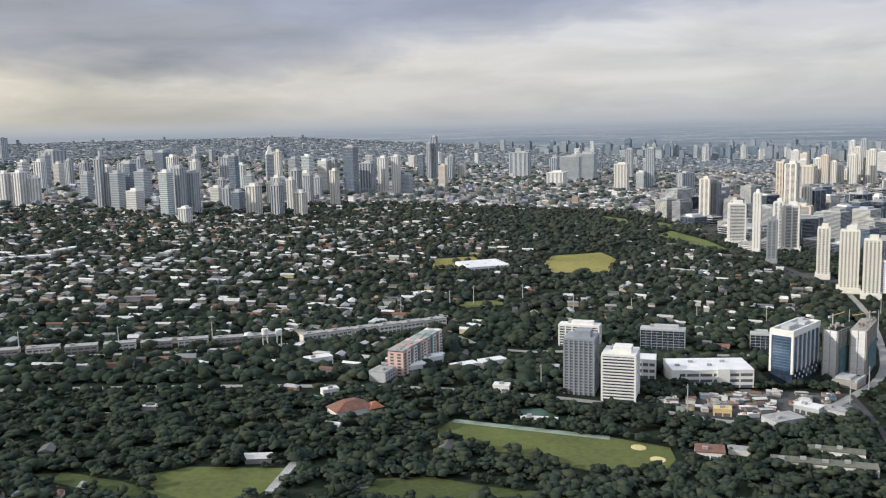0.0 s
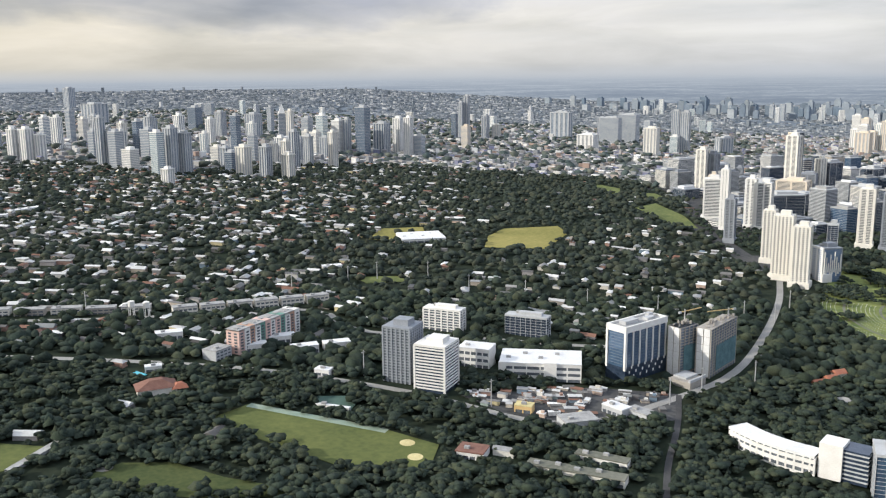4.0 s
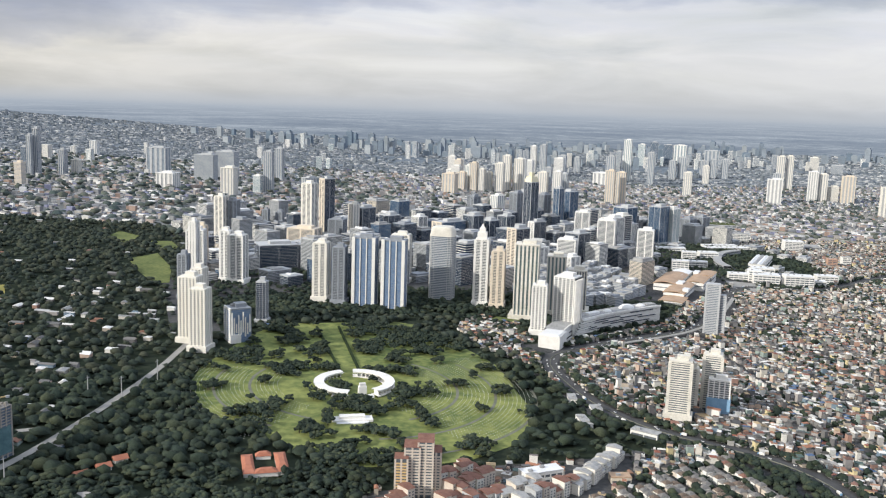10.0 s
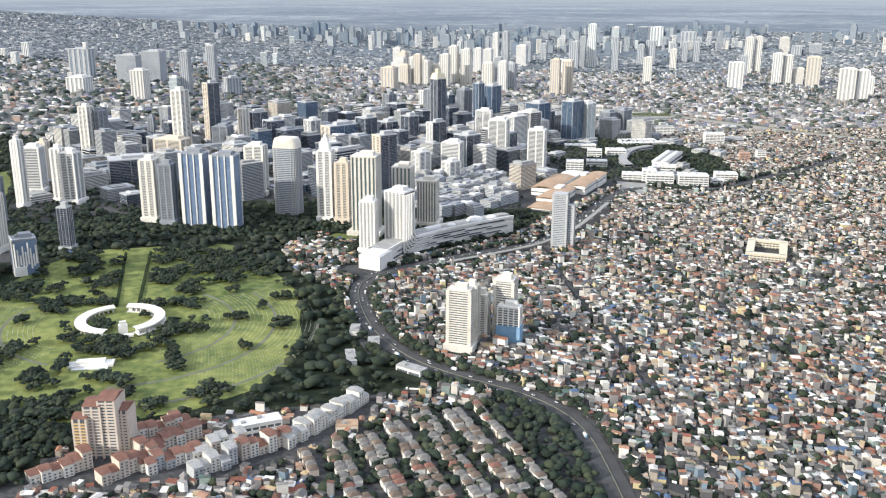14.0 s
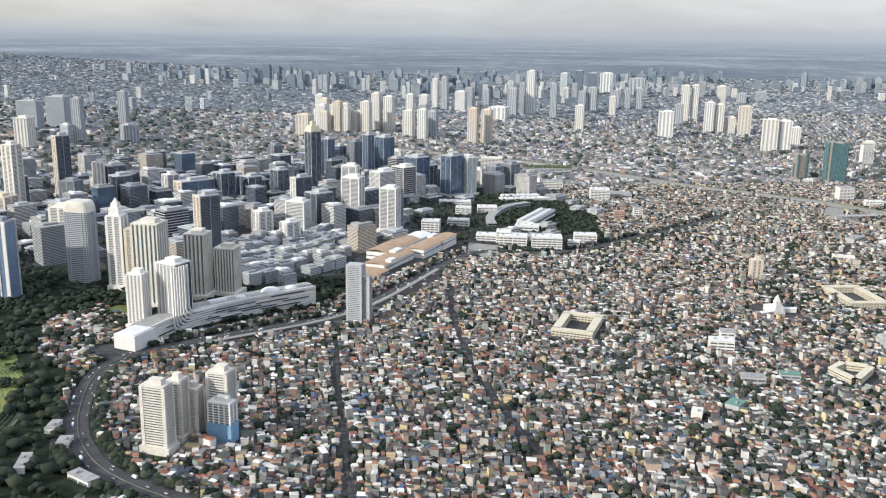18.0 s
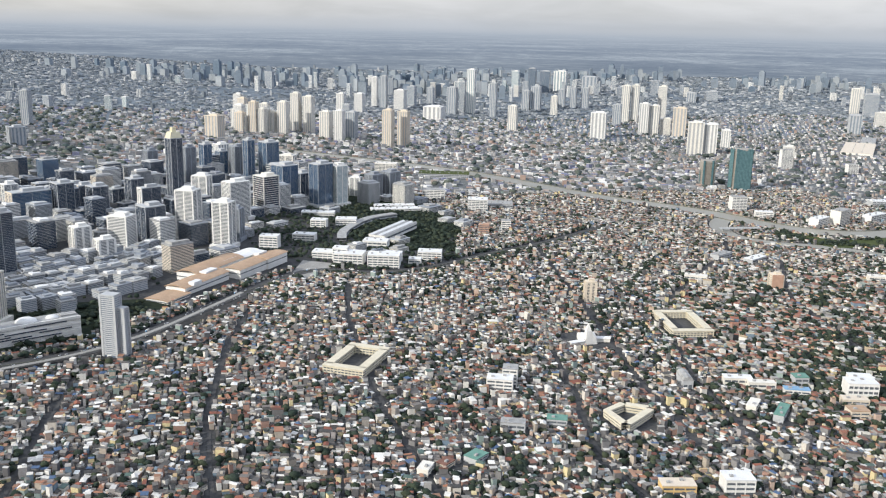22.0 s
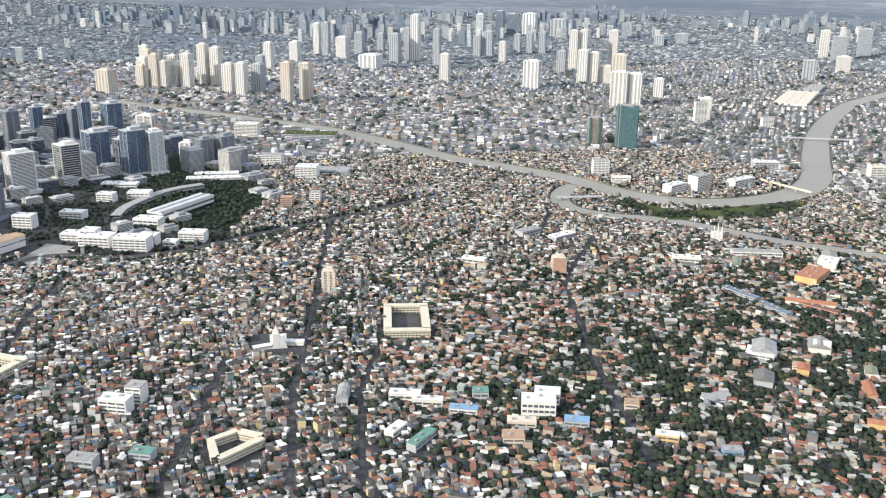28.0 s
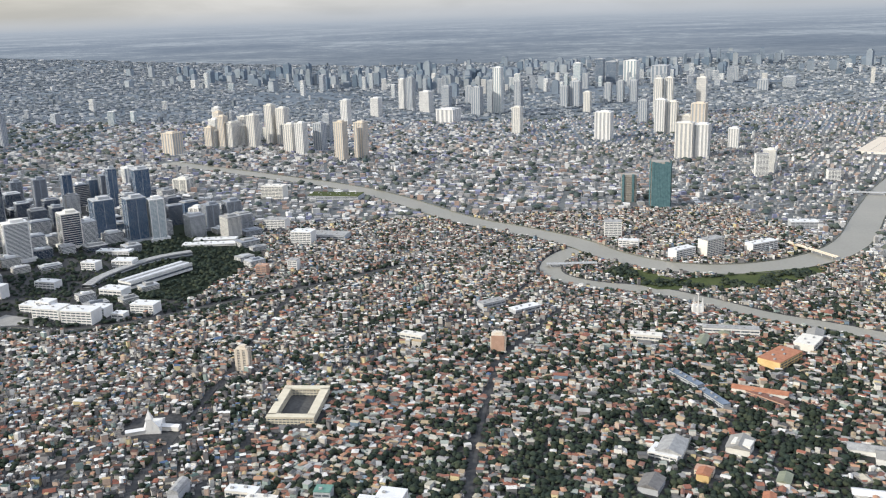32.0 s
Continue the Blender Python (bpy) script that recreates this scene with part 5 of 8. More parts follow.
for x, y, w, d, h, rot in ((-248.5, 358.3, 11, 6, 20.7, 38), (-232.7, 363.8, 26, 6, 20.5, 50.6)):
    t = thing("unfinished_tower", x, y, rot, "unfinished concrete tower hung with blue-green netting and pale end panels", "tower")
    part("frame", Shape().block(0, 0, 0, w, d, h).mesh("frame", "slate"), t)
    slab = Shape().block(0, 0, 0, w + 0.5, d + 0.5, 0.3).mesh("floor_slab", "raw")
    for i in range(1, int(h / 1.2) + 1):
        part("floor_slab", slab, t, "", (0, 0, i * 1.2))
    post = Shape().block(0, 0, 0, 0.45, d + 0.6, h).mesh("column", "raw")
    n = int(w / 2.4)
    for i in range(n + 1):
        part("column", post, t, "", (-w / 2 + w * i / n, 0, 0))
    pane = Shape().block(0, 0, 0, 0.2, d * 0.42, 3.2).mesh("end_panel", "roofwhite")
    for i in range(6):
        for s in (-0.24, 0.24):
            part("end_panel", pane, t, "", (-w / 2 - 0.38, s * d, 0.6 + 3.35 * i))
    part("netting", Shape().block(w * 0.08, -d / 2 - 0.42, h * 0.1, w * 0.78, 0.16, h * 0.52).mesh("netting", "net"), t, "blue-green scaffold netting")
    part("netting", Shape().block(w / 2 + 0.45, 0, 3, 0.2, d * 0.9, h - 7).mesh("netting", "net"), t)
    rg = random.Random(int(w))
    for i in range(int(w * 1.3)):
        lump = Shape().block(0, 0, 0, 0.4 + 1.6 * rg.random(), 0.3 + rg.random(), 0.3 + 1.1 * rg.random()).mesh("formwork", "raw")
        part("formwork", lump, t, "", ((rg.random() - 0.5) * w * 0.9, (rg.random() - 0.5) * d * 0.8, h + 0.2))
    DISCS += [(x + k * w * math.cos(radians(rot)) * 0.3, y + k * w * math.sin(radians(rot)) * 0.3, 6.5) for k in (-1, 0, 1)]
t = thing("tower_podium", -249.3, 345.5, 42, "raw concrete podium below the unfinished towers", "podium")
part("slab", Shape().block(0, 0, -1, 11, 10, 3.6).mesh("slab", "raw"), t)
part("edge_beam", Shape().block(0, -4.6, 2.6, 11.2, 0.8, 1.0).mesh("edge_beam", "grey"), t)
part("upper_slab", Shape().block(1, 1.5, 2.6, 8, 6, 0.8).mesh("upper_slab", "grey"), t)
DISCS.append((-249, 345, 8))


def slab_building(name, x, y, w, d, h, rot, wall, roof, label, floors=3, category="building", bay=2.2):
    """A low block: walls, recessed window strips storey by storey, roof with units on it."""
    t = thing(name, x, y, rot, label, category)
    part("window_wall", Shape().block(0, 0, 0, w, d, h).mesh("window_wall", "glass"), t)
    st = h / floors
    band = Shape().block(0, 0, 0, w + 0.3, d + 0.3, st * 0.5).mesh("floor_band", wall)
    for i in range(floors):
        part("floor_band", band, t, "", (0, 0, i * st + st * 0.5))
    post = Shape().block(0, 0, 0, 0.5, d + 0.36, h).mesh("pier", wall)
    bays = min(6, max(1, int(w / bay)))
    for i in range(bays + 1):
        part("pier", post, t, "", (-w / 2 + i * w / bays, 0, 0))
    part("roof", Shape().block(0, 0, h, w + 0.6, d + 0.6, 0.4).mesh("roof", roof), t)
    for i in range(max(1, int(w / 7))):
        part("roof_unit", Shape().block(-w / 2 + 3 + 6.5 * i, (i % 2 - 0.5) * d * 0.3, h + 0.4, 1.8, 1.3, 0.8).mesh("roof_unit", "roofgrey"), t)
    lo, hi = min(w, d), max(w, d)
    k = max(1, round(hi / lo))
    a = radians(rot + (90 if d > w else 0))
    for i in range(k):
        o = ((i + 0.5) / k - 0.5) * hi
        DISCS.append((x + o * math.cos(a), y + o * math.sin(a), 0.62 * max(lo, hi / k) + 0.3))
    return t


mall = slab_building("white_mall", -308, 352, 32, 18, 7.2, -8, "white", "roofwhite", "broad white mall with blue glazing and a flat white roof", 3)
part("entrance_bay", Shape().block(4, -9.4, 0, 5, 1.4, 8.0).mesh("entrance_bay", "white"), mall)
part("corner_bay", Shape().block(-15, -9.3, 0, 3, 1.2, 7.8).mesh("corner_bay", "white"), mall)
slab_building("annex", -334, 362, 13, 9, 8, -20, "white", "roofwhite", "white office annex with a flat roof", 3)
t = thing("striped_apartment", -427.6, 384.6, 62, "long apartment slab striped in salmon, white and teal", "building")
strip_pane = Shape().block(0, 0, 0, 1.5, 0.2, 0.7).mesh("window_pane", "glass")
for i in range(12):
    x, wall = -18.8 + 3.42 * i, ("pink", "white", "brick", "white", "turf_edge", "pink", "white", "pink", "turf_edge", "white", "brick", "white")[i]
    bay = part("bay", Shape().block(x, 0, 0, 3.4, 7 + 0.6 * (i % 2), 9.8 + 0.5 * (i % 3)).mesh("bay", wall), t)
    for f in range(7):
        for s in (-1, 1):
            part("window_pane", strip_pane, bay, "", (x, s * (3.6 + 0.3 * (i % 2)), 0.7 + 1.3 * f))
            if i == 0:
                part("window_pane", strip_pane, bay, "", (x - 1.72, 1.6 * s, 0.7 + 1.3 * f), 90)
    part("roof_unit", Shape().block(x, 0.6 * (i % 3 - 1), 9.8, 1.6, 2.4, 1.3).mesh("roof_unit", "roofgrey"), t)
part("roof_slab", Shape().block(0, 0, 10.4, 41.4, 7.4, 0.3).mesh("roof_slab", "roofgrey"), t)
DISCS += [(-436, 369, 7), (-431, 378, 7), (-426, 388, 7), (-420, 398, 7)]
slab_building("parking_block", -443, 362, 9, 7, 4, 62, "grey", "roofgrey", "open grey parking block beside the apartments", 3)
for i in range(16):
    slab_building("townhouse_row", -730 + i * 15.5, 376 + i * 3.2 + (i % 2), 13, 5, 2.8, 10, ("raw", "aged")[i % 2], "roofgrey", "low dusty townhouse row with a grey roof", 2)
for i in range(6):
    slab_building("townhouse_row", -474 + i * 12, 424 + i * 5.5, 11, 5, 3.6, 24, "aged", "roofgrey", "low weathered townhouse row with a grey roof", 2)
slab_building("petrol_station", -318, 312, 6, 4, 2.6, -20, "ochre", "sand", "yellow filling-station canopy beside the road", 1)
slab_building("red_hall", -338, 274, 9, 7, 2.2, -20, "white", "dullroof", "dark red gabled hall beside the pitch", 1)
slab_building("warehouse", -306, 260, 31, 4.5, 2.4, -24, "cream", "path", "long grey-green warehouse roof among trees", 1)
slab_building("warehouse", -296, 270.5, 17, 4, 2.2, -28, "white", "path", "long pale warehouse beside the road", 1)
slab_building("depot", -300, 300, 12, 8, 3, 15, "grey", "roofgrey", "grey depot with sheds", 1)
slab_building("workshop", -284, 312, 9, 5, 3, -50, "grey", "roofwhite", "pale roofed roadside workshop", 1)
slab_building("workshop", -276, 308, 9, 5, 3, -50, "grey", "roofgrey", "grey roofed roadside workshop", 1)
academy = thing("curved_school", 0, 0, 0, "white school with a curved wing and a banded stair tower", "school")
wing_line = smooth([(-246, 290), (-242, 281), (-236, 273), (-228, 266)], 2)
for z, hgt, w, mat in ((0, 6.2, 7, "glass"), (-0.5, 1.2, 7.6, "white"), (2.0, 1.3, 7.6, "white"), (4.2, 1.3, 7.6, "white"), (6.0, 0.9, 7.8, "roofwhite")):
    wing = ribbon("tmp", wing_line, w, z, hgt, mat)
    part("wing" if mat == "glass" else "wall_band", wing.data, academy)
    bpy.data.objects.remove(wing)
for i in range(0, len(wing_line) - 1):
    part("pier", Shape().block(0, 0, 0, 7.7, 0.6, 6).mesh("pier", "white"), academy, "", (*wing_line[i], 0), 38 + 3 * i / 2)
part("stair_tower", Shape().block(0, 0, 0, 7, 8, 11.5).mesh("stair_tower", "white"), academy, "plain white tower", (-224, 264.5, 0), -38)
part("glass_tower", Shape().block(0, 0, 0, 8, 8, 10.5).mesh("glass_tower", "darkglass"), academy, "", (-218, 261, 0), -38)
for i in range(7):
    part("tower_band", Shape().block(0, 0, 1 + 1.4 * i, 8.3, 8.3, 0.5).mesh("tower_band", "grey"), academy, "", (-218, 261, 0), -38)
DISCS += [(-242, 282, 7), (-234, 272, 8), (-222, 263, 9)]
slab_building("pool_house", -464, 344, 6, 3, 2, 20, "white", "roofwhite", "small white pool house", 1)
sheet("swimming_pool", [(-474, 333), (-470, 342), (-465, 339), (-469, 330)], 0.3, "pool", "bright turquoise swimming pool", "pool")
COURT = [(-396, 321), (-385, 322), (-380, 315), (-382, 307), (-394, 312)]
sheet("hard_court", COURT, 0.2, "court", "dark teal hard court beside the pitch", "court")
POLYS.append(COURT)
slab_building("court_wall", -388, 309.5, 13, 0.8, 1.2, -21, "white", "roofwhite", "low white stand wall beside the court", 1)
slab_building("white_pavilion", -396, 345, 6, 4, 2.4, -20, "white", "roofwhite", "small white pavilion by the road", 1)
slab_building("polo_hall", -366, 622, 30, 26, 2.2, 12, "white", "roofwhite", "big white ribbed club hall", 1)
for i in range(6):
    part("roof_ridge", Shape().gable(0, 0, 0, 30, 4.2, 0.9).mesh("roof_ridge", "roofwhite"), bpy.data.objects["polo_hall"], "", (0, -11 + 4.4 * i, 2.6))
for x, y in ((-415, 520), (-470, 385), (-430, 372), (-420, 385), (-408, 372), (-395, 378)):
    slab_building("low_block", x, y, 11, 5, 3, 20, "white", "roofwhite", "low white block among trees", 1)

# red-tiled villa and courtyard convent
villa = thing("tiled_villa", -456, 322, 25, "villa with a broad terracotta hip roof", "house")
part("wall", Shape().block(0, 0, 0, 14, 9, 2.4).mesh("wall", "cream"), villa)
part("roof", Shape().prism([(-7.6, -5), (7.6, -5), (7.6, 5), (-7.6, 5)], 2.4, 5, 0, 0.3).mesh("roof", "dullroof"), villa)
part("wing_roof", Shape().prism([(5, -6), (11, -6), (11, -1), (5, -1)], 1.8, 3.6, 0, 0.3).mesh("wing_roof", "terracotta"), villa)
DISCS.append((-456, 322, 11))
convent = thing("courtyard_house", -127, 345, -4, "orange-tiled house round a courtyard", "house")
for cx, cy, w, d in ((-6.6, 0, 4.2, 20), (6.6, 0, 4.2, 20), (0, -8.6, 9, 3.4), (0, 8.6, 6, 3.0)):
    part("wing_wall", Shape().block(cx, cy, 0, w, d, 1.7).mesh("wing_wall", "white"), convent)
    hip = [(cx - w / 2 - .3, cy - d / 2 - .3), (cx + w / 2 + .3, cy - d / 2 - .3), (cx + w / 2 + .3, cy + d / 2 + .3), (cx - w / 2 - .3, cy + d / 2 + .3)]
    part("wing_roof", Shape().prism(hip, 1.7, 3.1, 0, 0.45).mesh("wing_roof", "terracotta"), convent)
DISCS.append((-127, 345, 14))
for x, y in ((-182, 359), (-196, 346), (-188, 352)):
    h = thing("tiled_house", x, y, 20, "small house with an orange tiled roof between trees", "house")
    part("wall", Shape().block(0, 0, 0, 5, 3.6, 1.6).mesh("wall", "cream"), h)
    part("roof", Shape().gable(0, 0, 1.6, 5.8, 4.4, 1.5).mesh("roof", "terracotta"), h)
    DISCS.append((x, y, 4))

# ---- stepped orange apartment tower and its neighbours ----
t = thing("stepped_tower", -74, 311, -20, "orange-brown apartment tower with stepped gabled tops", "tower")
for dx, dy, w, d, h in ((-5, -3, 5, 6, 16), (-1, 0, 6, 9, 20), (4, 1, 6, 10, 22), (8, 3, 4, 8, 17)):
    col = "ochre" if dx < -2 else "blush"
    part("bay_glazing", Shape().block(dx, dy, 0, w, d, h).mesh("bay_glazing", "glass"), t)
    band = Shape().block(dx, dy, 0, w + 0.25, d + 0.25, 0.6).mesh("floor_band", col)
    for i in range(1, int(h / 1.15)):
        part("floor_band", band, t, "", (0, 0, i * 1.15))
    post = Shape().block(0, 0, 0, 0.7, d + 0.3, h).mesh("pier", "blush")
    for k in (-1, 0, 1):
        part("pier", post, t, "", (dx + k * (w / 2 - 0.2), dy, 0))
    part("gable_roof", Shape().gable(dx, dy, h, w + 0.4, d + 0.4, 1.4).mesh("gable_roof", "dullroof"), t)
DISCS.append((-74, 311, 12))


def terrace(x, y, rot, bays, wall, roof, label):
    """A stepped row of narrow houses, each with its own height, windows and little roof."""
    t = thing("terrace_row", x, y, rot, label, "houses")
    rg = random.Random(int(x * 7 + y))
    for i in range(bays):
        w, d, h = 3.4, 5 + rg.random() * 2, 3.4 + 1.1 * rg.randrange(0, 4)
        cx, cy = (i - (bays - 1) / 2) * w, (rg.random() - 0.5) * 2.6
        wl = part("bay_wall", Shape().block(cx, cy, 0, w - 0.1, d, h).mesh("bay_wall", wall if rg.random() < 0.7 else "cream"), t)
        part("bay_roof", Shape().gable(cx, cy, h, w + 0.3, d + 0.5, 0.9).mesh("bay_roof", roof), t)
        pane = Shape()
        for f in range(int(h / 1.15)):
            for k in (-0.8, 0.8):
                pane.block(cx + k, cy - d / 2 - 0.02, f * 1.15 + 0.4, 0.7, 0.12, 0.55)
        tagged(part("window_panes", pane.mesh("window_panes", "glass"), t), "", "", "", "stuff")
    DISCS.append((x, y, bays * 1.9))


for x, y, rot, bays, wall, roof in ((-53, 321, 18, 6, "blush", "dullroof"), (-47, 314, 18, 4, "blush", "dullroof"), (-56, 309, 28, 5, "blush", "dullroof"), (-60, 302, 30, 4, "blush", "dullroof"), (-51, 297, 20, 6, "grey", "dullroof"),
                                    (-35, 300, 14, 6, "blush", "roofgrey"), (-19, 299, 22, 6, "blush", "dullroof"), (-4, 305, 34, 6, "cream", "roofgrey"), (8, 314, 38, 6, "cream", "roofgrey"),
                                    (19, 324, 42, 5, "cream", "roofgrey"), (-68, 294, 25, 5, "blush", "dullroof"), (-88, 300, 22, 6, "blush", "dullroof"), (-38, 290, 20, 5, "grey", "roofgrey")):
    terrace(x, y, rot, bays, wall, roof, "stepped row of pale pinkish terrace houses with small roofs")
slab_building("covered_court", -19, 313, 17, 6, 4.6, 5, "white", "roofwhite", "long white roofed sports court", 2)
slab_building("orange_hall", 14, 306, 8, 5, 2.6, -15, "tan", "brownroof", "orange-roofed hall among houses", 1)

# ---- the curved mall and its hotel tower ----
aura = thing("curved_mall", 0, 0, 0, "long white curved shopping mall with layered horizontal louvres", "mall")
FRONT = smooth([(88, 507), (100, 521), (114, 532), (136, 542), (160, 551), (194, 561)], 3)


def inset(line, k):
    """The line moved k to its left."""
    out = []
    for i, (x, y) in enumerate(line):
        a, b = line[max(i - 1, 0)], line[min(i + 1, len(line) - 1)]
        n = math.hypot(b[0] - a[0], b[1] - a[1])
        out.append((x - (b[1] - a[1]) / n * k, y + (b[0] - a[0]) / n * k))
    return out


AXIS = inset(FRONT, 7)
tier = ribbon("tmp", AXIS, 12.4, -1.5, 11.7, "glass")
part("glazed_storeys", tier.data, aura, "dark glazing behind the louvres")
bpy.data.objects.remove(tier)
for k in range(8):
    tier = ribbon("tmp", AXIS, 13.4 + 0.25 * (k % 3), -1.2 + 1.42 * k + 0.06 * (k % 2), 1.22 + 0.05 * (k % 3), "white")
    part("louvre_tier", tier.data, aura)
    bpy.data.objects.remove(tier)
for k, (a, b_, z) in enumerate(((6, 13, 2.9), (16, 24, 4.4), (9, 19, 5.8), (26, 34, 7.3), (14, 22, 8.6), (30, 38, 3.1), (22, 31, 1.6), (33, 40, 5.9), (24, 30, 5.9), (19, 27, 7.4), (36, 43, 8.6), (12, 18, 4.3), (27, 35, 4.5), (34, 42, 1.7), (20, 26, 3.0), (38, 44, 4.4))):
    slot = ribbon("tmp", inset(FRONT, -0.15)[a:b_], 0.5, z, 0.6, "darkglass")
    part("louvre_slot", slot.data, aura, "narrow dark slot between white louvres")
    bpy.data.objects.remove(slot)
tier = ribbon("tmp", AXIS, 12.6, 10.2, 0.35, "roofgrey")
part("roof_deck", tier.data, aura)
bpy.data.objects.remove(tier)
tier = ribbon("tmp", FRONT, 0.9, 9.6, 1.5, "white")
part("roof_parapet", tier.data, aura)
bpy.data.objects.remove(tier)
dome = bmesh.new()
bmesh.ops.create_uvsphere(dome, u_segments=20, v_segments=10, radius=5)
dm = bpy.data.meshes.new("dome")
dome.to_mesh(dm)
dome.free()
dm.materials.append(M["roofwhite"])
for p in dm.polygons:
    p.use_smooth = True
for x, y, s, label in ((164, 559, 1.0, "smooth white dome on the roof"), (144, 551, 0.55, "small white shell roof"), (178, 563, 0.6, "small cream shell roof")):
    o = part("dome", dm, aura, label, (x, y, 10.5))
    o.scale = (1.25 * s, 0.8 * s, 0.62 * s)
part("roof_unit", Shape().block(0, 0, 0, 12, 4, 1.6).mesh("roof_unit", "roofwhite"), aura, "", (129, 545.5, 10.5), 24)
part("roof_unit", Shape().block(0, 0, 0, 9, 5, 1.0).mesh("roof_unit", "roofgrey"), aura, "", (187, 566, 10.5), 16)
hall = Shape().block(0, 0, -2, 18, 14, 12)
part("box_hall", hall.mesh("box_hall", "white"), aura, "plain white box-shaped hall", (79, 505, 0), 49)
part("box_roof", Shape().block(0, 0, 10, 16, 12, 0.5).mesh("box_roof", "roofwhite"), aura, "", (79, 505, 0), 49)
base = ribbon("tmp", inset(FRONT, 1.2)[:26], 3.4, -1.5, 3.4, "white")
part("street_plinth", base.data, aura)
bpy.data.objects.remove(base)
DISCS += [(x, y, 9.5) for x, y in AXIS[::3]] + [(70, 499, 15), (100, 540, 12)]
t = tower("gridw", 103.5, 536, 14, 13, 39, -48.6, "near", False)
part("dark_front", Shape().block(7.3, 0, 0.2, 0.3, 12.4, 38.4).mesh("dark_front", "darkglass"), t, "dark glazing between the white ribs")
# white ribs: upright on the tower, bending at its foot into the louvres of the mall
way = inset(FRONT, -0.5)
run = [0.0]
for p, q in zip(way, way[1:]):
    run.append(run[-1] + math.hypot(q[0] - p[0], q[1] - p[1]))


def on_front(s):
    return float(np.interp(s, run, [p[0] for p in way])), float(np.interp(s, run, [p[1] for p in way]))


sweep = thing("swept_facade", 0, 0, 0, "white ribs sweeping from the tower down to the mall", "facade")
for k in range(7):
    s0, z0, r = 31 - 2.0 * k, 9.3 - 1.42 * k, 5.5
    trail = [(s0, 39.4)] + [(s0, z0 + r)] + [(s0 + r * (1 - math.cos(a * 0.196)), z0 + r * (1 - math.sin(a * 0.196))) for a in range(1, 9)] + [(s0 + r + 5 * i, z0) for i in range(1, 4)]
    rib = Shape()
    for s, z in trail:
        x, y = on_front(s)
        dx, dy = 0.66 * 0.8, -0.75 * 0.8
        i = trail.index((s, z))
        p, q = trail[max(i - 1, 0)], trail[min(i + 1, len(trail) - 1)]
        n = math.hypot(q[0] - p[0], q[1] - p[1])
        ox, oz = -(q[1] - p[1]) / n * 0.45, (q[0] - p[0]) / n * 0.45
        (xa, ya), (xb, yb) = on_front(s + ox), on_front(s - ox)
        rib.v += [(xa, ya, z + oz), (xa + dx, ya + dy, z + oz), (xb + dx, yb + dy, z - oz), (xb, yb, z - oz)]
    for i in range(len(trail) - 1):
        rib.f += [(4 * i + e, 4 * i + (e + 1) % 4, 4 * i + 4 + (e + 1) % 4, 4 * i + 4 + e) for e in range(4)]
    rib.m = [0] * len(rib.f)
    part("rib", rib.mesh("rib", "white"), sweep)

# ---- brown-roofed mall: arched halls side by side ----
market = thing("brown_roof_mall", 0, 0, 0, "wide mall with layered arched brown roofs and white walls", "mall")


def arched(w, d, rise, mat, name):
    """A shallow barrel roof, w along its ridge and d across."""
    s, n = Shape(), 8
    for i in range(n + 1):
        u = i / n
        z = rise * (1 - (2 * u - 1) ** 2)
        s.v += [(-w / 2, (u - 0.5) * d, z), (w / 2, (u - 0.5) * d, z), (-w / 2, (u - 0.5) * d, z - 0.5), (w / 2, (u - 0.5) * d, z - 0.5)]
    for i in range(n):
        k = 4 * i
        s.f += [(k, k + 1, k + 5, k + 4), (k + 2, k, k + 4, k + 6), (k + 1, k + 3, k + 7, k + 5)]
    s.m = [0] * len(s.f)
    return s.mesh(name, mat)


for x, y, w, d, h, rise, mat in ((274, 656, 52, 17, 6.0, 1.6, "brownroof"), (288, 690, 58, 20, 7.2, 2.2, "brownroof"), (322, 694, 60, 15, 6.6, 1.2, "brownroof"), (314, 716, 40, 16, 6.2, 1.5, "roofwhite"),
                                 (250, 628, 24, 19, 3.0, 0.9, "brownroof"), (338, 706, 28, 12, 7.4, 0.8, "brownroof")):
    rot = 46
    part("hall_wall", Shape().block(0, 0, -1, w, d, h + 1).mesh("hall_wall", "white"), market, "", (x, y, 0), rot)
    part("window_strip", Shape().block(0, 0, h * 0.5, w + 0.3, d + 0.3, 0.7).mesh("window_strip", "glass"), market, "", (x, y, 0), rot)
    part("arched_roof", arched(w + 1.4, d + 1.4, rise, mat, "arched_roof"), market, "", (x, y, h + 0.2), rot)
for x, y, w, d in ((283, 668, 14, 6), (302, 700, 20, 6), (330, 712, 12, 5), (270, 640, 9, 5)):
    part("roof_unit", Shape().block(0, 0, 6.5, w, d, 2.4).mesh("roof_unit", "roofwhite"), market, "", (x, y, 0), 46)
DISCS += [(250, 628, 17), (264, 644, 18), (280, 664, 22), (296, 690, 26), (322, 705, 26), (340, 708, 16)]

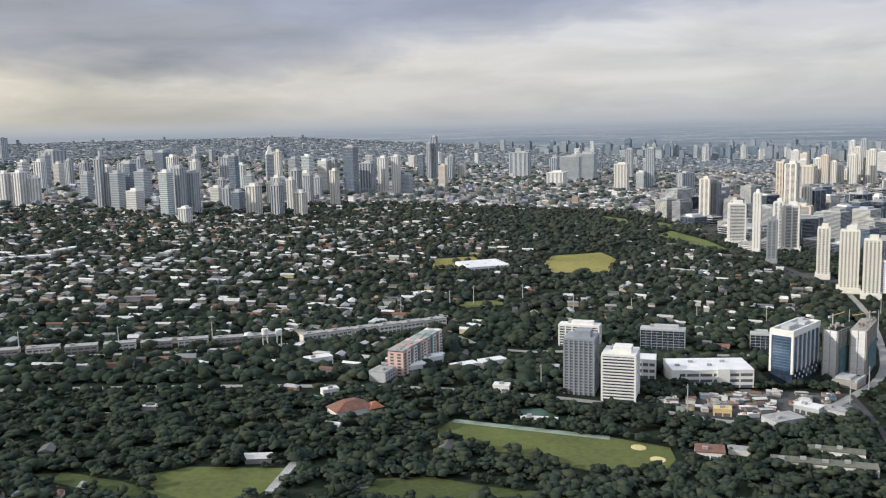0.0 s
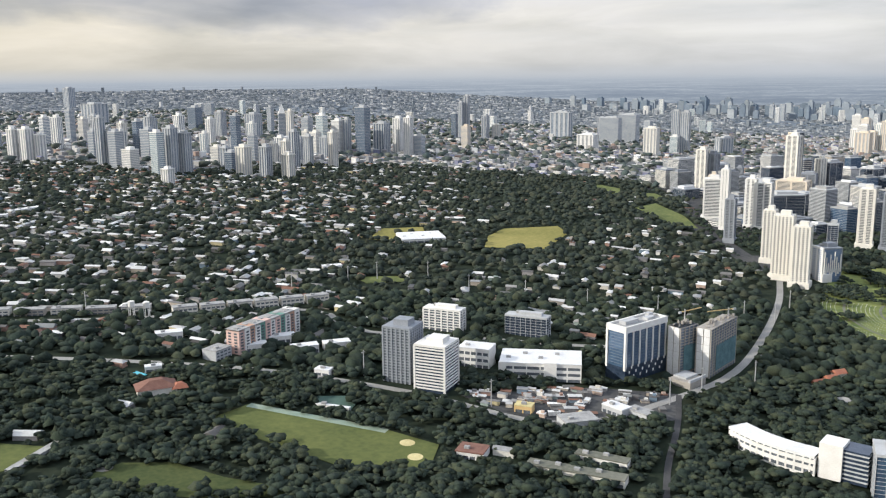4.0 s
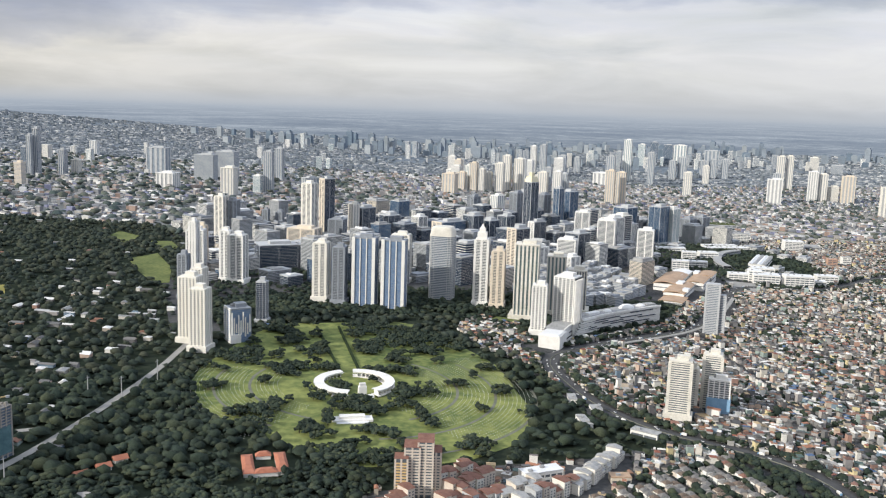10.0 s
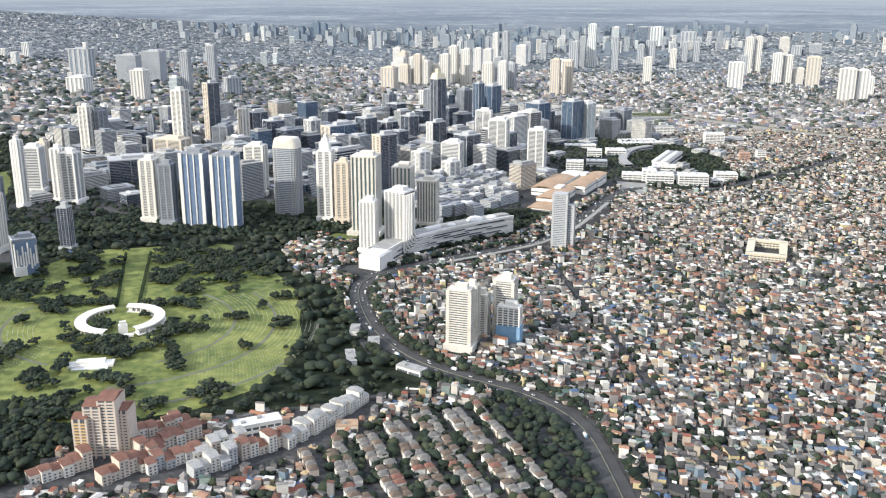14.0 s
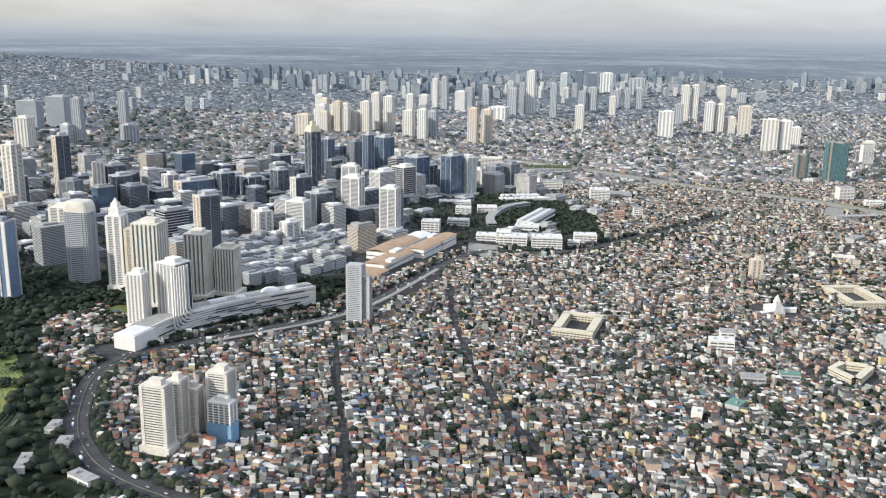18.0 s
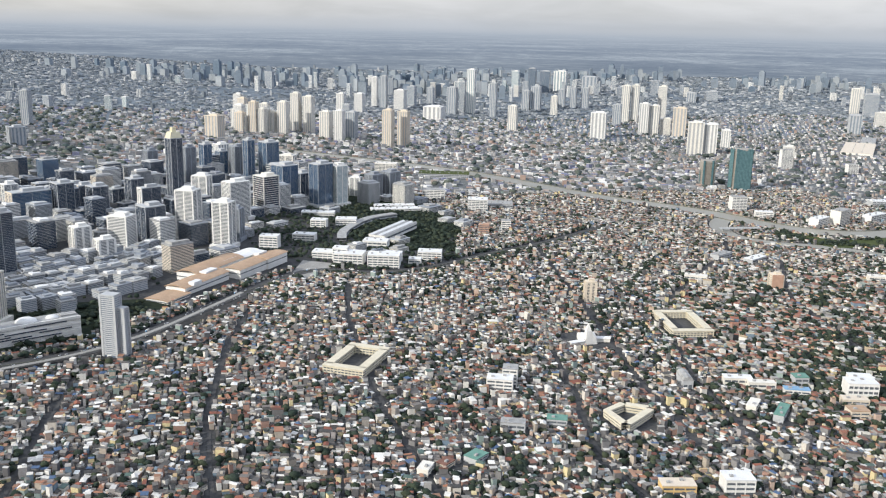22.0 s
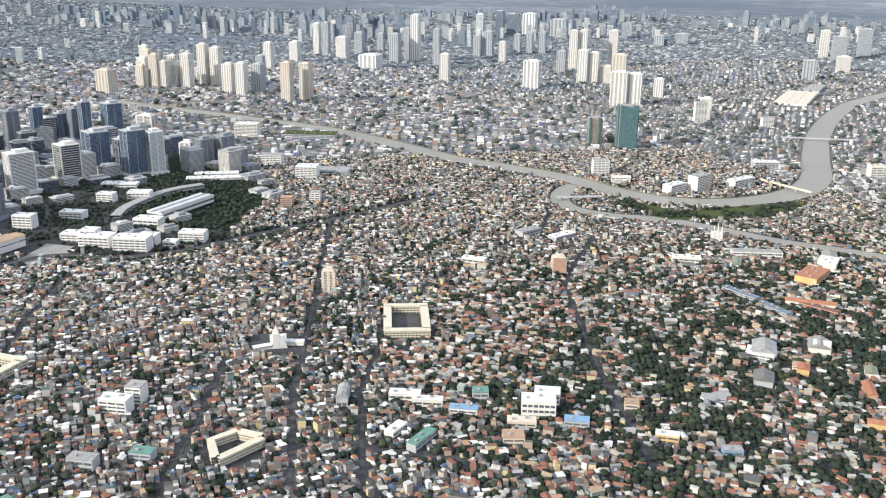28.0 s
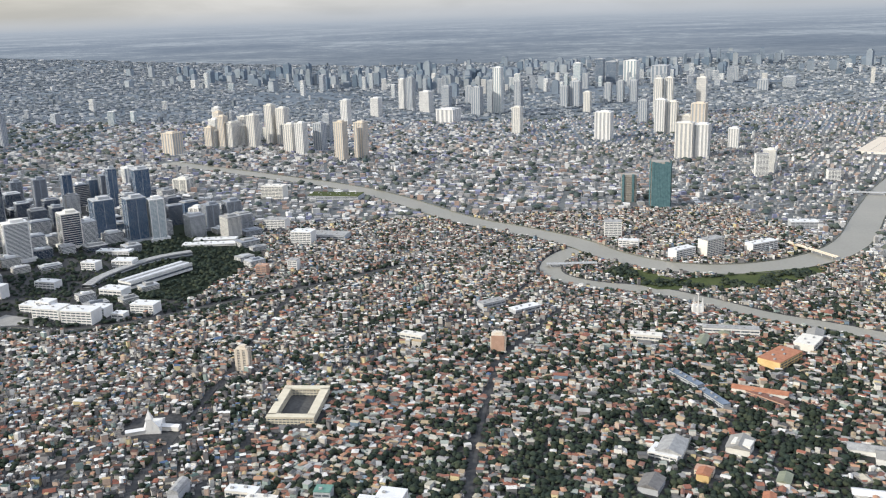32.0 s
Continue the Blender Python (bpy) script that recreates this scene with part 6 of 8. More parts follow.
# ---- ring-shaped campus and white blocks north of the malls ----
campus = thing("ring_campus", 0, 0, 0, "low campus with a curved wing and a long white-roofed hall", "campus")
arc = smooth([(416, 780), (424, 808), (441, 834), (459, 856), (477, 869), (500, 876)], 2)
for z, hgt, w, mat in ((0, 4, 8, "glass"), (0.9, 1.0, 8.5, "grey"), (3.0, 1.2, 8.8, "roofgrey")):
    curved = ribbon("tmp", arc, w, z, hgt, mat)
    part("curved_wing" if mat == "glass" else "wall_band", curved.data, campus)
    bpy.data.objects.remove(curved)
part("hall", Shape().block(0, 0, 0, 70, 17, 6).mesh("hall", "white"), campus, "", (473, 800, 0), 45)
part("window_strip", Shape().block(0, 0, 2.4, 70.3, 17.3, 1.6).mesh("window_strip", "glass"), campus, "", (473, 800, 0), 45)
for k in range(4):
    part("hall_roof", Shape().gable(0, (k - 1.5) * 4.5, 6, 71, 4.4, 0.9).mesh("hall_roof", "roofwhite" if k % 2 else "roofgrey"), campus, "", (473, 800, 0), 45)
DISCS += [(473, 800, 20), (455, 782, 14), (492, 819, 14)] + [(x, y, 6) for x, y in arc[::2]]
for x, y, w, d, h, r in ((386, 724, 18, 12, 6, -28), (403, 704, 24, 15, 9, -28), (398, 714, 12, 10, 11, -28), (428, 688, 26, 14, 10.5, -25), (440, 700, 14, 12, 8, -25), (474, 702, 20, 12, 8, -25),
                         (515, 920, 55, 12, 2.6, -10), (520, 940, 45, 12, 2.6, -10), (424, 902, 34, 12, 4, -20), (440, 850, 20, 13, 7, -20), (384, 789, 20, 10, 6.5, -28), (348, 767, 16, 10, 11, -28),
                         (411, 844, 15, 10, 8, -28), (443, 759, 22, 13, 5.5, -30), (456, 690, 10, 8, 5, -25)):
    slab_building("white_block", x, y, w, d, h, r, "white", "roofwhite", "low white institutional block", max(2, int(h / 2)), "building", 4)
CARPARK = [(349, 680), (366, 717), (390, 702), (374, 675), (355, 656)]
sheet("car_park", CARPARK, 0.08, "pale_road", "pale paved car park beside the mall", "car park")
POLYS.append(CARPARK)
for side in (-17.6, 17.6):
    wall = ribbon("river_wall", inset(RIVER, side), 0.9, 0, 0.8, "path")
    tagged(wall, "low pale embankment wall along the river", "wall", "", "structure")


# ---- schools and landmarks in the low town ----
def courtyard_school(x, y, w, d, h, rot, wall, roof, label, depth=4.2):
    t = thing("courtyard_school", x, y, rot, label, "school")
    for cx, cy, bw, bd in ((0, -d / 2 + depth / 2, w, depth), (0, d / 2 - depth / 2, w, depth), (-w / 2 + depth / 2, 0, depth, d - 2 * depth), (w / 2 - depth / 2, 0, depth, d - 2 * depth)):
        part("wing", Shape().block(cx, cy, 0, bw, bd, h).mesh("wing", "glass"), t)
        for k in range(3):
            part("gallery_band", Shape().block(cx, cy, k * h / 3 + 0.7, bw + 0.5, bd + 0.5, h / 3 - 0.8).mesh("gallery_band", wall), t)
        n = int(max(bw, bd) / 2.2)
        post = Shape().block(0, 0, 0, *((0.5, bd + 0.6) if bw > bd else (bw + 0.6, 0.5)), h).mesh("post", wall)
        for i in range(n + 1):
            o = (i / n - 0.5) * (max(bw, bd) - 0.6)
            part("post", post, t, "", (cx + (o if bw > bd else 0), cy + (0 if bw > bd else o), 0))
        part("wing_roof", Shape().block(cx, cy, h, bw + 0.9, bd + 0.9, 0.5).mesh("wing_roof", roof), t)
    for k in (-1, 1):
        DISCS.append((x - k * d * 0.24 * math.sin(radians(rot)), y + k * d * 0.24 * math.cos(radians(rot)), 0.56 * w + 1.5))
    return t


courtyard_school(584, 493, 28, 46, 4.6, -17, "butter", "butter", "cream school built round a square courtyard")
courtyard_school(344, 477, 25, 40, 4.6, -40, "butter", "butter", "cream courtyard school with colonnaded galleries")
wedge = thing("wedge_school", 0, 0, 0, "cream school with two wings meeting in a wedge", "school")
for line in ([(450, 356), (450, 373), (463, 378)], [(451, 355), (473, 367)], [(464, 377), (473, 369)]):
    for z, hgt, w, mat in ((0, 4.4, 3.4, "glass"), (0.8, 1.0, 3.8, "butter"), (2.2, 1.0, 3.8, "butter"), (3.8, 1.1, 4.0, "butter")):
        wing = ribbon("tmp", line, w, z, hgt, mat)
        part("wing" if mat == "glass" else "gallery_band", wing.data, wedge)
        bpy.data.objects.remove(wing)
DISCS.append((459, 366, 15))
church = thing("white_church", 501, 480, -8, "white church with a stepped tower and fan roof", "church")
part("nave", Shape().block(0, 2, 0, 9, 12, 4).gable(0, 2, 4, 9.6, 12.4, 2.2).mesh("nave", "white"), church)
part("gable_screen", Shape().prism([(-5, 0), (5, 0), (3.4, 4.6), (1.6, 7), (0, 9.6), (-1.6, 7), (-3.4, 4.6)], 0, 0.8).mesh("gable_screen", "white"), church, "tall curved white gable wall", (0, -4, 0)).rotation_euler = (radians(90), 0, 0)
for s in (-1, 1):
    part("side_wing", Shape().block(0, 0, 0, 12, 4, 2.6).mesh("side_wing", "cream"), church, "", (s * 9, -2 + 2 * s, 0), -14 * s)
    part("wing_roof", Shape().gable(0, 0, 2.6, 12.6, 4.6, 1).mesh("wing_roof", "roofwhite"), church, "", (s * 9, -2 + 2 * s, 0), -14 * s)
part("bell_tower", Shape().block(-1.5, -3.2, 0, 3.4, 3.4, 9).mesh("bell_tower", "white"), church)
part("spire", Shape().prism([(-3.4, -5.1), (0.4, -5.1), (0.4, -1.3), (-3.4, -1.3)], 9, 14, 0, 0.08).mesh("spire", "white"), church, "slender white spire")
DISCS.append((501, 482, 17))
temple = thing("twin_spire_church", 905, 612, -20, "white church with pointed spires", "church")
part("nave", Shape().block(0, 0, 0, 9, 6, 5).gable(0, 0, 5, 9, 6, 2).mesh("nave", "white"), temple)
for s in (-3.4, 0, 3.4):
    part("spire", Shape().prism([(s - 1, -3.5), (s + 1, -3.5), (s + 1, -1.5), (s - 1, -1.5)], 0, 13 + (s == 0) * 2, 0, 0.1).mesh("spire", "white"), temple)
DISCS.append((905, 612, 8))
slab_building("white_hall", 612, 362, 17, 10, 9, -25, "white", "roofwhite", "big white flat-roofed hall among trees", 3)
slab_building("barrel_gym", 520, 402, 5.5, 14, 5, -20, "grey", "roofgrey", "grey gymnasium with a rounded roof", 1)
part("barrel_roof", Shape().prism([(-3, 0), (-2.2, 1.6), (0, 2.3), (2.2, 1.6), (3, 0)], -7, 7).mesh("barrel_roof", "roofgrey"), bpy.data.objects["barrel_gym"], "", (0, 0, 5.2)).rotation_euler = (radians(90), 0, 0)
for x, y, w, d, h, r, wall, roof, label in (
        (622, 372, 13, 9, 7, -28, "white", "roofwhite", "white stepped hall"), (545, 350, 18, 5, 4, 38, "grey", "turf_edge", "green-roofed school wing"), (536, 362, 12, 5, 4, 38, "cream", "cream", "cream school wing"),
        (588, 340, 10, 8, 4, -20, "tan", "brownroof", "brown-roofed hall"), 
        (908, 500, 30, 16, 6, 30, "ochre", "terra", "ochre factory with a rust roof"), (945, 524, 22, 14, 5, 40, "cream", "cream", "cream factory shed"), (864, 448, 34, 5, 3, -66, "brick", "dullroof", "long orange-red shed"),
        (831, 484, 30, 5, 3, -78, "grey", "slate", "long blue-green roofed shed"), (834, 452, 26, 5, 3, -84, "grey", "slate", "long blue-green roofed shed"), (774, 392, 16, 12, 3.4, -45, "white", "roofwhite", "pale barrel-roofed hall"),
        (817, 389, 10, 8, 5, -45, "cream", "cream", "cream hall"), (710, 350, 12, 5, 2.6, -30, "grey", "roofgrey", "grey-roofed hall"), (661, 320, 11, 5, 4, -35, "ochre", "cream", "yellowish row building"),
        (785, 370, 9, 6, 3, -40, "tan", "brick", "orange-roofed hall"), (662, 354, 7, 6, 4, -30, "tan", "brownroof", "orange-brown block"), (683, 299, 9, 5, 4, -25, "bluepaint", "roofgrey", "blue and white block"),
        (364, 347, 9, 7, 3, 30, "grey", "turf_edge", "green-roofed hall"), (337, 342, 8, 5, 3.4, 50, "cream", "cream", "cream hall"), (348, 345, 7, 5, 2.6, 30, "tan", "dullroof", "red-roofed hall"),
        (440, 297, 15, 7, 4, -20, "ochre", "tan", "ochre block"), (467, 290, 13, 9, 7, -20, "white", "roofwhite", "white block"),
        (551, 394, 16, 6, 5, -25, "cream", "roofwhite", "cream school wing with a pale roof"), (560, 384, 15, 5, 5, -25, "cream", "cream", "cream school wing with a sandy roof"),
        (575, 372, 14, 5, 4, -30, "white", "bluepaint", "white hall with a blue roof"), (590, 386, 8, 7, 5, -20, "grey", "turf_edge", "domed green-roofed hall"),
        (598, 352, 14, 6, 4, -25, "tan", "tan", "tan school wing"), (625, 345, 12, 6, 4, -30, "grey", "bluepaint", "grey block with a blue roof"),
        (395, 372, 12, 6, 5, -30, "grey", "roofgrey", "green-grey roofed hall"), (420, 372, 10, 6, 4, -30, "grey", "turf_edge", "hall with a green roof"),
        (410, 420, 14, 8, 8, -30, "white", "roofwhite", "white hospital block"),
        (420, 428, 8, 8, 10, -30, "white", "roofgrey", "white hospital tower wing"), 
        (672, 596, 18, 7, 5, -40, "cream", "cream", "cream school block"), (770, 640, 24, 9, 5, 20, "grey", "roofwhite", "long grey market hall"),
        (748, 660, 22, 9, 5, 20, "grey", "roofgrey", "long market hall"), 
        
        
        (838, 560, 22, 8, 5, -30, "cream", "cream", "cream riverside block"), (905, 560, 40, 8, 5, -25, "white", "roofgrey", "long pale riverside shed"),
        
        
        (640, 930, 40, 22, 5, -25, "grey", "roofgrey", "grey depot hall by the river"),
        (1690, 1415, 200, 60, 6, 42, "cream", "tan", "wide factory with yellowish roofs"), (1850, 1540, 120, 30, 7, 42, "grey", "roofgrey", "long white factory shed"),
        (1002, 774, 24, 12, 18, 20, "cream", "roofgrey", "cream riverside mill"), (970, 772, 26, 11, 10, 20, "white", "roofwhite", "white riverside plant"), (940, 874, 18, 13, 17, -20, "white", "roofgrey", "white riverside block"),
        (937, 824, 20, 9, 8, -30, "white", "roofwhite", "white riverside hall"), (1060, 780, 34, 11, 10, 15, "white", "roofwhite", "white riverside warehouse"), (1164, 868, 30, 15, 8, -20, "grey", "roofwhite", "pale roofed depot"),
        (1269, 786, 40, 15, 14, -25, "cream", "tan", "tan block beyond the river"), (588, 1182, 30, 18, 17, -25, "cream", "cream", "cream block by the river"), (667, 1162, 70, 28, 6, -25, "grey", "rough", "low stadium with a grass field"),
        (585, 986, 26, 15, 12, -25, "white", "roofgrey", "white block at the district's edge"), (611, 914, 22, 16, 13, -25, "white", "roofwhite", "round-shouldered white hall"),
        (567, 797, 10, 7, 9, -25, "brick", "brick", "orange town block"), (596, 807, 9, 9, 10, -25, "white", "roofgrey", "pale round town block"), (1390, 1142, 17, 12, 16, -20, "white", "roofgrey", "white slab block"),
        (1321, 1220, 19, 12, 34, -20, "white", "roofgrey", "tall white block")):
    slab_building("town_block", x, y, w, d, h, r, wall, roof, label + " in the low town", max(2, int(h / 1.8)), "building", 4)

# gabled sheds and halls between the houses of the garden quarter
for x, y, w, d, h, r, wall, roof, label in (
        (866, 454, 42, 9, 5, -38, "cream", "terra", "long shed with an orange tiled roof"), (779, 395, 24, 17, 6, 52, "white", "roofgrey", "pale warehouse with a ribbed grey roof"), (817, 391, 20, 16, 5, 50, "cream", "pale_road", "cream hall with a pale roof"),
        (782, 365, 10, 8, 6, 50, "ochre", "terra", "ochre house block with an orange roof"), (886, 360, 18, 14, 6, -35, "white", "pale_road", "white gabled hall"), (895, 322, 18, 15, 5, -35, "cream", "dullroof", "red-roofed hall among trees"),
        (923, 324, 34, 13, 5, -35, "cream", "oliveroof", "olive-roofed depot"), (911, 343, 26, 14, 6, -35, "white", "roofwhite", "white-roofed warehouse"), (820, 353, 14, 8, 4, 50, "cream", "oliveroof", "olive-roofed workshop"),
        (752, 362, 18, 13, 5, 50, "grey", "tilegrey", "grey-roofed workshop"), (902, 562, 26, 9, 4, 52, "cream", "oliveroof", "long olive-roofed shed"), (875, 546, 26, 8, 4, 52, "cream", "oliveroof", "long olive-roofed shed"),
        (958, 536, 30, 14, 5, 52, "white", "pale_road", "pale warehouse"), (882, 373, 26, 11, 4, -35, "white", "roofgrey", "grey-roofed shed"), (799, 333, 22, 7, 5, 55, "brick", "terra", "orange-roofed row"),
        (775, 300, 17, 7, 5, -40, "ochre", "terra", "orange-roofed row"), (853, 331, 22, 9, 4, -30, "white", "roofwhite", "white-roofed shed"), (794, 281, 20, 8, 4, -35, "cream", "oliveroof", "olive-roofed shed"),
        (711, 350, 20, 8, 4, 8, "white", "roofgrey", "grey-roofed shed")):
    w, d, h = w * 0.8, d * 0.8, h * 0.7
    t = thing("shed", x, y, r, label + " in the garden quarter", "shed", "sheds of the garden quarter")
    DISCS.append((x, y, 0.5 * d + 1.5))
    DISCS += [(x + k * w * 0.3 * math.cos(radians(r)), y + k * w * 0.3 * math.sin(radians(r)), 0.5 * d + 1) for k in (-1, 1)]
    part("shed_wall", Shape().block(0, 0, -0.4, w, d, h + 0.4).mesh("shed_wall", wall), t)
    part("gable_roof", Shape().gable(0, 0, h, w + 0.8, d + 1.0, d * 0.2).mesh("gable_roof", roof), t)

# island fields and bridges
ISLAND = [(868, 740), (901, 752), (931, 700), (980, 704), (1016, 708), (1076, 712), (1073, 688), (991, 654), (900, 676)]
sheet("island_meadow", ISLAND, 0.08, "rough", "grassy tree-lined river island", "meadow")
POLYS.append(ISLAND)
for (x0, y0), (x1, y1), mat, label in (((830, 768), (876, 758), "grey", "grey concrete bridge over the creek"), ((1100, 796), (1111, 728), "tan", "yellow steel bridge over the river"),
                                       ((1330, 1040), (1425, 985), "grey", "pale concrete river bridge")):
    b = thing("bridge", 0, 0, 0, label, "bridge")
    for w, z, hgt in ((5, 3, 0.8), (0.6, 3.8, 0.8)):
        sp = ribbon("tmp", [(x0, y0), (x1, y1)], w, z, hgt, mat)
        part("deck" if w > 1 else "barrier", sp.data, b)
        bpy.data.objects.remove(sp)
    for i in range(5):
        u = (i + 0.5) / 5
        part("pier", Shape().block(0, 0, 0, 1.6, 1.6, 3.1).mesh("pier", "grey"), b, "", (x0 + (x1 - x0) * u, y0 + (y1 - y0) * u, 0))

# fields, yard and long roofs of the western villages
OLIVE = [(-551, 272), (-541, 273), (-523, 265), (-502, 251), (-496, 246), (-505, 244), (-523, 256), (-544, 266)]
sheet("meadow_strip", OLIVE, 0.08, "rough", "dull green strip of meadow between trees", "meadow")
YARD = [(-317, 301), (-262, 307), (-255, 333), (-288, 338), (-342, 327)]
sheet("paved_yard", YARD, 0.03, "town", "worn dark yard beside the road", "yard", 0.04)
GLADE = [(-455, 253), (-448, 262), (-432, 263), (-414, 254), (-393, 248), (-391, 243), (-423, 241), (-452, 247)]
sheet("lower_meadow", GLADE, 0.08, "rough", "dull green meadow in a clearing", "meadow")
pad = [(-452 + 2.6 * math.cos(a * 0.3491), 258 + 2.6 * math.sin(a * 0.3491)) for a in range(18)]
sheet("grey_circle", pad, 0.2, "pale_road", "pale grey circle in the meadow", "paving", 0.06)
POLYS += [OLIVE, YARD, [(x * 0.92 - 33.8, y * 0.8 + 50.4) for x, y in GLADE]]
slab_building("grandstand", -476, 264, 2.2, 22, 0.7, -15, "grey", "roofgrey", "long low stand beside the playing field", 1)
for x, y, w, d, h, r in ((-648, 305, 7, 5, 5, 10), (-637, 303, 6, 5, 5.5, 10), (-806, 800, 90, 7, 3, 76), (-806, 860, 60, 10, 3, 80), (-684, 640, 44, 5, 2.2, 15), (-664, 676, 26, 6, 2.2, 60), (-815, 630, 26, 12, 3, 45),
                         (41, 403, 9, 4, 2.2, 70), (31, 370, 14, 4, 2.2, 80), (54, 351, 13, 5, 2.4, -55), (46, 386, 7, 5, 2.2, 75)):
    slab_building("long_shed", x, y, w, d, h, r, "white", "roofgrey" if y < 420 else "roofwhite", "long pale flat-roofed shed beside the road", 1, "building", 5)

# water towers, masts, lamp poles, site crane
for x, y, h in ((-495, 411, 9), (-489, 414, 8), (-640, 352, 8)):
    t = thing("water_tower", x, y, 0, "white water tower on legs above the trees", "water tower")
    part("tank", Shape().prism([(1.5 * math.cos(a * 0.5236), 1.5 * math.sin(a * 0.5236)) for a in range(12)], h - 2.6, h).mesh("tank", "white"), t)
    for sx in (-1, 1):
        for sy in (-1, 1):
            part("leg", Shape().block(sx, sy, 0, 0.3, 0.3, h - 2.5).mesh("leg", "white"), t)
mast = thing("steel_mast", -402, 489, 0, "slender pale steel mast above the trees", "mast", "row of masts")
part("pole", Shape().prism([(0.32 * math.cos(a * 1.0472), 0.32 * math.sin(a * 1.0472)) for a in range(6)], 0, 10.5, 0, 0.5).mesh("pole", "metal"), mast)
part("arm", Shape().block(0, 0, 9.6, 2.0, 0.16, 0.16).mesh("arm", "metal"), mast)
for x, y in ((-387, 503), (-358, 506), (-335, 477), (-305, 468), (-274, 453), (-239, 445), (-197, 438), (-430, 470), (-520, 420), (-560, 412), (-600, 404), (-660, 396), (-246, 336), (-222, 345),
             (-262, 322), (-330, 316), (-380, 345), (-165, 462), (-182, 436)):
    copy_thing(mast, pose(x, y, 0, 0, 0, 40))
crane = thing("tower_crane", -246, 366, 35, "ochre tower crane over the unfinished towers", "crane")
part("mast", Shape().block(0, 0, 0, 0.4, 0.4, 25).mesh("mast", "metal"), crane)
part("jib", Shape().block(4, 0, 24, 13, 0.3, 0.3).mesh("jib", "ochre"), crane)
part("counterweight", Shape().block(-3, 0, 23.6, 1.4, 0.8, 0.8).mesh("counterweight", "grey"), crane)
copy_thing(crane, pose(-226, 371, 0, 0, 0, -160))

# ---- mid-rise blocks filling the business district ----
rng = np.random.default_rng(7)


def clear_of(px, py, pad=0.0, fields=True):
    ok = np.ones(len(px), bool)
    for line, w in KEEP_OUT:
        xs, ys = [p[0] for p in line], [p[1] for p in line]
        box = (px > min(xs) - w) & (px < max(xs) + w) & (py > min(ys) - w) & (py < max(ys) + w) & ok
        idx = np.nonzero(box)[0]
        if len(idx):
            ok[idx] &= ~near_line(px[idx], py[idx], line, w + pad)
    for x, y, r in DISCS:
        ok &= (px - x) ** 2 + (py - y) ** 2 > (r + pad) ** 2
    if fields:
        for poly in POLYS:
            ok &= ~inside(px, py, poly)
    return ok


th = radians(24)
uu, vv = np.meshgrid(np.arange(-900, 900, 27.0), np.arange(-900, 900, 24.5))
uu, vv = uu.ravel() + rng.uniform(-3, 3, uu.size), vv.ravel() + rng.uniform(-3, 3, vv.size)
bx, by = 200 + uu * math.cos(th) - vv * math.sin(th), 800 + uu * math.sin(th) + vv * math.cos(th)
GREYS = [(150, 612), (183, 606), (228, 650), (264, 701), (263, 781), (216, 760), (169, 754), (140, 734)]
ok = inside(bx, by, BGC) & clear_of(bx, by, 1.5) & (inside(bx, by, GREYS) | (by > 690 - 0.35 * (bx - 60) * (bx > 60)) & (by > 640))
PARKY = [(440, 800), (470, 960), (560, 900), (545, 830), (500, 750)]
ok &= ~(inside(bx, by, PARKY)) & ~((bx > 340) & (by < 900))
ok &= (rng.random(len(bx)) < 0.8) & ~inside(bx, by, GREYS)
kinds = ("dark", "grid", "dark", "gridw", "darkband", "blue", "shinyw", "dark", "grid", "cream", "stripe", "tan")
for i, (x, y) in enumerate(zip(bx[ok], by[ok])):
    tall = rng.random()
    h = 4.5 + 5 * rng.random() + (8 + 12 * rng.random()) * (tall > 0.6)
    tower(kinds[int(rng.integers(len(kinds)))], round(float(x), 1), round(float(y), 1), 13 + 9 * rng.random(), 11 + 8 * rng.random(), h, 24 + 5 * rng.random(), "low", False, False)
# stepped grey blocks packed along curved lanes behind the white mall
rk = random.Random(31)
for row in range(11):
    for col in range(13):
        u = (col - 6) * 13.2 + rk.uniform(-1, 1) + (row % 2) * 3
        v = (row - 5) * (14.6 if row % 3 else 13.6) + 0.0016 * u * u
        x, y = 205 + u * math.cos(0.62) - v * math.sin(0.62), 690 + u * math.sin(0.62) + v * math.cos(0.62)
        if rk.random() < 0.9 and inside(np.array([x]), np.array([y]), GREYS)[0] and clear_of(np.array([x]), np.array([y]), -3.0)[0]:
            tower(("bare", "grid", "bare", "grid", "bare", "aged")[rk.randrange(6)], round(x, 1), round(y, 1), rk.uniform(9.5, 12.5), rk.uniform(8, 11), rk.uniform(4.2, 8.6), 35 + 0.18 * u + rk.uniform(-4, 4), "low", False, False)


# low pale blocks among the trees east of the malls
for i, (x, y) in enumerate(zip(bx, by)):
    if x > 340 and y < 900 and inside(x, y, BGC) and not inside(x, y, PARKY) and rng.random() < 0.4 and clear_of(np.array([x]), np.array([y]), 3.0)[0]:
        tower(("gridw", "white", "shinyw", "aged")[i % 4], round(float(x), 1), round(float(y), 1), 12 + 8 * rng.random(), 8 + 5 * rng.random(), 2.8 + 2.6 * rng.random(), 24 + 8 * rng.random(), "low", False, False)


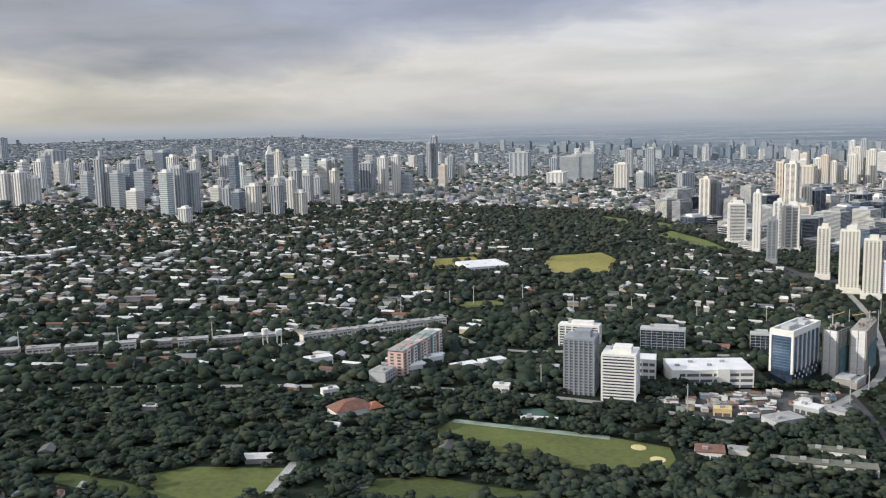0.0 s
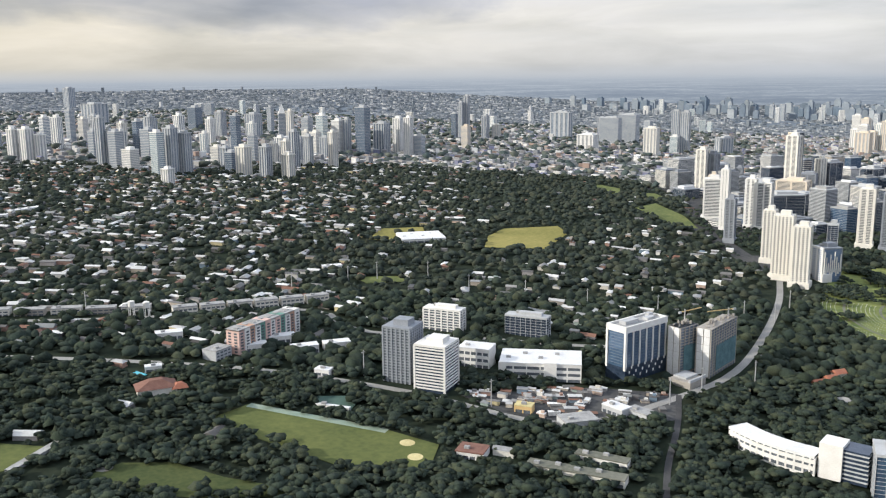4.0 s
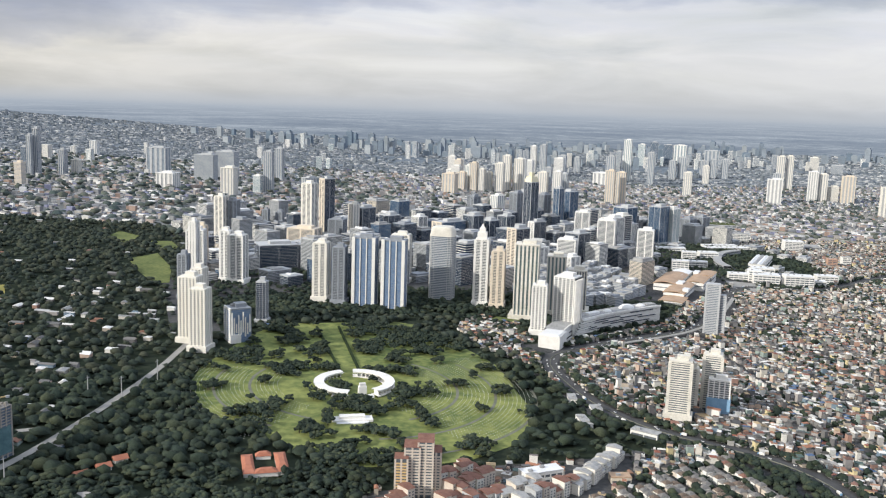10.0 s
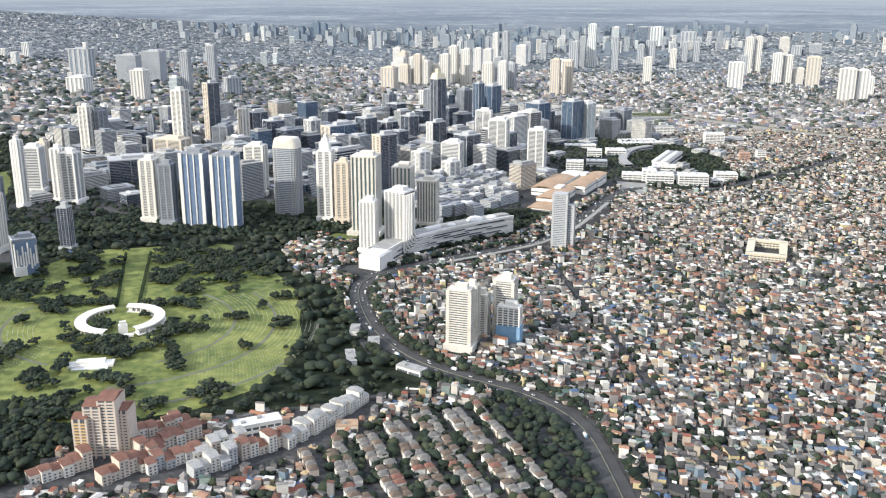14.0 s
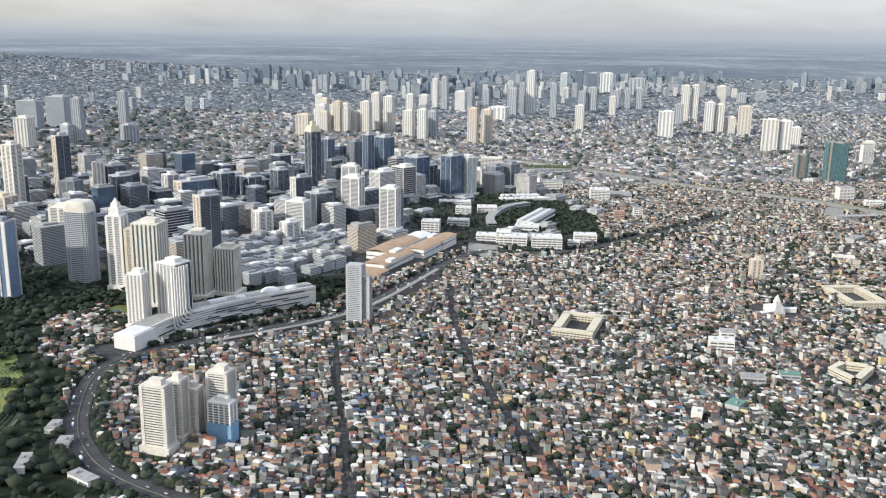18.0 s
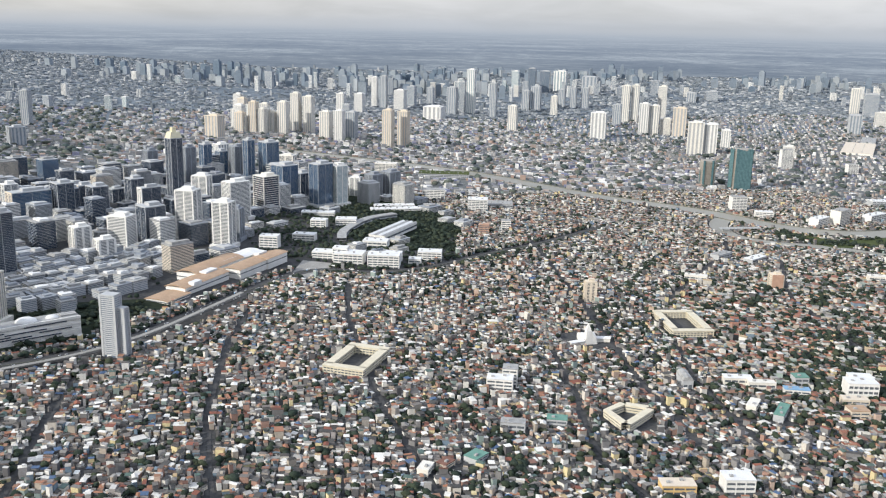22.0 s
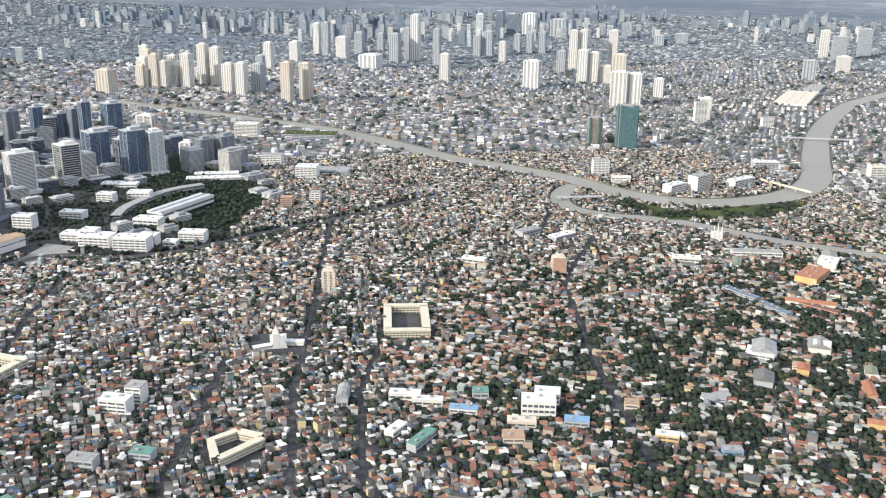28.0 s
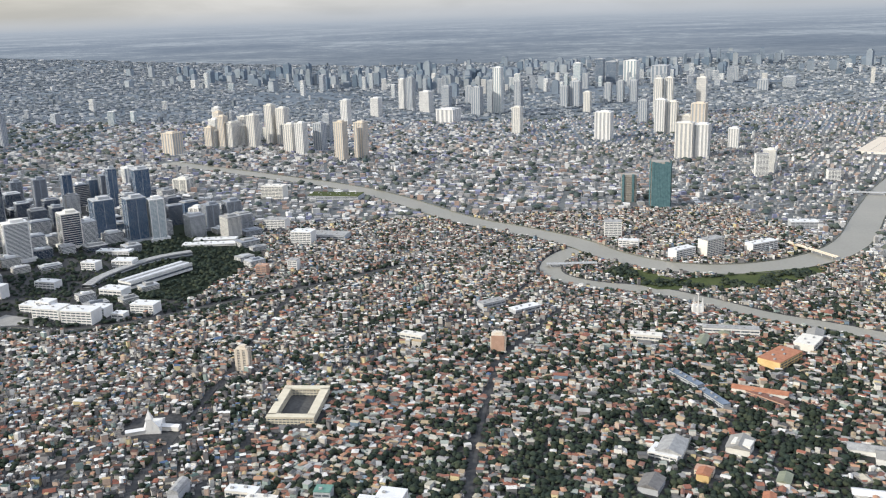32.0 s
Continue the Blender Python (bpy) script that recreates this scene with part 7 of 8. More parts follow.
# ---- scattered stuff, joined ----
def scatter(verts, faces, place, turn, scale):
    """Copies of a template: place (n, 3), turn (n), scale (n, 3). Returns points, face sizes and corner indices."""
    v = np.asarray(verts, float)
    n, k = len(place), len(v)
    p = v[None] * scale[:, None]
    c, s = np.cos(turn)[:, None], np.sin(turn)[:, None]
    out = np.stack([p[..., 0] * c - p[..., 1] * s, p[..., 0] * s + p[..., 1] * c, p[..., 2]], -1) + place[:, None]
    sizes = np.tile([len(f) for f in faces], n)
    flat = np.concatenate([np.asarray(f) for f in faces])
    idx = (flat[None] + (np.arange(n) * k)[:, None]).ravel()
    return out.reshape(-1, 3), sizes, idx


def joined(name, groups, mats, label, category, soft=False):
    """One mesh from scattered groups; each group takes the material of its number."""
    vs, ss, ii, mi, base = [], [], [], [], 0
    for (v, s, i), m in groups:
        vs.append(v), ss.append(s), ii.append(i + base), mi.append(np.full(len(s), m))
        base += len(v)
    v, s, i, mi = np.concatenate(vs), np.concatenate(ss), np.concatenate(ii), np.concatenate(mi)
    me = bpy.data.meshes.new(name)
    me.vertices.add(len(v))
    me.vertices.foreach_set("co", v.astype(np.float32).ravel())
    me.loops.add(len(i))
    me.loops.foreach_set("vertex_index", i.astype(np.int32))
    me.polygons.add(len(s))
    me.polygons.foreach_set("loop_start", np.concatenate([[0], np.cumsum(s)[:-1]]).astype(np.int32))
    for m in mats:
        me.materials.append(M[m])
    me.polygons.foreach_set("material_index", mi.astype(np.int32))
    me.polygons.foreach_set("use_smooth", np.full(len(s), soft))
    me.update(calc_edges=True)
    return tagged(new(name, me), label, category, "", "stuff")


UBOX_V = [(-.5, -.5, 0), (.5, -.5, 0), (.5, .5, 0), (-.5, .5, 0), (-.5, -.5, 1), (.5, -.5, 1), (.5, .5, 1), (-.5, .5, 1)]
UBOX_F = BOX_F[:5]
LID_V = [(-.5, -.5, 0), (.5, -.5, 0), (.5, .5, 0), (-.5, .5, 0), (-.5, -.5, 1), (.5, -.5, 1), (.5, .5, 1), (-.5, .5, 1)]
LID_F = [(4, 5, 6, 7), (0, 1, 5, 4), (3, 0, 4, 7)]
GAB_V = [(-.5, -.5, 0), (.5, -.5, 0), (.5, .5, 0), (-.5, .5, 0), (-.5, 0, 1), (.5, 0, 1)]
GAB_F = [(0, 1, 5, 4), (2, 3, 4, 5), (3, 0, 4), (1, 2, 5)]
HIP_V = [(-.5, -.5, 0), (.5, -.5, 0), (.5, .5, 0), (-.5, .5, 0), (-.22, 0, 1), (.22, 0, 1)]


def housing(name, x, y, turn, w, d, h, flat_share, roof, label):
    n = len(x)
    z = np.zeros(n)
    kind = rng.random(n)
    flat, hip = kind < flat_share, kind > 0.8
    gab = ~flat & ~hip
    rh = np.minimum(w, d) * rng.uniform(0.12, 0.28, n)
    groups = [(scatter(UBOX_V, UBOX_F, np.stack([x, y, z], -1), turn, np.stack([w, d, h], -1)), 0)]
    for mask, tv, tf, ov in ((gab, GAB_V, GAB_F, 1.1), (hip, HIP_V, GAB_F, 1.12)):
        if mask.any():
            groups.append((scatter(tv, tf, np.stack([x, y, h], -1)[mask], turn[mask], np.stack([w * ov, d * ov, rh], -1)[mask]), 1))
    if flat.any():
        groups.append((scatter(LID_V, LID_F, np.stack([x, y, h], -1)[flat], turn[flat], np.stack([w * 1.08, d * 1.08, np.full(n, 0.16)], -1)[flat]), 1))
        up = flat & (rng.random(n) < 0.25)
        groups.append((scatter(UBOX_V, UBOX_F, np.stack([x + 0.15 * w, y, h + 0.18], -1)[up], turn[up], np.stack([w * 0.4, d * 0.45, np.full(n, 0.8)], -1)[up]), 0))
    return joined(name, groups, ("housewall", roof), label, "houses")


def grid_in(x0, x1, y0, y1, px, py, street, quarters):
    """House plots in quarters, each with its own street direction; a street after every few rows."""
    cx, cy = rng.uniform(x0, x1, quarters), rng.uniform(y0, y1, quarters)
    ang = rng.uniform(-0.75, 0.1, quarters)
    xs, ys, ts = [], [], []
    reach = max(x1 - x0, y1 - y0)
    for q in range(quarters):
        R = reach * 1.6 / math.sqrt(quarters)
        a, b = np.arange(-R, R, px), np.arange(-R, R, py)
        a = a + np.floor(np.arange(len(a)) / street) * px * 0.35
        b = b + np.floor(np.arange(len(b)) / 2) * py * 0.42
        a, b = np.meshgrid(a, b)
        a, b = a.ravel() + rng.uniform(-.24, .24, a.size) * px, b.ravel() + rng.uniform(-.22, .22, a.size) * py
        gx, gy = cx[q] + a * math.cos(ang[q]) - b * math.sin(ang[q]), cy[q] + a * math.sin(ang[q]) + b * math.cos(ang[q])
        near = np.argmin((gx[:, None] - cx) ** 2 + (gy[:, None] - cy) ** 2, 1) == q
        keep = near & (gx > x0) & (gx < x1) & (gy > y0) & (gy < y1)
        xs.append(gx[keep]), ys.append(gy[keep]), ts.append(np.full(keep.sum(), ang[q]))
    return np.concatenate(xs), np.concatenate(ys), np.concatenate(ts)


def garden_share(x, y):
    """Where the low town turns into gardens: the south-east."""
    return np.clip((x - 500) / 220, 0, 1) * np.clip((640 - y) / 200, 0, 1)


def green_share(x, y):
    """How leafy a part of the low town is: trees gather in clumps, thickest in the garden quarter."""
    clump = np.array([noise.noise((a * 0.035, b * 0.035, 3.0)) + 0.5 * noise.noise((a * 0.11, b * 0.11, 7.0)) for a, b in zip(x, y)])
    wide = np.array([max(0.0, noise.noise((a * 0.012, b * 0.012, 3.0))) for a, b in zip(x, y)])
    return 0.10 + 0.38 * wide * (clump > -0.1) + garden_share(x, y) * np.clip(0.46 + 1.5 * clump, 0.12, 0.97)


# dense low town
x, y, t = grid_in(-100, 1150, 150, 1010, 3.05, 2.8, 9, 80)
VILLAS = [(-10, 290), (24, 300), (46, 312), (84, 318), (97, 300), (96, 262), (84, 222), (10, 222)]
ok = ~inside(x, y, GARDEN) & ~inside(x, y, BGC) & clear_of(x, y, 1.0) & (y > 150 + 0.02 * x) & ~inside(x, y, VILLAS)
x, y, t = x[ok], y[ok], t[ok]
leafy = green_share(x, y)
built = rng.random(len(x)) > leafy * np.where(garden_share(x, y) > 0.25, 0.86, 1.0) + 0.06
tx, ty = x[~built], y[~built]
x, y, t = x[built], y[built], t[built]
n = len(x)
big = rng.random(n) < 0.03
w, d = rng.uniform(1.5, 3.9, n), rng.uniform(1.3, 3.1, n)
w[big], d[big] = w[big] * 1.8, d[big] * 1.5
h = rng.choice([1.0, 1.6, 2.3, 3.2, 4.8], n, p=[0.26, 0.32, 0.25, 0.12, 0.05]) * rng.uniform(0.85, 1.15, n)
t = t + rng.normal(0, 0.26, n) + (rng.random(n) < 0.4) * math.pi / 2
garden = (garden_share(x, y) > 0.25) & (rng.random(n) < 0.9)
thin = garden & (rng.random(n) < 0.16)
garden &= ~thin
w[garden], d[garden], h[garden] = w[garden] * 1.3, d[garden] * 1.25, h[garden] * 0.85
housing("garden_town_houses", x[garden], y[garden], t[garden], w[garden], d[garden], h[garden], 0.3, "leafyroof", "low houses with rust, cream and grey roofs among gardens")
rest = ~garden & ~thin
x, y, t, w, d, h = x[rest], y[rest], t[rest], w[rest], d[rest], h[rest]
housing("town_houses", x, y, t, w, d, h, 0.58, "houseroof", "tightly packed low town houses with grey and rust roofs")
# white villa rows below the highway, house by house
WALLS, ROOFS = ("white", "cream", "white", "blush"), (("tilegrey", "grey tiled"), ("dullroof", "dull red"), ("tilebrown", "dark brown"), ("tilegrey", "grey tiled"), ("tilebrown", "brown"), ("tilegrey", "grey tiled"))
wall_mesh = [Shape().block(0, 0, 0, 1, 1, 1).mesh("wall", m) for m in WALLS]
roof_mesh = [Shape().prism([(-.54, -.54), (.54, -.54), (.54, .54), (-.54, .54)], 0, 1, 0, 0.35).mesh("roof", m) for m, _ in ROOFS]
built_rows = 0
LANE = radians(-88)
for rowk in range(-14, 15):
    for col in range(-26, 27):
        a, q = 3.5 * col, 6.6 * rowk + (2.6 if rowk % 2 else 0)
        hx = 48 + a * math.cos(LANE) - q * math.sin(LANE) + float(rng.normal(0, 0.25))
        hy = 268 + a * math.sin(LANE) + q * math.cos(LANE) + float(rng.normal(0, 0.25))
        if not inside(hx, hy, VILLAS) or not clear_of(np.array([hx]), np.array([hy]), 1.2)[0] or rng.random() < 0.16 or built_rows >= 230:
            continue
        built_rows += 1
        i, k = int(rng.integers(4)), int(rng.integers(6))
        ob = thing("villa_house", hx, hy, math.degrees(LANE), f"{WALLS[i]} two-storey row villa with a {ROOFS[k][1]} hip roof", "house", "rows of villas below the highway")
        hw, hd, hh = float(rng.uniform(2.5, 3.3)), float(rng.uniform(3.0, 4.2)), float(rng.uniform(2.0, 3.0))
        for nm, me, z, sc in (("wall", wall_mesh[i], 0, (hw, hd, hh)), ("roof", roof_mesh[k], hh, (hw, hd, 0.9))):
            part(nm, me, ob, "", (0, 0, z)).scale = sc
tv = rng.uniform(0, 100, (900, 2))
vx, vy = tv[:, 0], 218 + tv[:, 1]
m = inside(vx, vy, VILLAS)
m &= (rng.random(900) < 0.9)
tx, ty = np.concatenate([tx, vx[m]]), np.concatenate([ty, vy[m]])
# trees of the school grounds
gx_, gy_ = rng.uniform(520, 660, 420), rng.uniform(325, 405, 420)
tx, ty = np.concatenate([tx, gx_]), np.concatenate([ty, gy_])
# tree-lined loop road and lanes in the town
for line in ([(320, 363), (332, 381), (344, 392), (363, 395), (380, 390), (386, 372), (383, 350), (378, 327), (372, 307), (365, 292)], [(320, 347), (324, 334), (335, 313), (341, 298)], [(594, 580), (648, 636), (710, 690)]):
    for (x0, y0), (x1, y1) in zip(line, line[1:]):
        k = int(math.hypot(x1 - x0, y1 - y0) * 1.1)
        s = rng.random(k)
        tx, ty = np.concatenate([tx, x0 + (x1 - x0) * s + rng.normal(0, 2.2, k)]), np.concatenate([ty, y0 + (y1 - y0) * s + rng.normal(0, 2.2, k)])

# town beyond, in larger plots
x, y, t = grid_in(-1700, 2300, 900, 2200, 10.8, 9.6, 8, 70)
ok = ~inside(x, y, GARDEN) & ~inside(x, y, BGC) & clear_of(x, y, 1.0) & ~((x > -100) & (x < 1150) & (y < 1010))
x2, y2, t2 = grid_in(1150, 1900, 150, 900, 6, 5.6, 8, 14)
ok2 = clear_of(x2, y2, 1.0)
x3, y3, t3 = grid_in(-1700, -740, 400, 900, 9.4, 8.4, 8, 14)
ok3 = ~inside(x3, y3, GARDEN) & clear_of(x3, y3, 1.0)
x, y, t = np.concatenate([x[ok], x2[ok2], x3[ok3]]), np.concatenate([y[ok], y2[ok2], y3[ok3]]), np.concatenate([t[ok], t2[ok2], t3[ok3]])
bare = rng.random(len(x)) < np.where(x < 250, 0.58, 0.82)
ftx, fty = x[~bare], y[~bare]
x, y, t = x[bare], y[bare], t[bare]
n = len(x)
small = np.where(x > 1150, 0.66, 1.0)
ow, od = rng.uniform(3.5, 9.5, n) * small, rng.uniform(3.2, 7.5, n) * small
oh = rng.choice([1.6, 2.4, 3.6, 6], n, p=[0.4, 0.35, 0.18, 0.07]) * rng.uniform(0.8, 1.2, n)
pitched = (rng.random(n) < 0.35) & (y < 1400)
box, gab = ~pitched, pitched
base = np.stack([x, y, 0 * x], -1)
turn = t + rng.normal(0, 0.12, n)
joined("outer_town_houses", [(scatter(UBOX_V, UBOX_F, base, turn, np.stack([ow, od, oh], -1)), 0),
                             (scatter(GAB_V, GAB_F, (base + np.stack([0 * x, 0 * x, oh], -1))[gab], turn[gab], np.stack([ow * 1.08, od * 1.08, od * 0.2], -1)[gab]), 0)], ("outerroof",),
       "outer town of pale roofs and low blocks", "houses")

# town and woods below the flight path
x, y, t = grid_in(-118, 1150, -120, 168, 7.4, 6.6, 8, 16)
ok = clear_of(x, y, 1.0) & (y < 148 + 0.02 * x) & (rng.random(len(x)) < 0.85)
x, y, t = x[ok], y[ok], t[ok]
n = len(x)
joined("southern_town_houses", [(scatter(UBOX_V, UBOX_F, np.stack([x, y, 0 * x], -1), t, np.stack([rng.uniform(2.5, 5.4, n), rng.uniform(2.2, 4.6, n), rng.uniform(1, 3.4, n)], -1)), 0)], ("houseroof",),
       "low town houses below the flight path", "houses")

# the plain out to the horizon
n = 150000
r = 900 * (5400 / 900) ** rng.random(n) ** 0.8
a = np.radians(rng.uniform(-12, 150, n))
x, y = 60 + r * np.cos(a), r * np.sin(a)
ok = (y > 150) & ~((x > -1700) & (x < 2300) & (y < 2200) & ((x > -1700) | (y < 400)) & ~((x > 1900) & (y < 900))) & ~inside(x, y, GARDEN)
patch = np.array([noise.noise((p * 0.0022, q * 0.0022, 9.0)) for p, q in zip(x, y)])
ok &= patch + rng.normal(0, 0.25, n) > -0.25
x, y, r = x[ok], y[ok], r[ok]
n = len(x)
s = 4 + r * 0.0024
tall = rng.random(n) < 0.006
h = s * rng.uniform(0.14, 0.42, n)
h[tall] *= 4
w = s * rng.uniform(0.55, 1.2, n)
w[tall] *= 0.6
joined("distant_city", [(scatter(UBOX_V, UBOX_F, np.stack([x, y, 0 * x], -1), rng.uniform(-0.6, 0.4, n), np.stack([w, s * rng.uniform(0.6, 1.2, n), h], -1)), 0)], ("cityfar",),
       "endless haze-tinted low city roofs towards the horizon", "city")
# towers along the far edge of the city, haze painted into their colour
rs = np.random.default_rng(77)
centres = np.array([(900, 3500, 260, 160), (1500, 3900, 300, 200), (2100, 4250, 330, 180), (1350, 3150, 160, 130), (2300, 3500, 200, 160), (2700, 4000, 260, 160), (3300, 3300, 220, 150), (500, 3900, 240, 170)])
pick = rs.integers(0, len(centres), 330)
x, y = rs.normal(centres[pick, 0], centres[pick, 2]), rs.normal(centres[pick, 1], centres[pick, 3])
h, w = rs.uniform(20, 48, 330) * np.where(rs.random(330) < 0.14, 1.4, 1), rs.uniform(15, 29, 330)
turn = np.full(330, -0.65) + rs.normal(0, 0.2, 330)
base = np.stack([x, y, 0 * x], -1)
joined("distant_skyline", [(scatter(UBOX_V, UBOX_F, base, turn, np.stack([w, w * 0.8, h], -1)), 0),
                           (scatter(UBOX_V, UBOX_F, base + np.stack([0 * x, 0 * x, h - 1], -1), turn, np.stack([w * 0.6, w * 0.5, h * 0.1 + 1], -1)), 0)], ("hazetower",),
       "towers along the far city edge in haze-tinted blue-grey", "towers")
# far clusters of high-rises
cl = [(2250, 3000, 260, 22), (1500, 3050, 240, 16), (900, 3300, 320, 16), (-1100, 1950, 300, 12), (-1500, 1500, 260, 9), (-500, 2100, 240, 6), (2900, 2600, 240, 12), (200, 2400, 260, 7), (-1250, 1120, 120, 8)]
for cx, cy, sp, k in cl:
    for _ in range(k):
        x, y = float(rng.normal(cx, sp)), float(rng.normal(cy, sp * 0.5))
        w = float(rng.uniform(8, 15)) * (0.7 + math.hypot(x, y) / 5000)
        tower(("white", "grid", "cream", "gridw", "paleblue", "grid")[int(rng.integers(6))], round(x), round(y), w, w * 0.85, float(rng.uniform(18, 34 if x < 400 else 58)), float(rng.uniform(-50, -12)), "far", False, False)


# ---- trees ----
def crown_template(seed, sub, rough):
    bm = bmesh.new()
    bmesh.ops.create_icosphere(bm, subdivisions=sub, radius=0.5)
    bm.verts.ensure_lookup_table()
    for v in bm.verts:
        k = 1 + rough * noise.noise(v.co * 4.1 + Vector((seed * 7.3, seed, 0))) + rough * 0.5 * math.sin(v.index * 12.9898 + seed * 4.1)
        v.co = Vector((v.co.x * k, v.co.y * k, v.co.z * k * (1 if v.co.z > 0 else 0.6)))
    low = [v for v in bm.verts if v.co.z < -0.27]
    bmesh.ops.delete(bm, geom=low, context="VERTS")
    bm.verts.index_update()
    out = [tuple(v.co) for v in bm.verts], [tuple(v.index for v in f.verts) for f in bm.faces]
    bm.free()
    return out


def clumped(seed, lumps):
    """A crown of several uneven lumps round a hollow middle."""
    rg, vs, fs = random.Random(seed), [], []
    for k in range(lumps):
        v, f = crown_template(seed * 3 + k, 1, 0.7) if k % 3 == 0 else crown_template(seed * 5 + k, 1, 0.9)
        a, r = k * 2.4 + rg.random(), 0.36 * math.sqrt(k / lumps) + 0.06 * rg.random()
        s, cz = (0.34 + 0.24 * rg.random()) * (1.0 if lumps < 8 else 0.72), 0.2 * rg.random() - 0.5 * r * r
        n0 = len(vs)
        vs += [(r * math.cos(a) + p[0] * s, r * math.sin(a) + p[1] * s, cz + p[2] * s) for p in v]
        fs += [tuple(n0 + i for i in q) for q in f]
    return vs, fs


CLUMPED = [clumped(i, 5) for i in range(6)]
RICH = [clumped(i + 30, 8) for i in range(6)]
FINE = [crown_template(i, 2, 0.8) for i in range(5)]
TINY = [crown_template(i + 40, 1, 0.9) for i in range(4)]
COARSE = [crown_template(i + 9, 1, 0.6) for i in range(6)] + [clumped(11, 2), clumped(17, 2)]


def wood(name, x, y, size, templates, label, leaf="leaf"):
    groups = []
    which = rng.integers(len(templates), size=len(x))
    for k, (v, f) in enumerate(templates):
        m = which == k
        if m.any():
            s = size[m]
            groups.append((scatter(v, f, np.stack([x[m], y[m], 0.34 * s], -1), rng.uniform(0, 6.28, m.sum()), np.stack([s * rng.uniform(0.85, 1.2, m.sum()), s, s * rng.uniform(0.6, 0.95, m.sum())], -1)), 0))
    return joined(name, groups, (leaf,), label, "trees", True)


# village houses under the trees
x, y, t = grid_in(-960, -120, 200, 1080, 10, 8.5, 9, 20)
ok = inside(x, y, GARDEN) & clear_of(x, y, 2.5) & ((x - CX) ** 2 + (y - CY) ** 2 > 135 ** 2) & ~((x > -150) & (y < 700))
dark = np.array([noise.noise((p * 0.006, q * 0.006, 1.0)) for p, q in zip(x, y)])
ok &= np.where(y < 372, (rng.random(len(x)) < 0.05) & (x < -650) | (rng.random(len(x)) < 0.03), rng.random(len(x)) < np.clip(0.46 + 0.20 * (x < -430) + 0.6 * dark, 0.08, 0.9))
ok &= ~((x > -330) & (y > 690) & (rng.random(len(x)) < 0.85))
ok &= ~((x > -400) & (y < 690) & (rng.random(len(x)) < 0.5))
x, y, t = x[ok], y[ok], t[ok]
n = len(x)
vw, vd = rng.uniform(3.4, 8.4, n), rng.uniform(2.6, 4.8, n)
housing("village_houses", x, y, t + (rng.random(n) < 0.4) * 1.57, vw, vd, rng.uniform(1.3, 2.4, n), 0.2, "villaroof", "scattered villa roofs showing between village trees")
VX, VY = x, y

# huts at the cemetery's north-east corner
hx, hy = rng.uniform(20, 90, 1200), rng.uniform(450, 590, 1200)
HUTS = [(30, 555), (57, 587), (82, 575), (64, 486), (48, 458), (30, 505)]
m = inside(hx, hy, HUTS) & clear_of(hx, hy, 1.0)
hx, hy = hx[m][:230], hy[m][:230]
housing("corner_huts", hx, hy, rng.uniform(0, 1.5, len(hx)), rng.uniform(2, 4, len(hx)), rng.uniform(1.8, 3.2, len(hx)), rng.uniform(1, 2.2, len(hx)), 0.3, "houseroof", "small roofs huddled at the edge of the woods")
yx, yy = rng.uniform(-340, -255, 160), rng.uniform(302, 336, 160)
m = inside(yx, yy, YARD) & clear_of(yx, yy, 1.0, False)
housing("yard_sheds", yx[m], yy[m], rng.uniform(-0.5, 0.1, m.sum()), rng.uniform(2, 5, m.sum()), rng.uniform(1.5, 3, m.sum()), rng.uniform(0.8, 1.8, m.sum()), 0.6, "villaroof", "small sheds and stores in the roadside yard")
VX, VY, vw = np.concatenate([VX, hx]), np.concatenate([VY, hy]), np.concatenate([vw, np.full(len(hx), 3.0)])

# garden suburb in the south-west, house by house
SUBURB = [(-652, 312), (-632, 316), (-600, 289), (-584, 283), (-561, 267), (-549, 268), (-520, 256), (-508, 248), (-504, 236), (-500, 200), (-700, 200), (-720, 312)]
x, y, t = grid_in(-730, -495, 200, 318, 5.2, 4.6, 7, 9)
ok = inside(x, y, SUBURB) & clear_of(x, y, 1.0) & (rng.random(len(x)) < 0.62)
x, y, t = x[ok], y[ok], t[ok]
order = np.argsort(np.hypot(x + 560, y - 260))
x, y, t = x[order], y[order], t[order]
housing("suburb_houses", x[220:], y[220:], t[220:], rng.uniform(2.6, 5, len(x) - 220), rng.uniform(2.2, 3.6, len(x) - 220), rng.uniform(1.2, 2.2, len(x) - 220), 0.3, "houseroof", "crowded suburb houses between trees")
SUB_ROOFS = (("dullroof", "dull red"), ("roofgrey", "grey"), ("roofgrey", "grey"), ("roofwhite", "white"), ("brownroof", "brown"), ("slate", "slate-blue"), ("roofgrey", "grey"))
sub_wall = [Shape().block(0, 0, 0, 1, 1, 1).mesh("wall", m) for m in ("cream", "tan", "grey", "blush")]
sub_roof = [Shape().prism([(-.55, -.55), (.55, -.55), (.55, .55), (-.55, .55)], 0, 1, 0, 0.3).mesh("roof", m) for m, _ in SUB_ROOFS]
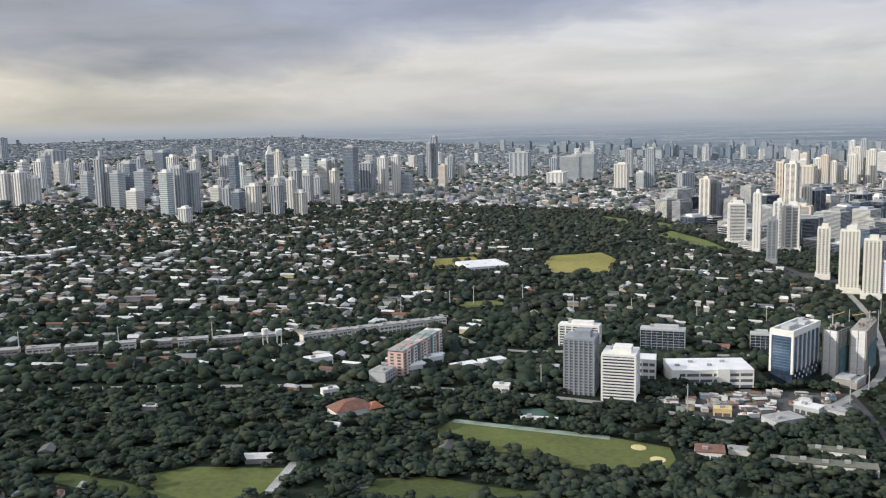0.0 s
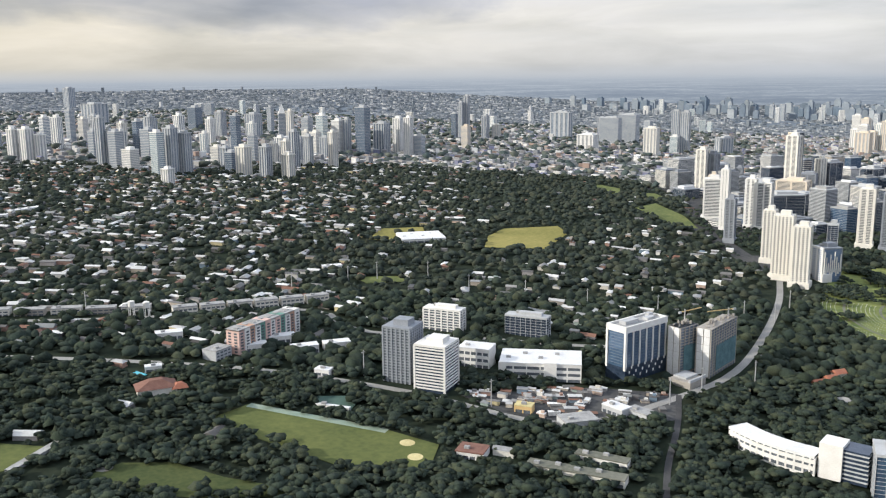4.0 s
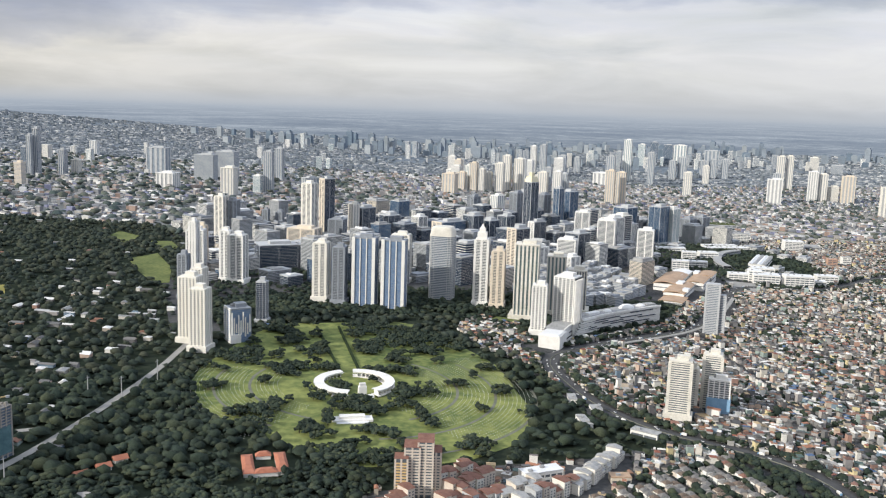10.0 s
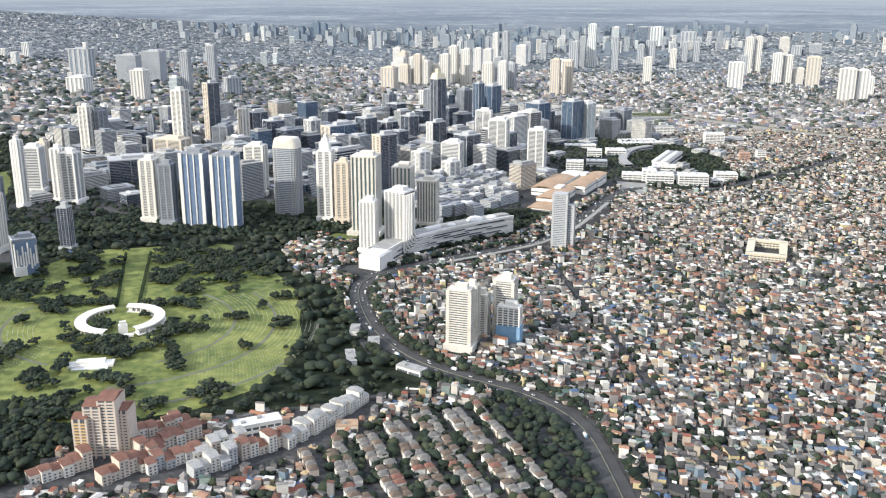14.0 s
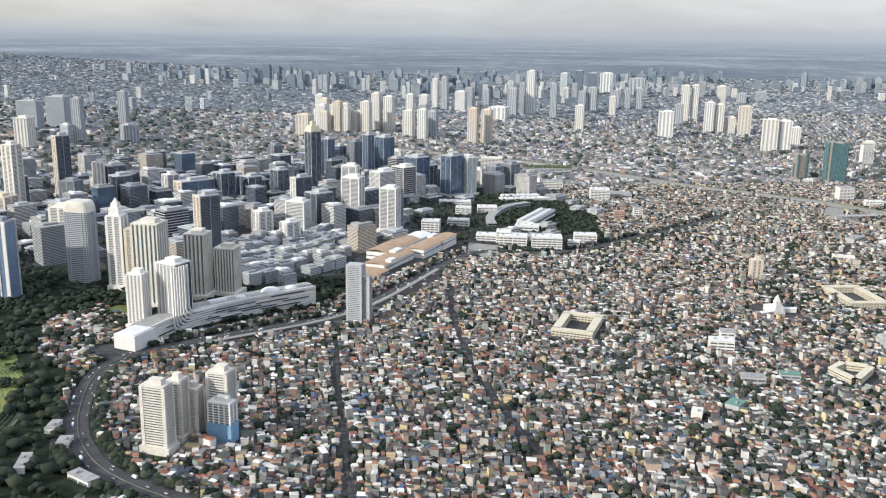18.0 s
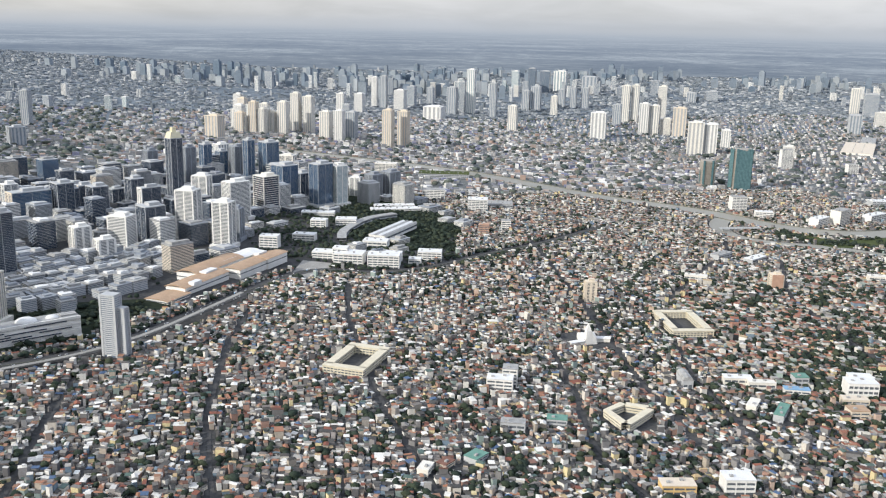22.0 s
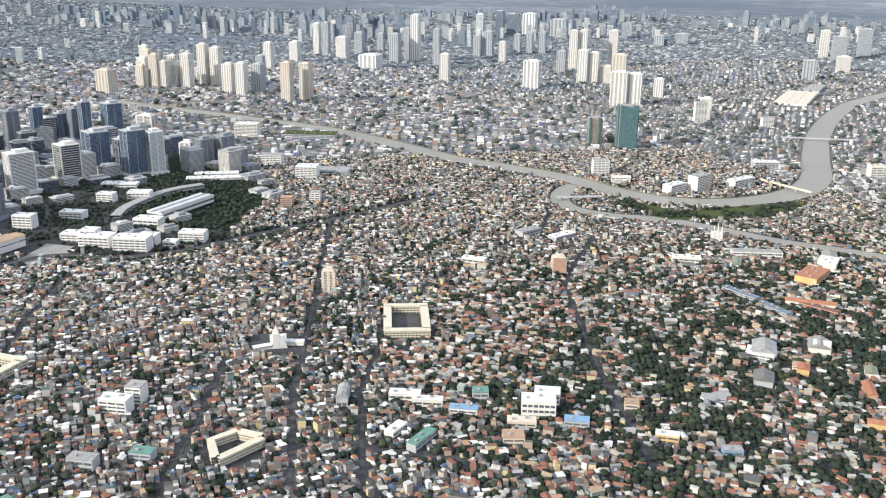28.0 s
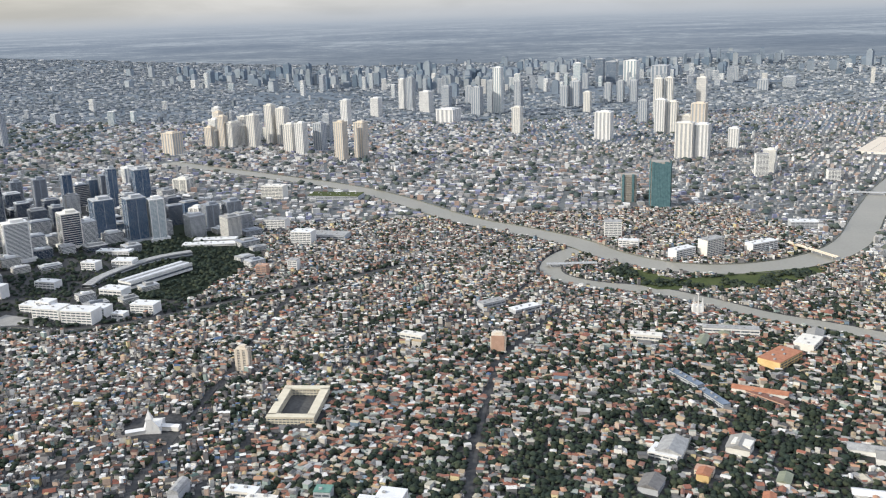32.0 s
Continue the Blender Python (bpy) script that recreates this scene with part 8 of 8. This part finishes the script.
for i in range(220):
    a, b = int(rng.integers(4)), int(rng.integers(7))
    ob = thing("suburb_house", float(x[i]), float(y[i]), math.degrees(t[i]) + 90 * int(rng.integers(2)), f"{('cream', 'tan', 'grey', 'blush')[a]} suburb house with a {SUB_ROOFS[b][1]} hip roof between trees", "house", "houses of the suburb")
    hw, hd, hh = float(rng.uniform(2.3, 4.4)), float(rng.uniform(2.0, 3.0)), float(rng.uniform(0.9, 1.6))
    part("wall", sub_wall[a], ob).scale = (hw, hd, hh)
    part("roof", sub_roof[b], ob, "", (0, 0, hh)).scale = (hw, hd, 0.9)
VX, VY, vw = np.concatenate([VX, x]), np.concatenate([VY, y]), np.concatenate([vw, np.full(len(x), 3.6)])
DISCS.append((-469, 341, 6.5))

# village woods
n = 27000
x, y = rng.uniform(-960, 60, n), rng.uniform(190, 1090, n)
ok = inside(x, y, GARDEN) & clear_of(x, y, 1.2) & ~inside(x, y, LAWN)
x, y = x[ok], y[ok]
cell = {}
for i, (p, q) in enumerate(zip(VX, VY)):
    cell.setdefault((int(p // 8), int(q // 8)), []).append(i)
free = np.ones(len(x), bool)
for i, (p, q) in enumerate(zip(x, y)):
    for a in (-1, 0, 1):
        for b in (-1, 0, 1):
            for j in cell.get((int(p // 8) + a, int(q // 8) + b), ()):
                if (VX[j] - p) ** 2 + (VY[j] + 1.0 - q - 2.2) ** 2 < (0.30 * vw[j] + 1.1) ** 2:
                    free[i] = False
x, y = x[free], y[free]
size = rng.uniform(3.2, 6.4, len(x))
near = (y < 470) & (x > -720)
ux, uy = rng.uniform(-720, -90, 9500), rng.uniform(225, 470, 9500)
ok = inside(ux, uy, GARDEN) & clear_of(ux, uy, 1.0) & ~inside(ux, uy, LAWN)
ux, uy = ux[ok], uy[ok]
room = np.ones(len(ux), bool)
for i, (p, q) in enumerate(zip(ux, uy)):
    for a in (-1, 0, 1):
        for b in (-1, 0, 1):
            for j in cell.get((int(p // 8) + a, int(q // 8) + b), ()):
                if (VX[j] - p) ** 2 + (VY[j] - q - 1.2) ** 2 < (0.32 * vw[j] + 1.0) ** 2:
                    room[i] = False
kx, ky = np.concatenate([x[near], ux[room]]), np.concatenate([y[near], uy[room]])
ks = np.concatenate([size[near] * 1.15, rng.uniform(2.6, 5.6, int(room.sum()))])
close = ky < 345
wood("meadow_woods", kx[close], ky[close], ks[close], CLUMPED, "dense dark tropical trees round the meadows")
wood("near_woods", kx[~close], ky[~close], ks[~close], COARSE, "dense dark tropical trees round the fields")
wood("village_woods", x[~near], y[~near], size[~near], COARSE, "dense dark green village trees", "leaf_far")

sx, sy = rng.uniform(-900, -122, 1900), rng.uniform(20, 190, 1900)
wood("southern_woods", sx, sy, rng.uniform(6, 11, 1900), TINY, "dark trees south of the meadows")

# lawn trees in loose clumps, belt round the cemetery
n = 6600
a, r = rng.uniform(0, 2 * math.pi, n), 132 * np.sqrt(rng.random(n))
x, y = CX + r * np.cos(a), CY + r * np.sin(a)
clump = np.array([noise.noise((p * 0.075, q * 0.075, 5.0)) for p, q in zip(x, y)])
deg = np.degrees(a) % 360
open_lawn = ((deg < 38) | (deg > 272) | ((deg > 150) & (deg < 205))) & (r > 34) & (r < 94)
avenue = (np.abs(x - (-64 + (y - 462) * 0.09)) < 8.5) & (y > 458)
heart = (r < 13) & (r > 6) & (np.abs(np.cos(a)) > 0.5)
ok = inside(x, y, LAWN) & (clear_of(x, y, 0.5) | heart) & ~avenue
edge = (r > 92) & (deg > 205) & (deg < 265) | (r > 75) & (deg > 38) & (deg < 70) | (r < 40) & (deg > 235) & (deg < 300)
ok &= np.where(edge, clump > -0.25, np.where(open_lawn, clump > 0.34, clump > 0.04)) & ((r > 24) | heart)
x, y = x[ok], y[ok]
lawn_x, lawn_y = x[:200], y[:200]
wood("cemetery_trees", x[200:], y[200:], rng.uniform(3.4, 6.2, len(x) - 200) * 1.1, RICH, "spreading rain trees in clumps on the cemetery lawn")


def leafy_tree(seed):
    """Trunk, limbs and a crown of many uneven clumps."""
    rg = random.Random(seed)
    wood_ = Shape()
    ring = [(0.22 * math.cos(k * 1.0472), 0.22 * math.sin(k * 1.0472)) for k in range(6)]
    wood_.prism(ring, 0, 1.9, 0, 0.6)
    crown = Shape()
    for k in range(9):
        a, rr = k * 2.4 + rg.random(), 0.3 + 1.75 * rg.random()
        cx, cy, cz, s = rr * math.cos(a), rr * math.sin(a), 2.2 + 0.9 * rg.random() - 0.22 * rr, 1.3 + 0.8 * rg.random()
        v, f = FINE[k % 5]
        n0 = len(crown.v)
        crown.v += [(cx + p[0] * s, cy + p[1] * s, cz + p[2] * s * 0.75) for p in v]
        crown.f += [tuple(n0 + i for i in q) for q in f]
        crown.m += [0] * len(f)
        wood_.prism([(0.07, 0), (0, 0.07), (-0.07, 0), (0, -0.07)], 1.2, 1.6)
        n1 = len(wood_.v)
        wood_.v += [(0.07, 0, 1.5), (-0.07, 0.05, 1.5), (0, -0.07, 1.5), (cx, cy, cz)]
        wood_.f += [(n1, n1 + 1, n1 + 3), (n1 + 1, n1 + 2, n1 + 3), (n1 + 2, n1, n1 + 3)]
        wood_.m += [0] * 3
    return wood_.mesh("trunk", "bark"), crown.mesh("crown", "leaf")


KINDS = [leafy_tree(i) for i in range(5)]
for i, (p, q) in enumerate(zip(lawn_x, lawn_y)):
    trunk, crown = KINDS[i % 5]
    ob = thing("rain_tree", float(p), float(q), float(rng.uniform(0, 360)), "broad-crowned dark green tree standing on the cemetery lawn", "tree", "trees on the lawn")
    k = float(rng.uniform(0.75, 1.35))
    ob.scale = (k, k, k * 0.95)
    part("trunk", trunk, ob)
    part("crown", crown, ob)

# trees of the towns, the river banks and the district park
bank_x, bank_y = [], []
for line, w in ((RIVER, 22), (BRANCH, 14), (HIGHWAY, 8.4)):
    for (x0, y0), (x1, y1) in zip(line, line[1:]):
        for k in range(16 if w < 9 else 3):
            u, s = rng.random(), rng.choice([-1, 1])
            L = math.hypot(x1 - x0, y1 - y0)
            off = w - 1.8 * (w < 9) + 5 * rng.random()
            bank_x.append(x0 + (x1 - x0) * u - s * (y1 - y0) / L * off)
            bank_y.append(y0 + (y1 - y0) * u + s * (x1 - x0) / L * off)
gx, gy = rng.uniform(420, 640, 700), rng.uniform(740, 960, 700)
m = inside(gx, gy, PARKY)
ix, iy = rng.uniform(880, 1100, 500), rng.uniform(600, 720, 500)
m2 = inside(ix, iy, [(900, 690), (930, 720), (1010, 700), (1120, 715), (1040, 640), (985, 590), (940, 640)]) & (rng.random(500) < 0.6)
rx, ry = rng.uniform(-150, 620, 7500), rng.uniform(490, 1190, 7500)
m3 = inside(rx, ry, BGC) & ((rng.random(7500) < 0.3) | (ry < 690 - 0.2 * np.abs(rx - 40)))
fx, fy = rng.uniform(-150, 230, 3600), rng.uniform(535, 690, 3600)
m4 = inside(fx, fy, BGC) & (fy < 680 - 0.3 * np.abs(fx - 20))
hx, hy = rng.uniform(-150, 20, 1500), rng.uniform(590, 790, 1500)
m5 = inside(hx, hy, BGC)
lx, ly = rng.uniform(335, 575, 2400), rng.uniform(670, 960, 2400)
m6 = inside(lx, ly, BGC)
x = np.concatenate([tx, np.array(bank_x), gx[m], ix[m2], rx[m3], fx[m4], hx[m5], lx[m6]])
y = np.concatenate([ty, np.array(bank_y), gy[m], iy[m2], ry[m3], fy[m4], hy[m5], ly[m6]])
ok = clear_of(x, y, 0.8)
x, y = x[ok], y[ok]
jx, jy = rng.uniform(860, 1080, 2600), rng.uniform(650, 765, 2600)
fringe = np.array([noise.noise((p * 0.05, q * 0.05, 2.0)) for p, q in zip(jx, jy)]) > -0.05
ok = inside(jx, jy, ISLAND) & fringe & clear_of(jx, jy, 0.5, False)
x, y = np.concatenate([x, jx[ok]]), np.concatenate([y, jy[ok]])
wood("town_trees", x, y, rng.uniform(2.6, 5.0, len(x)), COARSE, "small dark trees between town houses and along the river")
ftx, fty = ftx[::2], fty[::2]
wood("outer_trees", ftx, fty, rng.uniform(6, 12, len(ftx)), TINY, "clumps of haze-paled trees in the outer town", "leaf_outer")

# ---- vehicles on the highway ----
car = thing("car", 0, 0, 0, "small pale car on the highway", "car", "traffic on the highway")
part("body", Shape().block(0, 0, 0.15, 1.5, 0.62, 0.28).mesh("body", "roofwhite"), car)
part("cabin", Shape().block(-0.1, 0, 0.43, 0.8, 0.56, 0.2).mesh("cabin", "glass"), car)
for sx in (-0.45, 0.45):
    part("wheel", Shape().block(sx, 0, 0, 0.28, 0.66, 0.28).mesh("wheel", "darkglass"), car)
truck = thing("truck", 0, 0, 0, "white box truck on the highway", "truck", "traffic on the highway")
part("cargo_box", Shape().block(-0.3, 0, 0.3, 2.4, 0.85, 1.1).mesh("cargo_box", "white"), truck)
part("cab", Shape().block(1.2, 0, 0.2, 0.6, 0.8, 0.8).mesh("cab", "bluepaint"), truck)
for sx in (-1.1, 0.9):
    part("wheel", Shape().block(sx, 0, 0, 0.36, 0.9, 0.36).mesh("wheel", "darkglass"), truck)
spots = []
for (x0, y0), (x1, y1) in zip(HIGHWAY, HIGHWAY[1:]):
    L = math.hypot(x1 - x0, y1 - y0)
    for k in range(int(L / 2.6)):
        if rng.random() < 0.6:
            u = (k + rng.random()) / max(1, int(L / 2.6))
            lane = float(rng.choice([-3.8, -1.9, 1.9, 3.8]))
            spots.append((x0 + (x1 - x0) * u - (y1 - y0) / L * lane, y0 + (y1 - y0) * u + (x1 - x0) / L * lane, math.degrees(math.atan2(y1 - y0, x1 - x0)) + 180 * (lane > 0)))
spots = [s for s in spots if s[1] > 275]
for i, (x, y, a) in enumerate(spots[:130]):
    src = truck if i % 6 == 0 else car
    m = pose(x, y, 0.22, 0, 0, a)
    if i == 0:
        truck.matrix_basis = m
    elif i == 1:
        car.matrix_basis = m
    else:
        copy_thing(src, m)

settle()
